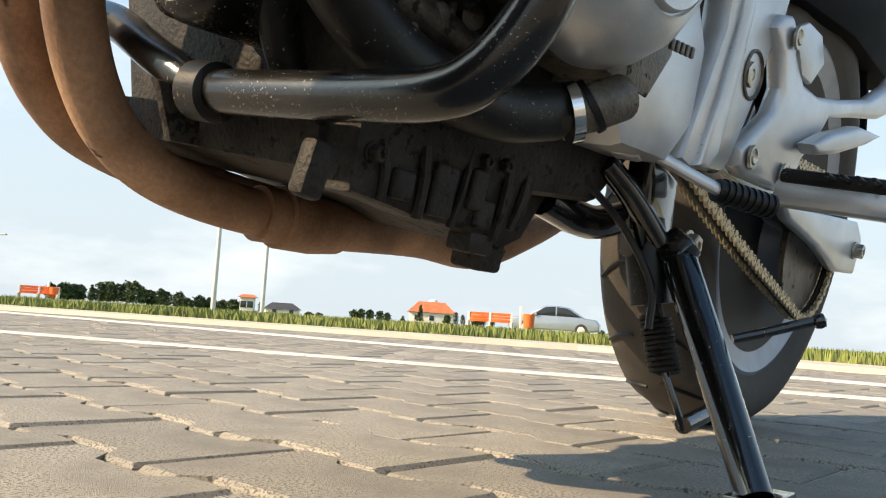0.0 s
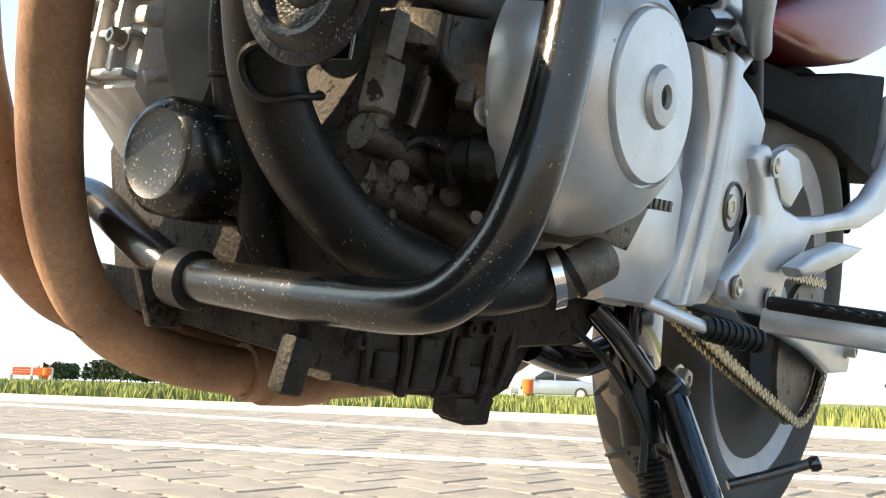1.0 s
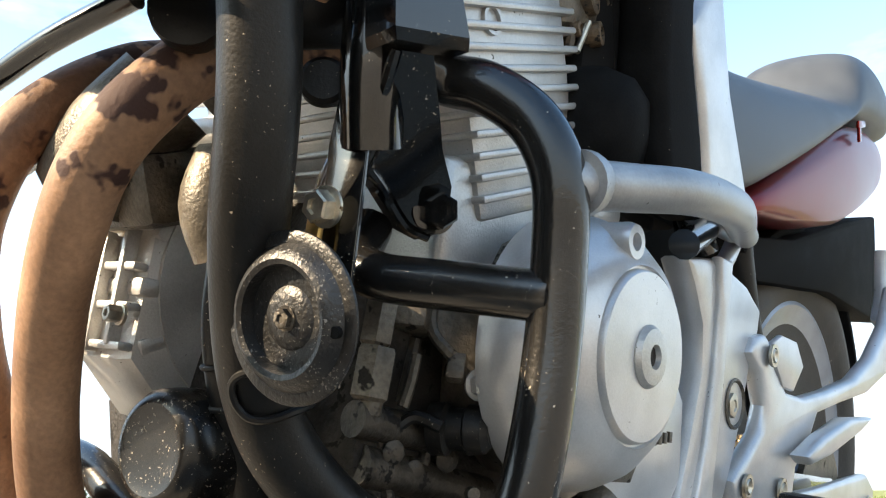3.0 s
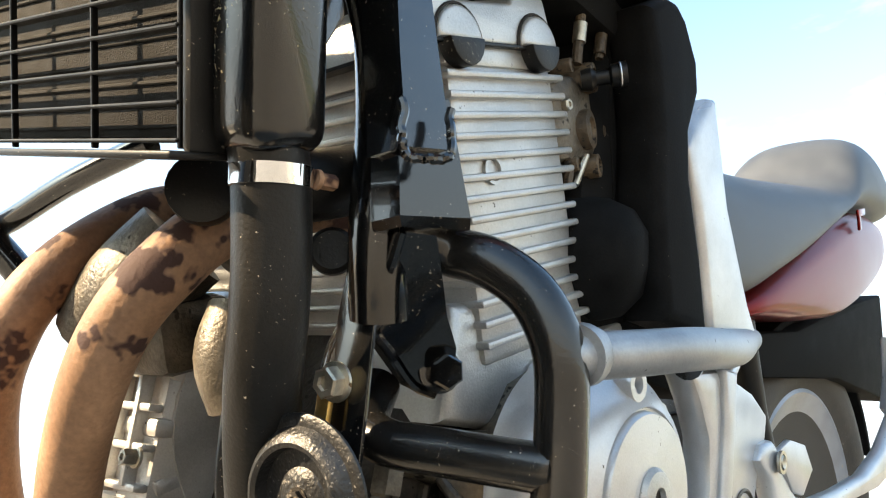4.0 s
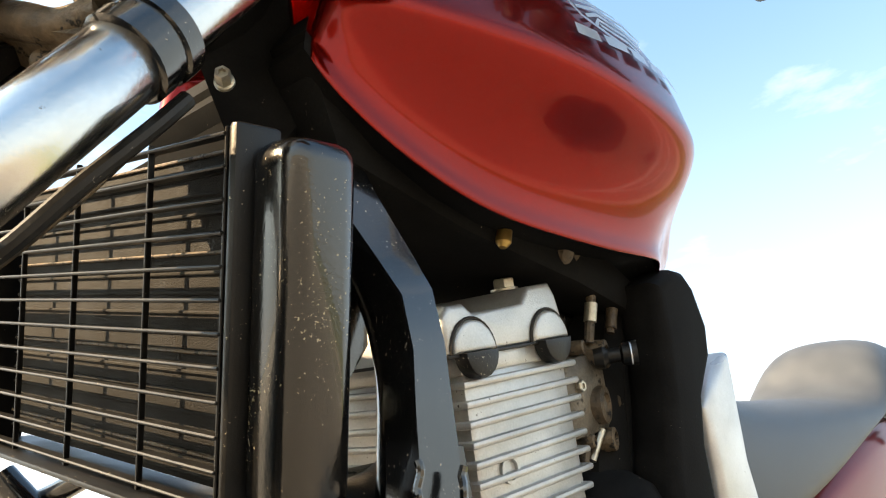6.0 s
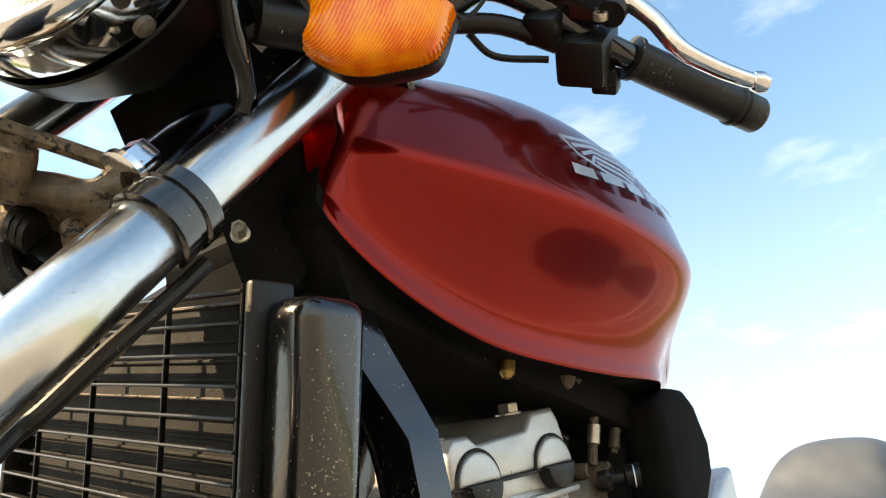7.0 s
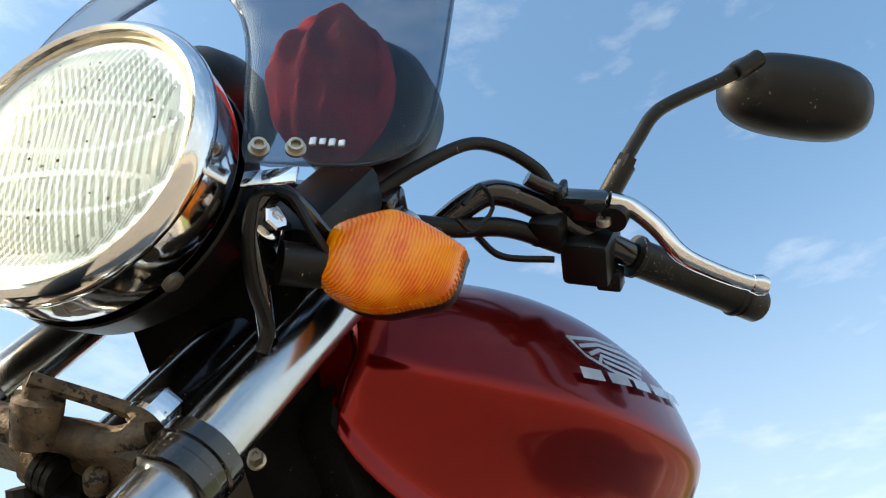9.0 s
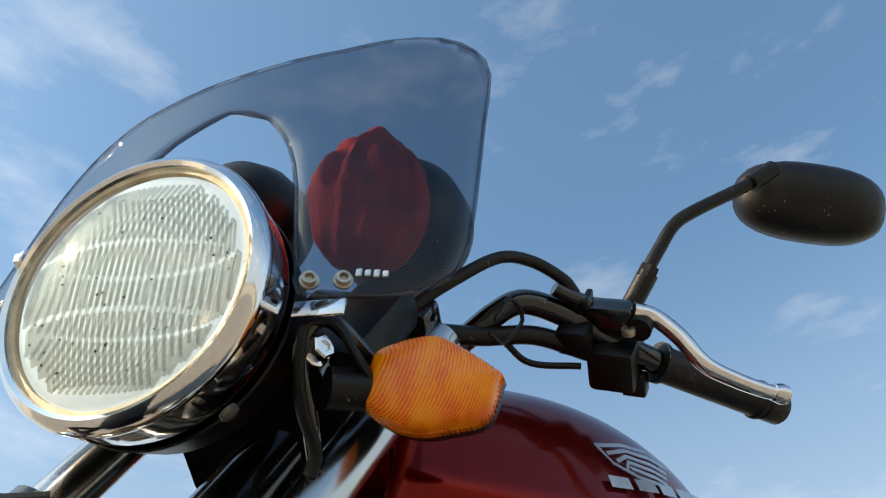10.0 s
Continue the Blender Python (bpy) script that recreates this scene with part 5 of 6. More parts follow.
part("fuel_hose", tube([(-0.004, -0.119, 0.821), (0.015, -0.119, 0.815), (0.026, -0.119, 0.794), (0.025, -0.119, 0.757)], 0.0034, 10, 4), M_DUSTY, carb)
part("hose_ferrule", tube([(0.026, -0.119, 0.779), (0.025, -0.119, 0.761)], 0.0052, 12, 1), M_DUSTY, carb)
part("choke_knob", lathe((0.004, -0.117, 0.729), (0.018, -0.030, 0.007), [(0, 0.0085), (0.008, 0.010), (0.012, 0.006), (0.022, 0.006), (0.024, 0.0095), (0.036, 0.0105), (0.036, 0.0)], 24), M_RUBBER, bike, "black choke knob with a pale face")
part("knob_face", lathe((0.014, -0.146, 0.733), (0.018, -0.030, 0.007), [(0, 0.0098), (0.001, 0.009), (0.0012, 0.0)], 24), M_BADGE, bike)
tap = part("fuel_tap", tube([(-0.066, -0.114, 0.830), (-0.058, -0.114, 0.812), (-0.040, -0.116, 0.802)], 0.015, 14, 3), M_DUSTY, bike, "dirty fuel tap under the tank")
part("tap_lever", lathe((-0.061, -0.124, 0.799), (0.2, -0.9, -0.3), [(-0.02, 0.012), (0, 0.012), (0.003, 0.010), (0.008, 0.009), (0.010, 0.006), (0.010, 0.0)], 20), M_DUSTY, tap)
part("tap_union", tube([(-0.022, -0.117, 0.839), (-0.004, -0.118, 0.834), (-0.004, -0.119, 0.816)], 0.008, 12, 3), M_DUSTY, tap)
part("tap_neck", lathe((-0.068, -0.113, 0.808), (-0.3, -0.9, -0.4), [(-0.02, 0.008), (0.006, 0.008), (0.007, 0.005), (0.007, 0.0)], 16), M_DUSTY, tap)
part("brass_fitting", lathe((-0.140, -0.132, 0.771), (0, 0, 1), [(0, 0.003), (0.004, 0.006), (0.018, 0.006), (0.020, 0.008), (0.028, 0.008)], 12), M_BRASS, bike)
part("air_boot", lathe((0.050, -0.087, 0.599), (0.25, -0.95, -0.1), [(0, 0.05), (0.03, 0.05), (0.05, 0.043), (0.062, 0.028), (0.066, 0.0)], 32), M_MATT, bike, "domed black plastic cover")
part("air_box", box((0.103, 0.002, 0.662), (0.16, 0.235, 0.25), 0.02), M_MATT, bike)
part("wire_loom", tube([(-0.240, -0.062, 0.765), (-0.164, -0.083, 0.798), (-0.087, -0.068, 0.794), (-0.002, -0.083, 0.759)], 0.008, 8, 4), M_RUBBER, bike)
part("ignition_coil", box((-0.115, -0.039, 0.808), (0.08, 0.06, 0.04), 0.006), M_PLASTIC, bike)

# side panels, seat and tail
part("side_cover", slab([(0.030, 0.800), (0.062, 0.824), (0.080, 0.828), (0.099, 0.820), (0.126, 0.790), (0.132, 0.761), (0.117, 0.719), (0.122, 0.680), (0.150, 0.615), (0.170, 0.552), (0.09, 0.552), (0.066, 0.64), (0.060, 0.701), (0.045, 0.76)], -0.160, -0.115, 0.012, segs=4), M_MATT, bike, "matt black plastic side cover")
part("inner_panel", slab([(0.040, 0.80), (0.10, 0.79), (0.14, 0.70), (0.20, 0.552), (0.10, 0.552), (0.075, 0.62), (0.055, 0.70)], -0.118, -0.085, 0.006), M_MATT, bike, "black inner side panel")
part("frame_cover", slab([(0.170, 0.777), (0.184, 0.782), (0.194, 0.757), (0.222, 0.686), (0.278, 0.605), (0.300, 0.583), (0.290, 0.560), (0.193, 0.556), (0.160, 0.660), (0.135, 0.716)], -0.152, -0.125, 0.009, segs=4), M_SILVER, bike, "silver frame cover")
SEAT = [(0.155, 0.050, 0.72, 0.765), (0.20, 0.070, 0.64, 0.772), (0.27, 0.090, 0.60, 0.776), (0.34, 0.100, 0.612, 0.781), (0.42, 0.108, 0.658, 0.796), (0.52, 0.112, 0.712, 0.822), (0.62, 0.112, 0.772, 0.848), (0.70, 0.110, 0.815, 0.866), (0.735, 0.108, 0.838, 0.905), (0.765, 0.108, 0.850, 0.970), (0.83, 0.110, 0.866, 1.003), (0.92, 0.106, 0.885, 1.003), (1.00, 0.09, 0.895, 0.985), (1.06, 0.06, 0.905, 0.955)]
sections = []
for x, w, zb, zt in SEAT:
    hgt = zt - zb
    half = [(w * 0.8, zb), (w, zb + 0.02), (w, zb + hgt * 0.35), (w * 0.93, zb + hgt * 0.65), (w * 0.72, zb + hgt * 0.9), (w * 0.35, zt)]
    sections.append([(x, MID - y, z) for y, z in half] + [(x, MID + y, z) for y, z in reversed(half)])
part("seat", loft(sections), M_SEAT, bike, "grey-black vinyl seat, stepped for the passenger", sharp=60, soft=2)
TAIL = [(0.335, 0.088, 0.596, 0.612), (0.40, 0.098, 0.612, 0.648), (0.48, 0.104, 0.624, 0.700), (0.57, 0.108, 0.640, 0.752), (0.66, 0.110, 0.662, 0.806), (0.73, 0.110, 0.690, 0.842), (0.84, 0.106, 0.745, 0.868), (0.96, 0.09, 0.80, 0.885), (1.08, 0.06, 0.85, 0.89)]
sections = []
for x, w, zb, zt in TAIL:
    hgt = zt - zb
    half = [(w * 0.80, zb), (w * 0.95, zb + 0.008), (w * 0.97, zb + hgt * 0.25), (w, zb + hgt * 0.42), (w * 0.985, zb + hgt * 0.7), (w * 0.9, zt), (w * 0.4, zt)]
    sections.append([(x, MID - y, z) for y, z in half] + [(x, MID + y, z) for y, z in reversed(half)])
tail = part("tail_fairing", loft(sections), M_MAROON, bike, "maroon lacquered tail fairing", sharp=50, soft=1)
part("tail_badge", box((0.722, -0.1405, 0.830), (0.05, 0.004, 0.010), 0.001, (0, -20, 4)), M_RED, tail)
part("tail_badge", box((0.712, -0.1410, 0.816), (0.012, 0.004, 0.030), 0.001, (0, -20, 4)), M_RED, tail)
arc = [(WX + 0.352 * math.cos(radians(a)), WZ + 0.352 * math.sin(radians(a))) for a in range(30, 136, 7)]
arc += [(WX + 0.340 * math.cos(radians(a)), WZ + 0.340 * math.sin(radians(a))) for a in range(135, 29, -7)]
part("rear_mudguard", slab(arc, -0.070, 0.070, 0.004), M_MATT, bike, "black plastic rear mudguard")
part("mudguard_arm", slab([(0.42, 0.60), (0.62, 0.64), (0.85, 0.72), (1.05, 0.78), (1.10, 0.60), (0.80, 0.60), (0.50, 0.56)], -0.09, 0.05, 0.006), M_MATT, bike)
part("shock_absorber", tube([(0.442, -0.075, 0.640), (0.500, -0.075, 0.516), (0.579, -0.079, 0.399)], 0.018, 14, 2), M_PLASTIC, bike)
part("battery_box", box((0.314, 0.039, 0.599), (0.18, 0.2, 0.16), 0.01), M_MATT, bike)
part("swingarm", box((0.58, -0.085, 0.322), (0.5, 0.03, 0.045), 0.008, (0, 2, 0)), M_BLACK, bike)
part("swingarm", box((0.58, 0.085, 0.322), (0.5, 0.03, 0.045), 0.008, (0, 2, 0)), M_BLACK, bike)

# ---- the steered front ----
for side in (1, -1):
    part("fork_tube", tube([fr(0.043, 0.090 * side, -0.008), fr(0.043, 0.090 * side, 0.26)], 0.0187, 32, 1), M_FORK, bike, "chromed fork tube")
    part("fork_slider", lathe(fr(0.043, 0.090 * side, -0.138), -_w, [(0, 0.0225), (0.004, 0.027), (0.03, 0.027), (0.034, 0.0245), (0.40, 0.0245)], 28), M_PLASTIC, bike, "black fork slider")
    part("fork_shroud", lathe(fr(0.043, 0.090 * side, -0.012), -_w, [(0, 0.020), (0.002, 0.0212), (0.14, 0.0212), (0.142, 0.020)], 36), M_FORK, bike, "bright fork tube under the yoke")
    part("yoke_ring", lathe(fr(0.043, 0.090 * side, -0.016), _w, [(0, 0.0215), (0.002, 0.0245), (0.012, 0.0245), (0.013, 0.0235), (0.019, 0.0235), (0.020, 0.0255), (0.030, 0.0255), (0.032, 0.022)], 32), M_BLACK, bike)
    part("yoke_arm", loft([[fr(f, l, u) for f, l, u in ((0.052, a * side, -0.010), (0.052, a * side, 0.008), (0.012, a * side, 0.008), (0.012, a * side, -0.010))] for a in (0.0, 0.03, 0.075)]), M_DUSTY, bike, "black steering yoke, dusty")
part("yoke_bolt", hexbolt(fr(0.060, 0.060, 0.008), _w, 0.0115, 0.022), M_CHROME, bike, "zinc yoke bolt with a dished head")
part("yoke_bolt", hexbolt(fr(0.065, -0.02, 0.0), _w, 0.009, 0.016), M_STEEL, bike)
cover_line = [Vector(p) for p in [(-0.435, -0.002, 0.894), (-0.423, -0.045, 0.916), (-0.403, -0.090, 0.948), (-0.348, -0.109, 0.913), (-0.361, -0.077, 0.859), (-0.384, -0.043, 0.841), (-0.414, -0.012, 0.861)]]
part("loom_cover", loft([cover_line, [p + Vector((0.02, 0.02, 0)) for p in cover_line]]), M_MATT, bike, "black loom cover behind the headlight")
part("steering_head", lathe(fr(0, 0, -0.03), _w, [(0, 0.03), (0.24, 0.03)], 24), M_BLACK, bike)
part("upper_yoke", box(fr(0.02, 0, 0.235), (0.07, 0.23, 0.024), 0.008, R_FRONT), M_BLACK, bike)
part("brake_hose", tube([(-0.511, -0.094, 0.795), (-0.500, -0.097, 0.795), (-0.479, -0.108, 0.793), (-0.455, -0.123, 0.789)], 0.0048, 8, 4), M_DUSTY, bike)
part("brake_hose", tube([(-0.480, -0.052, 0.752), (-0.472, -0.050, 0.740), (-0.462, -0.053, 0.731), (-0.443, -0.058, 0.727)], 0.0085, 10, 5), M_RUBBER, bike)
part("hose_union", tube([(-0.504, -0.046, 0.783), (-0.491, -0.062, 0.780), (-0.473, -0.085, 0.778), (-0.458, -0.103, 0.775), (-0.446, -0.124, 0.782)], 0.0125, 14, 4, flat=0.8), M_DUSTY, bike)
part("hose_union", lathe((-0.498, -0.086, 0.784), (-0.4, -0.5, 0.75), [(-0.02, 0.012), (0, 0.014), (0.006, 0.014), (0.008, 0.009), (0.014, 0.009), (0.014, 0.0)], 14), M_DUSTY, bike)
part("hose_union", tube([(-0.474, -0.037, 0.774), (-0.460, -0.051, 0.769), (-0.430, -0.054, 0.762)], 0.015, 14, 4), M_DUSTY, bike)
part("union_clip", lathe((-0.452, -0.085, 0.756), (-0.5, -0.8, 0.2), [(0, 0.007), (0.012, 0.007), (0.014, 0.006), (0.014, 0.0)], 12), M_DUSTY, bike)
for k in range(3):
    part("hose_rib", lathe(Vector((-0.476, -0.061, 0.762)).lerp(Vector((-0.469, -0.066, 0.759)), k / 2), (0.5, -0.6, -0.2), [(0, 0.0125), (0.004, 0.0125)], 14), M_RUBBER, bike)
part("wire_guide", tube([fr(0.09, -0.03, -0.01), fr(0.11, -0.06, -0.05), fr(0.10, -0.05, -0.09), fr(0.07, -0.03, -0.11)], 0.008, 10, 5), M_RUBBER, bike)

part("brake_hose", tube([(-0.472, -0.126, 0.617), (-0.458, -0.117, 0.643), (-0.451, -0.122, 0.655), (-0.435, -0.132, 0.688), (-0.415, -0.140, 0.724), (-0.402, -0.143, 0.749)], 0.0048, 10, 5), M_RUBBER, bike)
part("sensor_lead", tube([(-0.469, -0.120, 0.615), (-0.456, -0.113, 0.640), (-0.449, -0.117, 0.652), (-0.431, -0.127, 0.686), (-0.413, -0.135, 0.724), (-0.400, -0.140, 0.748)], 0.0025, 8, 5), M_DUSTY, bike)
FWC = fr(0.045, 0.0, -0.50)
front = part("front_wheel", lathe(FWC, _l, [(-0.035, 0.215), (-0.045, 0.222), (-0.03, 0.20), (0.03, 0.20), (0.045, 0.222), (0.035, 0.215)], 48), M_RIM, bike, "front wheel turned to the left")
part("tyre", lathe(FWC, _l, [(-0.04, 0.215), (-0.055, 0.245), (-0.05, 0.275), (-0.03, 0.292), (0, 0.298), (0.03, 0.292), (0.05, 0.275), (0.055, 0.245), (0.04, 0.215)], 56), M_TYRE, front, "black front tyre")
part("hub", lathe(FWC, _l, [(-0.06, 0.04), (0.06, 0.04)], 24), M_RIM, front)
for k in range(6):
    t = 2 * math.pi * k / 6
    d = _f * math.cos(t) + _w * math.sin(t)
    part("spoke", tube([FWC + d * 0.03, FWC + d * 0.205], (0.016, 0.02), 8, 1), M_RIM, front)

# mudguard stays out of view; added to keep sun off the engine
arc = [(0.318 * math.cos(radians(a)), 0.318 * math.sin(radians(a))) for a in range(15, 176, 8)] + [(0.313 * math.cos(radians(a)), 0.313 * math.sin(radians(a))) for a in range(175, 14, -8)]
part("front_mudguard", slab(arc, -0.066, 0.066, 0.002, at=lambda v: FWC - _f * v.x + _l * v.y + _w * v.z), M_PLASTIC, bike, "unseen black front mudguard, added to shade the engine")

# headlight
HC = Vector((-0.5405, -0.1054, 0.9260))
HA = Vector((-0.888, -0.448, -0.160)).normalized()
light = part("headlight", lathe(HC, HA, [(-0.105, 0.0), (-0.10, 0.035), (-0.085, 0.060), (-0.06, 0.079), (-0.041, 0.0900), (-0.030, 0.0938), (-0.016, 0.0965), (0.0, 0.0975)], 72), M_CHROME, bike, "round chromed headlight shell mirroring the yard")
part("rim", lathe(HC, HA, [(-0.006, 0.0950), (0.0, 0.0985), (0.006, 0.0985), (0.011, 0.0955), (0.0135, 0.0915), (0.012, 0.0885), (0.006, 0.0870)], 64), M_CHROME, light, "chrome rim")
part("seal", lathe(HC, HA, [(0.004, 0.0885), (0.0085, 0.0880), (0.0085, 0.0845), (0.004, 0.0835)], 64), M_LENSRIM, light, "yellowed lens seal")
part("reflector", lathe(HC, HA, [(0.003, 0.0845), (-0.01, 0.078), (-0.03, 0.062), (-0.045, 0.040), (-0.052, 0.016), (-0.03, 0.014), (-0.03, 0.0)], 64), M_MIRROR, light)
bm = lathe(HC, HA, [(0.004, 0.0845), (0.012, 0.080), (0.020, 0.066), (0.0255, 0.045), (0.0285, 0.022), (0.0295, 0.0)], 64)
glass = part("lens", bm, M_GLASS, light, "ribbed clear glass lens with dead flies")
glass.visible_shadow = False
hs, hu = HA.cross(Vector((0.053, 0.021, 1.008))).normalized(), None
hu = hs.cross(HA).normalized()
for k in range(-17, 18):
    x = k * 0.0045
    for lo, hi in ((-0.07, -0.030), (-0.026, 0.016), (0.020, 0.07)):
        pts = []
        for j in range(6):
            y = lo + (hi - lo) * j / 5
            r = math.hypot(x, y)
            if r < 0.079:
                dome = 0.0295 - 3.1 * r * r - 90 * r ** 4
                pts.append(HC + hs * x + hu * y + HA * (dome + 0.0002))
        if len(pts) > 2:
            ob = part("lens_rib", tube(pts, 0.0012, 5, 1), M_RIBGLASS, glass)
            ob.visible_shadow = False
rng = random.Random(3)
for k in range(22):
    q, t = 0.072 * math.sqrt(rng.random()), rng.uniform(0, 2 * math.pi)
    x, y = q * math.cos(t), q * math.sin(t)
    p = HC + hs * x + hu * y + HA * (0.0295 - 3.1 * q * q - 90 * q ** 4 + 0.0004)
    part("dead_fly", lathe(p, HA + hs * x * 6 + hu * y * 6, [(0, rng.uniform(0.0006, 0.0014)), (0.0008, 0.0004)], 6), M_DUSTY, glass)
part("rim_screw", hexbolt(HC + hs * 0.094 + hu * 0.03 + HA * 0.004, hs, 0.006, 0.010), M_CHROME, light)
ear = part("headlight_bracket", tube([(-0.409, -0.153, 0.850), (-0.429, -0.163, 0.874), (-0.449, -0.170, 0.899), (-0.451, -0.177, 0.919), (-0.442, -0.182, 0.928), (-0.420, -0.180, 0.926), (-0.390, -0.174, 0.918)], 0.0058, 12, 6), M_BLACK, bike, "black headlight bracket")
part("bracket_cup", lathe(HC, HA, [(-0.125, 0.03), (-0.105, 0.062), (-0.07, 0.087), (-0.041, 0.0945), (-0.039, 0.0935), (-0.043, 0.0915), (-0.065, 0.078), (-0.10, 0.047), (-0.12, 0.025)], 56), M_PLASTIC, ear, "black headlight bowl")
part("bracket_strap", tube([(-0.447, -0.183, 0.925), (-0.455, -0.177, 0.917), (-0.449, -0.171, 0.893), (-0.434, -0.165, 0.870), (-0.416, -0.161, 0.852), (-0.411, -0.154, 0.839)], 0.0055, 10, 5, flat=0.6), M_PLASTIC, ear)
part("bracket_strap", tube([(-0.447, -0.183, 0.925), (-0.436, -0.188, 0.923), (-0.420, -0.189, 0.910), (-0.404, -0.189, 0.900)], 0.0055, 10, 5, flat=0.6), M_PLASTIC, ear)
part("bracket_plate", slab([(-0.012, -0.02), (0.016, -0.02), (0.018, 0.016), (0.004, 0.022), (-0.012, 0.012)], -0.002, 0.002, 0.001, at=lambda v: Vector((-0.434, -0.166, 0.906)) - _f * v.x + _l * v.y + _w * v.z), M_BLACK, ear)
part("bracket_nut", hexbolt((-0.441, -0.173, 0.907), _l + _f * 0.6, 0.0085, 0.012), M_CHROME, ear, "chromed flange nut")
part("bowl_screw", lathe((-0.478, -0.158, 0.851), (0.69, -0.45, -0.64), [(-0.002, 0.0062), (0.0015, 0.0062), (0.003, 0.004), (0.003, 0.0)], 20), M_ALUDIRTSHADE, ear, "cross-head bowl screw")

# indicator
stalk = part("indicator", tube([(-0.424, -0.170, 0.890), (-0.408, -0.177, 0.894), (-0.375, -0.192, 0.904)], 0.0138, 20, 3), M_PLASTIC, bike, "amber indicator on a black rubber stalk")
IC = Vector((-0.366, -0.209, 0.9))
I_X, I_Z, I_N = Vector((0.515, -0.830, 0.216)), Vector((-0.288, 0.069, 0.955)), Vector((-0.807, -0.554, -0.204))
outline = [(-0.0428, -0.0005), (-0.0354, 0.0223), (-0.0269, 0.0318), (0.0006, 0.0340), (0.0154, 0.0285), (0.0419, 0.0028), (0.0420, -0.0053), (0.0302, -0.0254), (0.0057, -0.0272), (-0.0124, -0.0255), (-0.0285, -0.0175)]


def rounded(pts, steps=4):
    """The closed outline with soft corners."""
    k = len(pts)
    out = []
    for i in range(k):
        a, b, c, d = [Vector((*pts[(i + j - 1) % k], 0)) for j in range(4)]
        for s in range(steps):
            t = s / steps
            p = 0.5 * (2 * b + (c - a) * t + (2 * a - 5 * b + 4 * c - d) * t * t + (3 * b - a - 3 * c + d) * t ** 3)
            out.append((p.x, p.y))
    return out


def ind_at(v):
    return IC + I_X * v.x - I_N * v.y + I_Z * v.z


soft_line = rounded(outline)
part("housing", loft([[ind_at(Vector((x * q, y, z * q))) for x, z in soft_line] for q, y in ((1.02, -0.0045), (1.07, -0.004), (1.07, 0.004), (1.0, 0.013), (0.8, 0.020), (0.45, 0.024), (0.05, 0.025))]), M_PLASTIC, stalk, sharp=60)
dome = [(1.0, -0.003), (1.06, -0.004), (1.06, -0.012), (1.03, -0.018), (0.96, -0.022), (0.80, -0.0248), (0.50, -0.0265), (0.15, -0.0272), (0.02, -0.0273)]
part("lens", loft([[ind_at(Vector((x * q, y, z * q))) for x, z in soft_line] for q, y in dome]), M_PRISM, stalk, "sunlit amber lens with fine prisms", sharp=70)
for k in range(88):
    q, r = soft_line[k // 2], soft_line[(k // 2 + 1) % 44]
    x, z = (q[0], q[1]) if k % 2 == 0 else ((q[0] + r[0]) / 2, (q[1] + r[1]) / 2)
    part("lens_rib", tube([ind_at(Vector((x * 1.062, -0.0045, z * 1.062))), ind_at(Vector((x * 1.055, -0.014, z * 1.055)))], 0.0008, 4, 1), M_PRISM, stalk)

# handlebar, grip, lever, mirror
bar = part("handlebar", tube([fr(0.03, -0.30, 0.30), fr(0.05, -0.16, 0.295), fr(0.03, -0.06, 0.262), fr(0.02, 0.0, 0.258), (-0.316, -0.090, 0.978), (-0.281, -0.111, 1.005), (-0.267, -0.128, 1.027), (-0.259, -0.154, 1.047), (-0.247, -0.176, 1.058), (-0.213, -0.196, 1.055), (-0.170, -0.215, 1.044), (-0.129, -0.236, 1.035), (-0.005, -0.2815, 1.035)], 0.0115, 16, 7), M_BLACK, bike, "black handlebar")
gd = (Vector((-0.001, -0.283, 1.035)) - Vector((-0.133, -0.2345, 1.035))).normalized()
g0 = Vector((-0.133, -0.2345, 1.035))
part("grip", lathe(g0, gd, [(0, 0.019), (0.004, 0.019), (0.006, 0.0165), (0.108, 0.0165), (0.110, 0.0185), (0.113, 0.0185)], 28), M_RUBBER, bar, "black rubber grip")
part("bar_end", lathe(g0 + gd * 0.116, gd, [(0, 0.0150), (0.002, 0.0165), (0.020, 0.0165), (0.023, 0.0145), (0.023, 0.0)], 28), M_RUBBER, bar)
switch = part("switch_housing", box((-0.159, -0.210, 1.034), (0.042, 0.042, 0.050), 0.006, R_FRONT), M_PLASTIC, bar, "black switch housing")
part("switch_button", box((-0.137, -0.214, 1.018), (0.020, 0.022, 0.016), 0.003, R_FRONT), M_PLASTIC, switch)
part("perch", box((-0.194, -0.219, 1.056), (0.030, 0.060, 0.022), 0.006, R_FRONT), M_BLACK, bar, "black clutch lever perch")
part("perch_block", box((-0.199, -0.197, 1.044), (0.026, 0.030, 0.040), 0.006, R_FRONT), M_PLASTIC, bar)
part("perch_fin", box((-0.212, -0.217, 1.064), (0.010, 0.006, 0.024), 0.002, R_FRONT), M_PLASTIC, bar)
part("perch_bolt", socket((-0.184, -0.240, 1.035), _f, 0.006, 0.006), M_STEEL, bar)
part("cable_adjuster", tube([(-0.209, -0.217, 1.061), (-0.230, -0.207, 1.064), (-0.240, -0.203, 1.066)], 0.0068, 12, 2), M_BLACK, bar)
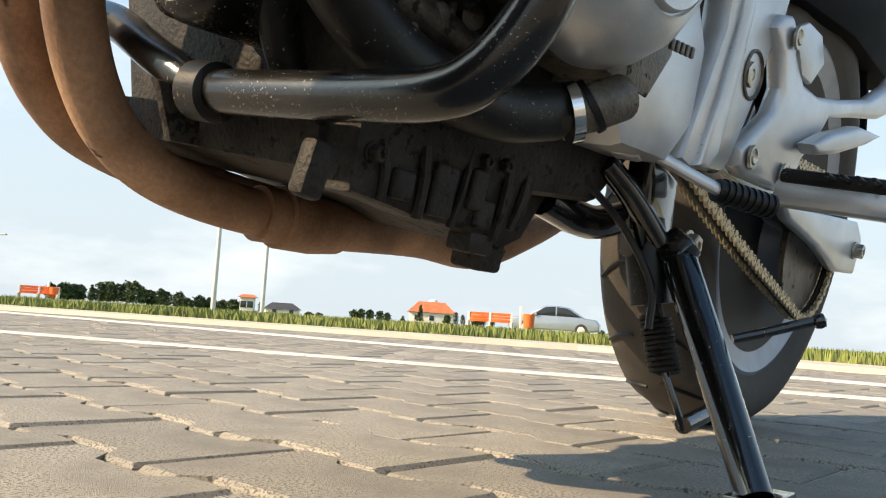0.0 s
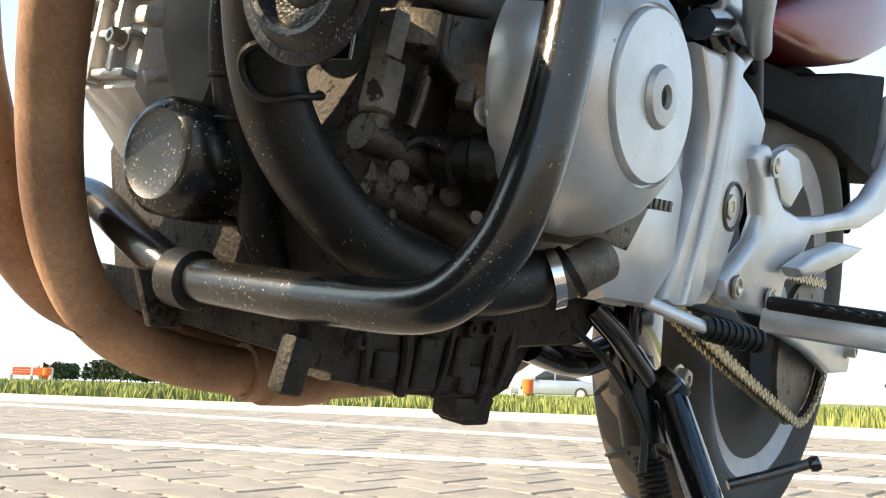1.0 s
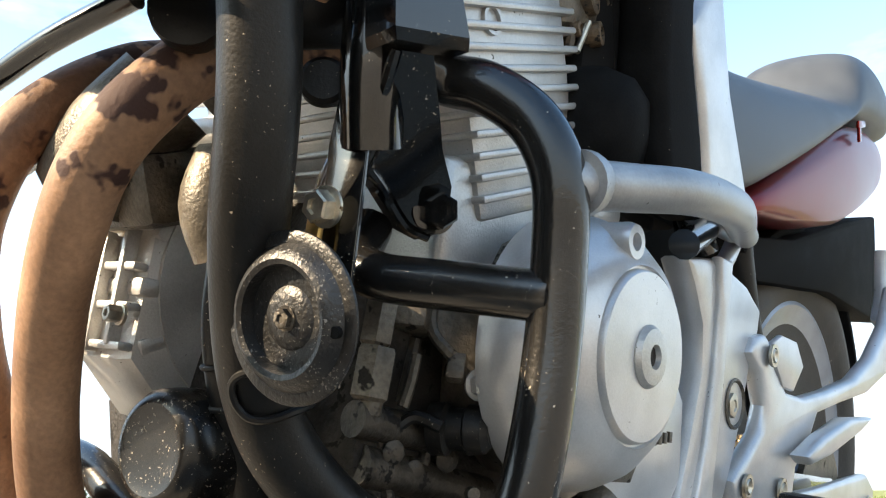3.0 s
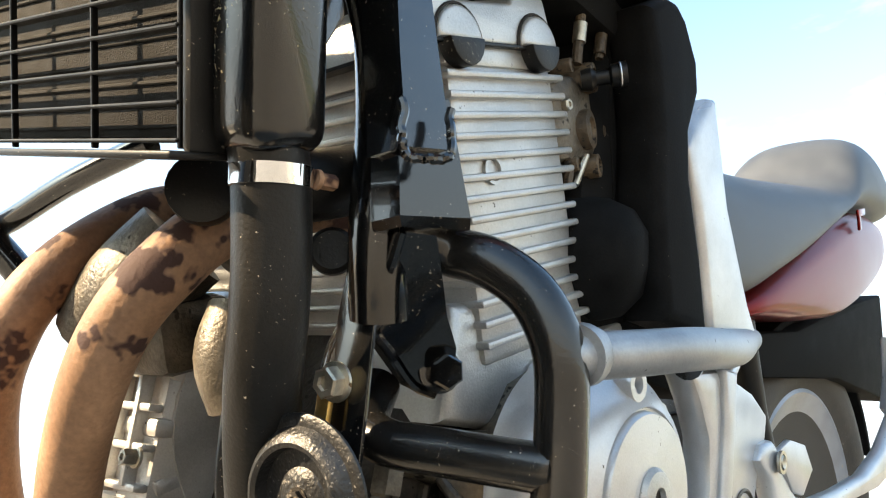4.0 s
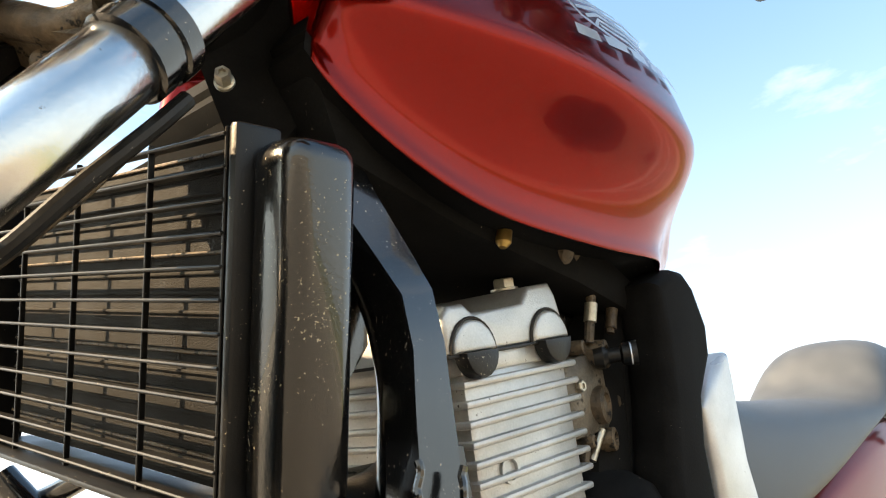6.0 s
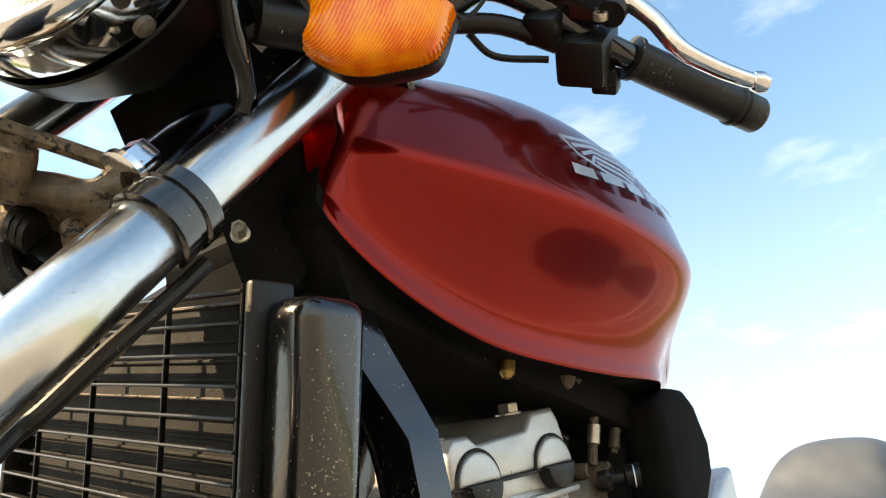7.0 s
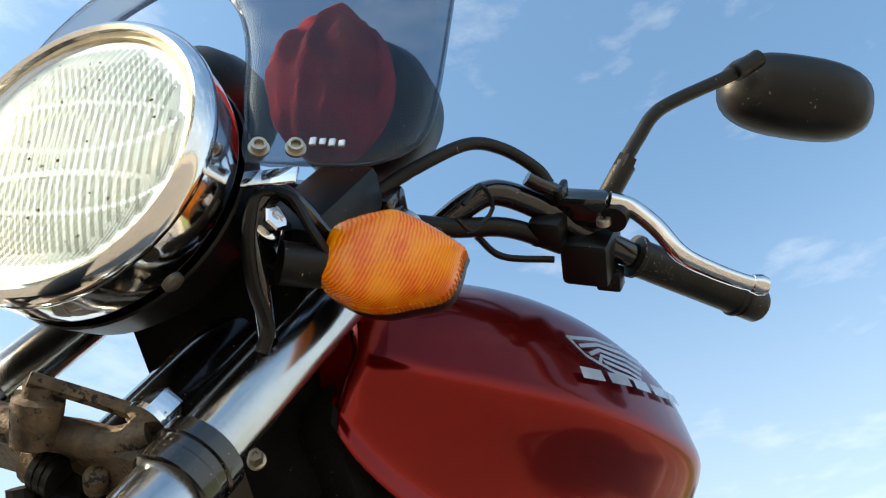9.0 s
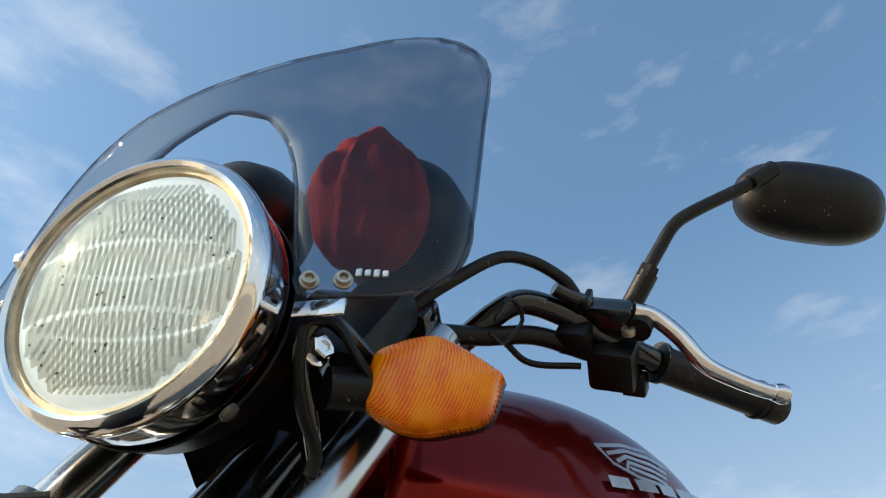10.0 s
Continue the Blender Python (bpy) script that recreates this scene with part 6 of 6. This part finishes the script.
part("clutch_lever", tube([(-0.187, -0.247, 1.054), (-0.172, -0.258, 1.052), (-0.157, -0.272, 1.035), (-0.141, -0.284, 1.012), (-0.117, -0.297, 1.005), (-0.097, -0.310, 1.001), (-0.084, -0.318, 1.001)], (0.0085, 0.0062), 14, 6), M_CHROME, bar, "polished clutch lever with a ball end")
part("lever_ball", lathe((-0.090, -0.314, 1.001), (0.82, -0.57, 0.0), [(0, 0.003), (0.002, 0.0075), (0.008, 0.009), (0.014, 0.0075), (0.016, 0.0)], 20), M_CHROME, bar)
part("lever_pivot", lathe((-0.178, -0.248, 1.044), _w, [(-0.008, 0.0), (-0.008, 0.011), (0.010, 0.011), (0.010, 0.0)], 18), M_PLASTIC, bar)
part("clutch_cable", tube([(-0.382, -0.122, 0.945), (-0.346, -0.150, 1.008), (-0.326, -0.170, 1.037), (-0.298, -0.190, 1.068), (-0.267, -0.200, 1.079), (-0.237, -0.210, 1.074), (-0.222, -0.212, 1.066)], 0.0054, 12, 7), M_RUBBER, bike, "black clutch cable")
part("switch_wire", tube([(-0.333, -0.116, 0.984), (-0.307, -0.123, 1.012), (-0.263, -0.145, 1.025), (-0.227, -0.173, 1.035), (-0.186, -0.200, 1.030)], 0.0085, 12, 6), M_RUBBER, bike)
part("switch_wire", tube([(-0.241, -0.152, 1.027), (-0.215, -0.159, 1.018), (-0.184, -0.190, 1.020)], 0.003, 8, 6), M_RUBBER, bike)
part("loom_wrap", tube([fr(0.04, 0.09, 0.262), fr(0.05, 0.06, 0.245), fr(0.06, 0.03, 0.20)], 0.011, 12, 4), M_RUBBER, bike)
part("cable_tie", tube([fr(0.058, 0.135, 0.276), fr(0.063, 0.14, 0.30), fr(0.04, 0.145, 0.306), fr(0.034, 0.138, 0.28), fr(0.05, 0.132, 0.268)], 0.0018, 6, 4), M_PLASTIC, bike)
mirror = part("mirror", tube([(-0.174, -0.234, 1.067), (-0.175, -0.255, 1.100), (-0.171, -0.268, 1.125), (-0.167, -0.281, 1.147), (-0.155, -0.296, 1.165), (-0.119, -0.332, 1.203), (-0.105, -0.353, 1.223)], 0.0062, 14, 6), M_PLASTIC, bike, "black mirror on a bent stem")
part("stem_boot", tube([(-0.174, -0.232, 1.064), (-0.173, -0.255, 1.099)], 0.0095, 14, 1), M_RUBBER, mirror)
part("stem_nut", lathe((-0.174, -0.252, 1.095), Vector((-0.22, -0.262, 1.094)) - Vector((-0.22, -0.25, 1.074)), [(0, 0.0095), (0.012, 0.009)], 6), M_PLASTIC, mirror)
MC = Vector((-0.030, -0.358, 1.232))
mx = Vector((0.756, -0.655, -0.007)).normalized()
mn = (Vector((-0.736, -0.153, -0.66)) + H_FWD * 0.8).normalized()
mn = (mn - mx * mn.dot(mx)).normalized()
mz = mn.cross(mx)
if mz.z < 0:
    mz = -mz
sections = []
for d, sc in ((-0.012, 0.98), (-0.010, 1.0), (0.002, 1.0), (0.014, 0.93), (0.024, 0.76), (0.030, 0.45), (0.032, 0.12)):
    ring = []
    for k in range(32):
        t = 2 * math.pi * k / 32
        cx, cz = math.cos(t), math.sin(t)
        px, pz = math.copysign(abs(cx) ** 0.75, cx) * 0.075, math.copysign(abs(cz) ** 0.75, cz) * 0.040
        ring.append(MC + mx * px * sc + mz * pz * sc + mn * d)
    sections.append(ring)
part("mirror_shell", loft(sections), M_PLASTIC, mirror, "rounded black mirror shell", sharp=50)
part("mirror_knuckle", tube([Vector((-0.116, -0.338, 1.206)), Vector((-0.102, -0.355, 1.226))], 0.0085, 12, 1), M_PLASTIC, mirror)

# windscreen: a curved smoked sheet with a cut-out for the headlight
HALF = [(0.0, 0.245), (0.040, 0.260), (0.075, 0.275), (0.108, 0.297), (0.148, 0.317), (0.176, 0.313), (0.190, 0.285), (0.192, 0.215), (0.194, 0.150), (0.195, 0.084), (0.190, 0.048), (0.168, 0.020), (0.134, 0.007), (0.106, 0.002), (0.098, 0.030), (0.089, 0.062), (0.079, 0.102), (0.064, 0.142), (0.039, 0.176), (0.0, 0.190)]


def sheet_at(s, h, off=0.0):
    bow = 1.8 if s > 0 else 1.5
    h *= 1.0 + 2.4 * min(0.0, s)
    return HC + H_LEFT * s + Vector((0, 0, h)) + H_FWD * (0.0 - bow * s * s - 0.1 * h + off)


bm = bmesh.new()
outer = [q for q in HALF[:13]]
inner = [HALF[i] for i in (19, 18, 17, 16, 15, 14, 13)]
N = 36


def along_line(pts, k):
    tot = [0]
    for a, b in zip(pts, pts[1:]):
        tot.append(tot[-1] + math.dist(a, b))
    s = tot[-1] * k
    for i in range(len(pts) - 1):
        if s <= tot[i + 1] + 1e-9:
            q = (s - tot[i]) / (tot[i + 1] - tot[i])
            return (pts[i][0] + (pts[i + 1][0] - pts[i][0]) * q, pts[i][1] + (pts[i + 1][1] - pts[i][1]) * q)
    return pts[-1]


rows = []
for side in (1, -1):
    grid = []
    for i in range(N + 1):
        o, q = along_line(outer, i / N), along_line(inner, i / N)
        grid.append([bm.verts.new(sheet_at(side * (o[0] + (q[0] - o[0]) * j / 8), o[1] + (q[1] - o[1]) * j / 8)) for j in range(9)])
    for a, b in zip(grid, grid[1:]):
        for j in range(8):
            bm.faces.new((a[j], a[j + 1], b[j + 1], b[j]))
bmesh.ops.remove_doubles(bm, verts=bm.verts[:], dist=0.0004)
screen = part("windscreen", bm, M_SCREEN, bike, "smoked transparent acrylic windscreen")
sol = screen.modifiers.new("thick", "SOLIDIFY")
sol.thickness, sol.offset = 0.003, 0
edge = [sheet_at(s, h) for s, h in HALF] + [sheet_at(-s, h) for s, h in reversed(HALF[:-1])]
part("edge", tube(edge, 0.0018, 6, 2), M_SCREEN, screen)
for s, h in ((0.110, 0.012), (0.129, 0.017), (-0.110, 0.012), (-0.129, 0.017)):
    p = sheet_at(s, h, 0.001)
    part("screw", lathe(p, H_FWD + H_LEFT * (0.5 if s > 0 else -0.5), [(0, 0.0065), (0.002, 0.0065), (0.002, 0.0048), (0.006, 0.0048), (0.006, 0.003), (0.003, 0.0025)], 20), M_STEEL, screen, "button-head screw with a washer")
for k in range(4):
    p = sheet_at(0.137 + 0.005 * k, 0.026 + 0.0012 * k, 0.002)
    part("brand_mark", box(p, (0.002, 0.004, 0.006 - 0.001 * (k % 2)), 0.0005, rot_of(H_FWD, H_LEFT, (0, 0, 1))), M_BADGE, screen)
part("screen_bracket", box(sheet_at(0.116, -0.002, -0.008), (0.003, 0.036, 0.012), 0.001, rot_of(H_FWD, H_LEFT, (0, 0, 1))), M_CHROME, bike, "bright screen bracket")


# clocks behind the screen, the left one wrapped in a red cloth
CD = (H_FWD * 0.94 + Vector((0, 0, -0.30))).normalized()
for c, r in ((Vector((-0.366, -0.124, 1.098)), 0.063), (Vector((-0.448, -0.006, 1.105)), 0.056)):
    part("clock", lathe(c, CD, [(-0.045, r * 0.96), (-0.04, r), (-0.005, r), (0.02, r * 0.85), (0.035, r * 0.55), (0.04, 0.0)], 36), M_PLASTIC, bike, "black instrument pod")
part("clock_bracket", box(fr(0.06, 0.03, 0.26), (0.03, 0.12, 0.03), 0.006, R_FRONT), M_BLACK, bike)
part("loom_box", box(fr(0.085, 0.062, 0.20), (0.04, 0.05, 0.10), 0.01, R_FRONT), M_PLASTIC, bike)

# the tank's badge: a wing of five feathers over a row of bars
for k in range(5):
    decal("badge_feather", [(-0.170 + 0.010 * k, 0.950 - 0.0040 * k), (-0.135, 0.964 - 0.0056 * k), (-0.102, 0.971 - 0.0066 * k), (-0.068 - 0.004 * k, 0.974 - 0.0072 * k)], 0.0036)
decal("badge_feather", [(-0.172, 0.951), (-0.156, 0.938), (-0.126, 0.935), (-0.082, 0.943)], 0.0036)
for k in range(5):
    x, z = -0.168 + 0.0330 * k, 0.917 + 0.0085 * k
    decal("brand_mark", [(x, z), (x + 0.0255, z + 0.0066)], 0.0100)

# ---- the red cloth ----
CC = Vector((-0.390, -0.128, 1.090)) + CD * 0.006
bm = bmesh.new()
bmesh.ops.create_uvsphere(bm, u_segments=64, v_segments=40, radius=1.0)
cs, cu = CD.cross(Vector((0, 0, 1))).normalized(), None
cu = cs.cross(CD).normalized()
for v in bm.verts:
    p = v.co.copy()
    x, y, z = p.x * 0.052, p.y * 0.062, p.z * 0.045
    y += max(0, 0.008 * (1 - abs(p.x + 0.25) * 3.2)) * max(0, p.y)
    fold = noise.noise(Vector((p.x * 2.6, p.y * 1.1, p.z * 2)) * 1.6) * 0.010 + noise.noise(p * 9) * 0.0025
    v.co = CC + cs * (x * (1 + fold * 6)) + cu * (y * (1 + fold * 4)) + CD * (z + fold)
cloth = thing("cloth", bm, M_CLOTH, "crumpled red cloth wrapped over an instrument behind the windscreen", "cloth", BIKE, sharp=80)

# ---- far things beyond the verge ----


def at_angle(az, dist):
    a = radians(az)
    return Vector((0.06 + math.sin(a) * dist, -0.034 + math.cos(a) * dist, -0.06))


def street_lamp(az, dist, height):
    p = at_angle(az, dist)
    ob = empty("street_lamp", "tall pale galvanised street lamp beside the yard", "street lamp", Matrix.Translation(p), "lamps along the verge")
    part("pole", tube([(0, 0, 0), (0, 0, height * 0.5), (0, 0, height)], (0.085, 0.05), 14, 4), M_POLE, ob)
    part("arm", tube([(0, 0, height - 0.1), (0.2, 0, height + 0.1), (0.8, -0.2, height + 0.2)], 0.03, 8, 4), M_POLE, ob)
    part("lamp_head", box((1.0, -0.25, height + 0.2), (0.6, 0.22, 0.1), 0.03), M_POLE, ob)


street_lamp(-20.92, 28.8, 8.0)
street_lamp(-17.68, 32.4, 8.0)
street_lamp(-34.69, 55.2, 3.6)


def bench(az, dist, turn):
    p = at_angle(az, dist)
    ob = empty("bench", "park bench with orange backrest boards and pale concrete ends", "bench", Matrix.Translation(p + Vector((0, 0, 0.0))) @ pose(0, 0, 0, 0, 0, turn), "orange benches")
    for x in (-0.95, 0.0, 0.95):
        part("support", slab([(-0.28, 0.0), (0.28, 0.0), (0.26, 0.42), (0.2, 0.84), (0.1, 0.84), (0.08, 0.46), (-0.26, 0.42)], x - 0.05, x + 0.05, 0.01, at=lambda v: Vector((v.y, v.x, v.z))), M_WALL, ob)
    for x in (-0.48, 0.48):
        for k in range(3):
            part("back_board", box((x, 0.12 + 0.02 * k, 0.52 + 0.13 * k), (0.86, 0.035, 0.12), 0.01), M_ORANGE, ob)
        for k in range(3):
            part("seat_board", box((x, -0.2 + 0.13 * k, 0.44), (0.86, 0.12, 0.035), 0.01), M_ORANGE, ob)


def litter_bin(az, dist):
    p = at_angle(az, dist)
    ob = empty("litter_bin", "orange litter bin on a pale post", "litter bin", Matrix.Translation(p), "orange bins")
    part("post", box((-0.33, 0, 0.55), (0.1, 0.1, 1.1), 0.01), M_WALL, ob)
    part("bucket", lathe((0, 0, 0.25), (0, 0, 1), [(0, 0.18), (0.02, 0.2), (0.55, 0.24), (0.56, 0.2), (0.1, 0.17)], 20), M_ORANGE, ob)


bench(-1.92, 36.0, -4)
litter_bin(0.79, 32.4)
bench(-31.59, 48.0, 20)
litter_bin(-30.71, 48.0)

# parked car, side on
CARM = Matrix.Translation(at_angle(2.58, 40.8)) @ pose(0, 0, 0.0, 0, 0, 172)
car = empty("car", "silver-blue saloon car parked on the meadow road", "car", CARM)
low = [(-2.2, 0.30), (-2.22, 0.62), (-2.05, 0.84), (-1.3, 0.93), (1.05, 0.95), (1.9, 0.80), (2.18, 0.62), (2.2, 0.32), (1.75, 0.25), (-1.8, 0.25)]
part("body", slab(low, -0.86, 0.86, 0.09, segs=3), M_CAR, car, sharp=50)
roof = [(-1.45, 0.92), (-0.75, 1.36), (-0.2, 1.44), (0.45, 1.42), (1.25, 0.94)]
part("cabin", slab(roof, -0.74, 0.74, 0.08, segs=3), M_CAR, car, sharp=50)
for wx in ([(-1.28, 0.95), (-0.68, 1.32), (-0.15, 1.38), (-0.15, 0.95)], [(-0.08, 0.95), (-0.08, 1.38), (0.40, 1.36), (1.02, 0.95)]):
    for y0, y1 in ((-0.752, -0.72), (0.72, 0.752)):
        part("side_window", slab(wx, y0, y1, 0.004), M_WINDOW, car)
for x in (-1.35, 1.38):
    for y in (-0.80, 0.80):
        w = part("wheel", lathe((x, y, 0.31), (0, 1, 0), [(-0.09, 0.2), (-0.09, 0.29), (-0.07, 0.31), (0.07, 0.31), (0.09, 0.29), (0.09, 0.2)], 28), M_TYRE, car)
        part("hubcap", lathe((x, y, 0.31), (0, 1, 0), [(-0.095, 0.0), (-0.095, 0.17), (-0.08, 0.2), (0.08, 0.2), (0.095, 0.17), (0.095, 0.0)], 24), M_POLE, w)
for y in (-0.9, 0.9):
    part("door_mirror", box((0.85, y, 0.98), (0.12, 0.16, 0.12), 0.03), M_CAR, car)


def house(name, az, dist, size, roof_h, wall, roof_mat, label, turn=10):
    p = at_angle(az, dist)
    ob = empty(name, label, "house", Matrix.Translation(p) @ pose(0, 0, 0, 0, 0, turn))
    w, d, h = size
    part("wall", box((0, 0, h / 2), (w, d, h), 0.03), wall, ob)
    o = w / 2 + 0.5
    e = d / 2 + 0.5
    bm = bmesh.new()
    b = [bm.verts.new(v) for v in ((-o, -e, h), (o, -e, h), (o, e, h), (-o, e, h), (-o * 0.55, 0, h + roof_h), (o * 0.55, 0, h + roof_h))]
    for f in ((0, 1, 5, 4), (2, 3, 4, 5), (1, 2, 5), (3, 0, 4), (3, 2, 1, 0)):
        bm.faces.new([b[i] for i in f])
    part("roof", bm, roof_mat, ob, sharp=10)
    k = max(2, int(w / 3))
    for i in range(k):
        win = part("window", box((-w / 2 + w * (i + 0.5) / k, -d / 2 - 0.02, h * 0.55), (1.2, 0.08, 1.3), 0.02), M_WALL, ob)
        part("pane", box((-w / 2 + w * (i + 0.5) / k, -d / 2 - 0.065, h * 0.55), (1.0, 0.04, 1.1), 0.01), M_WINDOW, win)
    return ob


hs1 = house("house", -6.04, 180.0, (9.5, 9.0, 2.6), 2.4, M_WALL, M_ROOF, "low white house with a red tiled roof among trees", 8)
house("house", -16.35, 204.0, (8.0, 8.0, 1.4), 1.6, M_WALL, M_DARKROOF, "low house with a dark grey roof", 20)
shed = house("chapel", -18.67, 144.0, (2.3, 2.3, 2.7), 0.5, M_WALL, M_ROOF, "narrow white building with a small red roof", 12)
silo = empty("water_tower", "white round-topped tower behind the red-roofed house", "tower", Matrix.Translation(at_angle(-5.96, 198.0)))
part("shaft", lathe((0, 0, 0), (0, 0, 1), [(0, 1.5), (4.6, 1.5), (5.4, 1.3), (6.0, 0.8), (6.2, 0.0)], 24), M_WALL, silo)
part("cap_band", lathe((0, 0, 3.2), (0, 0, 1), [(0, 1.55), (0.25, 1.55)], 24), M_POLE, silo)

# trees: trunk, limbs and a ragged crown of leaf clumps
rt = random.Random(11)


def tree(az, dist, height, width, group="trees on the skyline", conifer=False):
    ob = empty("tree", "dark green conifer on the skyline" if conifer else "dark green leafy tree on the skyline", "tree", Matrix.Translation(at_angle(az, dist)), group)
    bm = tube([(0, 0, 0), (0.05 * height * rt.uniform(-1, 1), 0, height * 0.4), (0, 0, height * 0.75)], (height * 0.035, height * 0.012), 7, 2)
    for k in range(4):
        a = rt.uniform(0, 6.28)
        z = height * rt.uniform(0.3, 0.55)
        bm = tube([(0, 0, z), (math.cos(a) * width * 0.3, math.sin(a) * width * 0.3, z + height * 0.2)], (height * 0.014, height * 0.004), 5, 1, bm)
    part("trunk", bm, M_BARK, ob)
    verts, faces = [], []
    for k in range(420):
        u = rt.random()
        z = height * (0.16 + 0.84 * u)
        lim = width * 0.5 * ((1.02 - u) if conifer else math.sqrt(max(0.02, 1 - (2 * u - 0.85) ** 2 / 1.35)))
        lim *= 0.8 + 0.35 * noise.noise(Vector((az, u * 4, k * 0.01)))
        a, r = rt.uniform(0, 6.28), lim * math.sqrt(rt.random())
        c = Vector((math.cos(a) * r, math.sin(a) * r, z + rt.uniform(-0.03, 0.03) * height))
        s = width * rt.uniform(0.03, 0.075)
        n0 = len(verts)
        for j in range(5):
            verts.append(tuple(c + Vector((rt.gauss(0, 1), rt.gauss(0, 1), rt.gauss(0, 0.8))) * s))
        faces += [(n0, n0 + 1, n0 + 2), (n0, n0 + 2, n0 + 3), (n0, n0 + 3, n0 + 4), (n0 + 1, n0 + 3, n0 + 4)]
    me = bpy.data.meshes.new("crown")
    me.from_pydata(verts, [], faces)
    me.materials.append(M_LEAF)
    crown = new("crown", me)
    crown.parent = ob


for k in range(26):
    az = -30.9 + 11.2 * k / 25
    tree(az + rt.uniform(-0.2, 0.2), 156 + rt.uniform(-8, 8), 1.6 + 2.0 * math.exp(-((az + 27.2) / 3.0) ** 2) + rt.uniform(0, 0.9), rt.uniform(2.2, 3.6), conifer=(k % 9 == 5))
for az, h, w, con in ((-11.4, 2.0, 2.2, 0), (-10.9, 2.3, 2.0, 0), (-10.3, 2.2, 2.4, 0), (-9.6, 2.1, 2.2, 0), (-9.1, 1.8, 2.0, 0), (-8.0, 1.4, 1.6, 1), (-6.8, 3.9, 2.2, 1), (-4.9, 2.2, 2.0, 0), (-4.3, 2.8, 1.4, 0), (-3.8, 2.4, 1.3, 0), (-2.9, 2.3, 2.4, 0), (-2.4, 2.6, 1.8, 0), (-1.8, 1.8, 1.6, 0), (5.8, 1.0, 1.6, 0), (6.5, 1.1, 1.8, 0), (7.2, 0.9, 1.8, 0), (-17.8, 2.4, 1.2, 0), (-19.5, 1.5, 1.4, 0), (-13.8, 0.9, 2.0, 0), (-14.5, 0.9, 2.2, 0)):
    tree(az, 168, h, w, conifer=bool(con))

# ---- the pavers, each an I-shaped stone with chamfered edges ----
P_L, P_W1, P_W2, P_SH = 0.1035, 0.0765, 0.0565, 0.020
P_PITCH = P_W1 + P_W2 + 0.004
e1 = 0.0415
side = [(-P_L, P_W1), (-P_L + e1, P_W1), (-P_L + e1 + P_SH, P_W2), (P_L - e1 - P_SH, P_W2), (P_L - e1, P_W1), (P_L, P_W1)]
OUT = side + [(x, -y) for x, y in reversed(side)]


def paver_data():
    vs = []
    for inset, z in ((0.0052, 0.0), (0.0018, -0.0036), (0.0018, -0.022)):
        for x, y in OUT:
            vs.append((x - math.copysign(inset, x), y - math.copysign(inset, y), z))
    n = len(OUT)
    fs = [tuple(range(n))[::-1]]
    for r in range(2):
        for i in range(n):
            j = (i + 1) % n
            fs.append((r * n + i, r * n + j, (r + 1) * n + j, (r + 1) * n + i))
    return vs, fs


PV, PF = paver_data()
PAVE_ANG = radians(-35.5)
pc, ps = math.cos(PAVE_ANG), math.sin(PAVE_ANG)
PAVE_O = Vector((-0.197, 0.534))
rp = random.Random(5)
pavement = new("pavement")
tagged(pavement, "grey interlocking concrete pavers with sandy joints", "pavement", kind="structure")
me = bpy.data.meshes.new("paver")
me.from_pydata(PV, [], PF)
me.materials.append(M_PAVER)
me.flip_normals()
near, rest = [], []
for i in range(-160, 161):
    for j in range(-160, 161):
        u = i * 0.211 + (0.1055 if j % 2 else 0.0) + 0.1055
        v = j * P_PITCH + P_PITCH / 2
        x, y = PAVE_O.x + u * pc - v * ps, PAVE_O.y + u * ps + v * pc
        if y > 5.75 - 0.42 * x or y < -6 or abs(x) > 9 or y > 10:
            continue
        if math.hypot(x, y) > 6.5 and abs(x) > 0.9 * y + 1.3:
            continue
        if -1.0 < x < 1.0 and 0.35 < y < 3.0 and len(near) < 300:
            near.append((x, y))
        else:
            rest.append((x, y))
for x, y in near:
    ob = new("paver", me)
    ob.parent = pavement
    ob.matrix_local = Matrix.Translation((x, y, rp.uniform(-0.0016, 0.0008))) @ Euler((rp.uniform(-0.006, 0.006), rp.uniform(-0.006, 0.006), PAVE_ANG + rp.uniform(-0.01, 0.01))).to_matrix().to_4x4()
verts, faces = [], []
for x, y in rest:
    a = PAVE_ANG + rp.uniform(-0.01, 0.01)
    c, s = math.cos(a), math.sin(a)
    z = rp.uniform(-0.0016, 0.0008)
    n0 = len(verts)
    verts += [(x + px * c - py * s, y + px * s + py * c, z + pz) for px, py, pz in PV]
    faces += [tuple(n0 + k for k in reversed(f)) for f in PF]
me2 = bpy.data.meshes.new("paver_field")
me2.from_pydata(verts, [], faces)
me2.materials.append(M_PAVER)
field = new("paver_field", me2)
field.parent = pavement
field["kind"] = "stuff"
tagged(field, "more grey interlocking pavers of the yard")
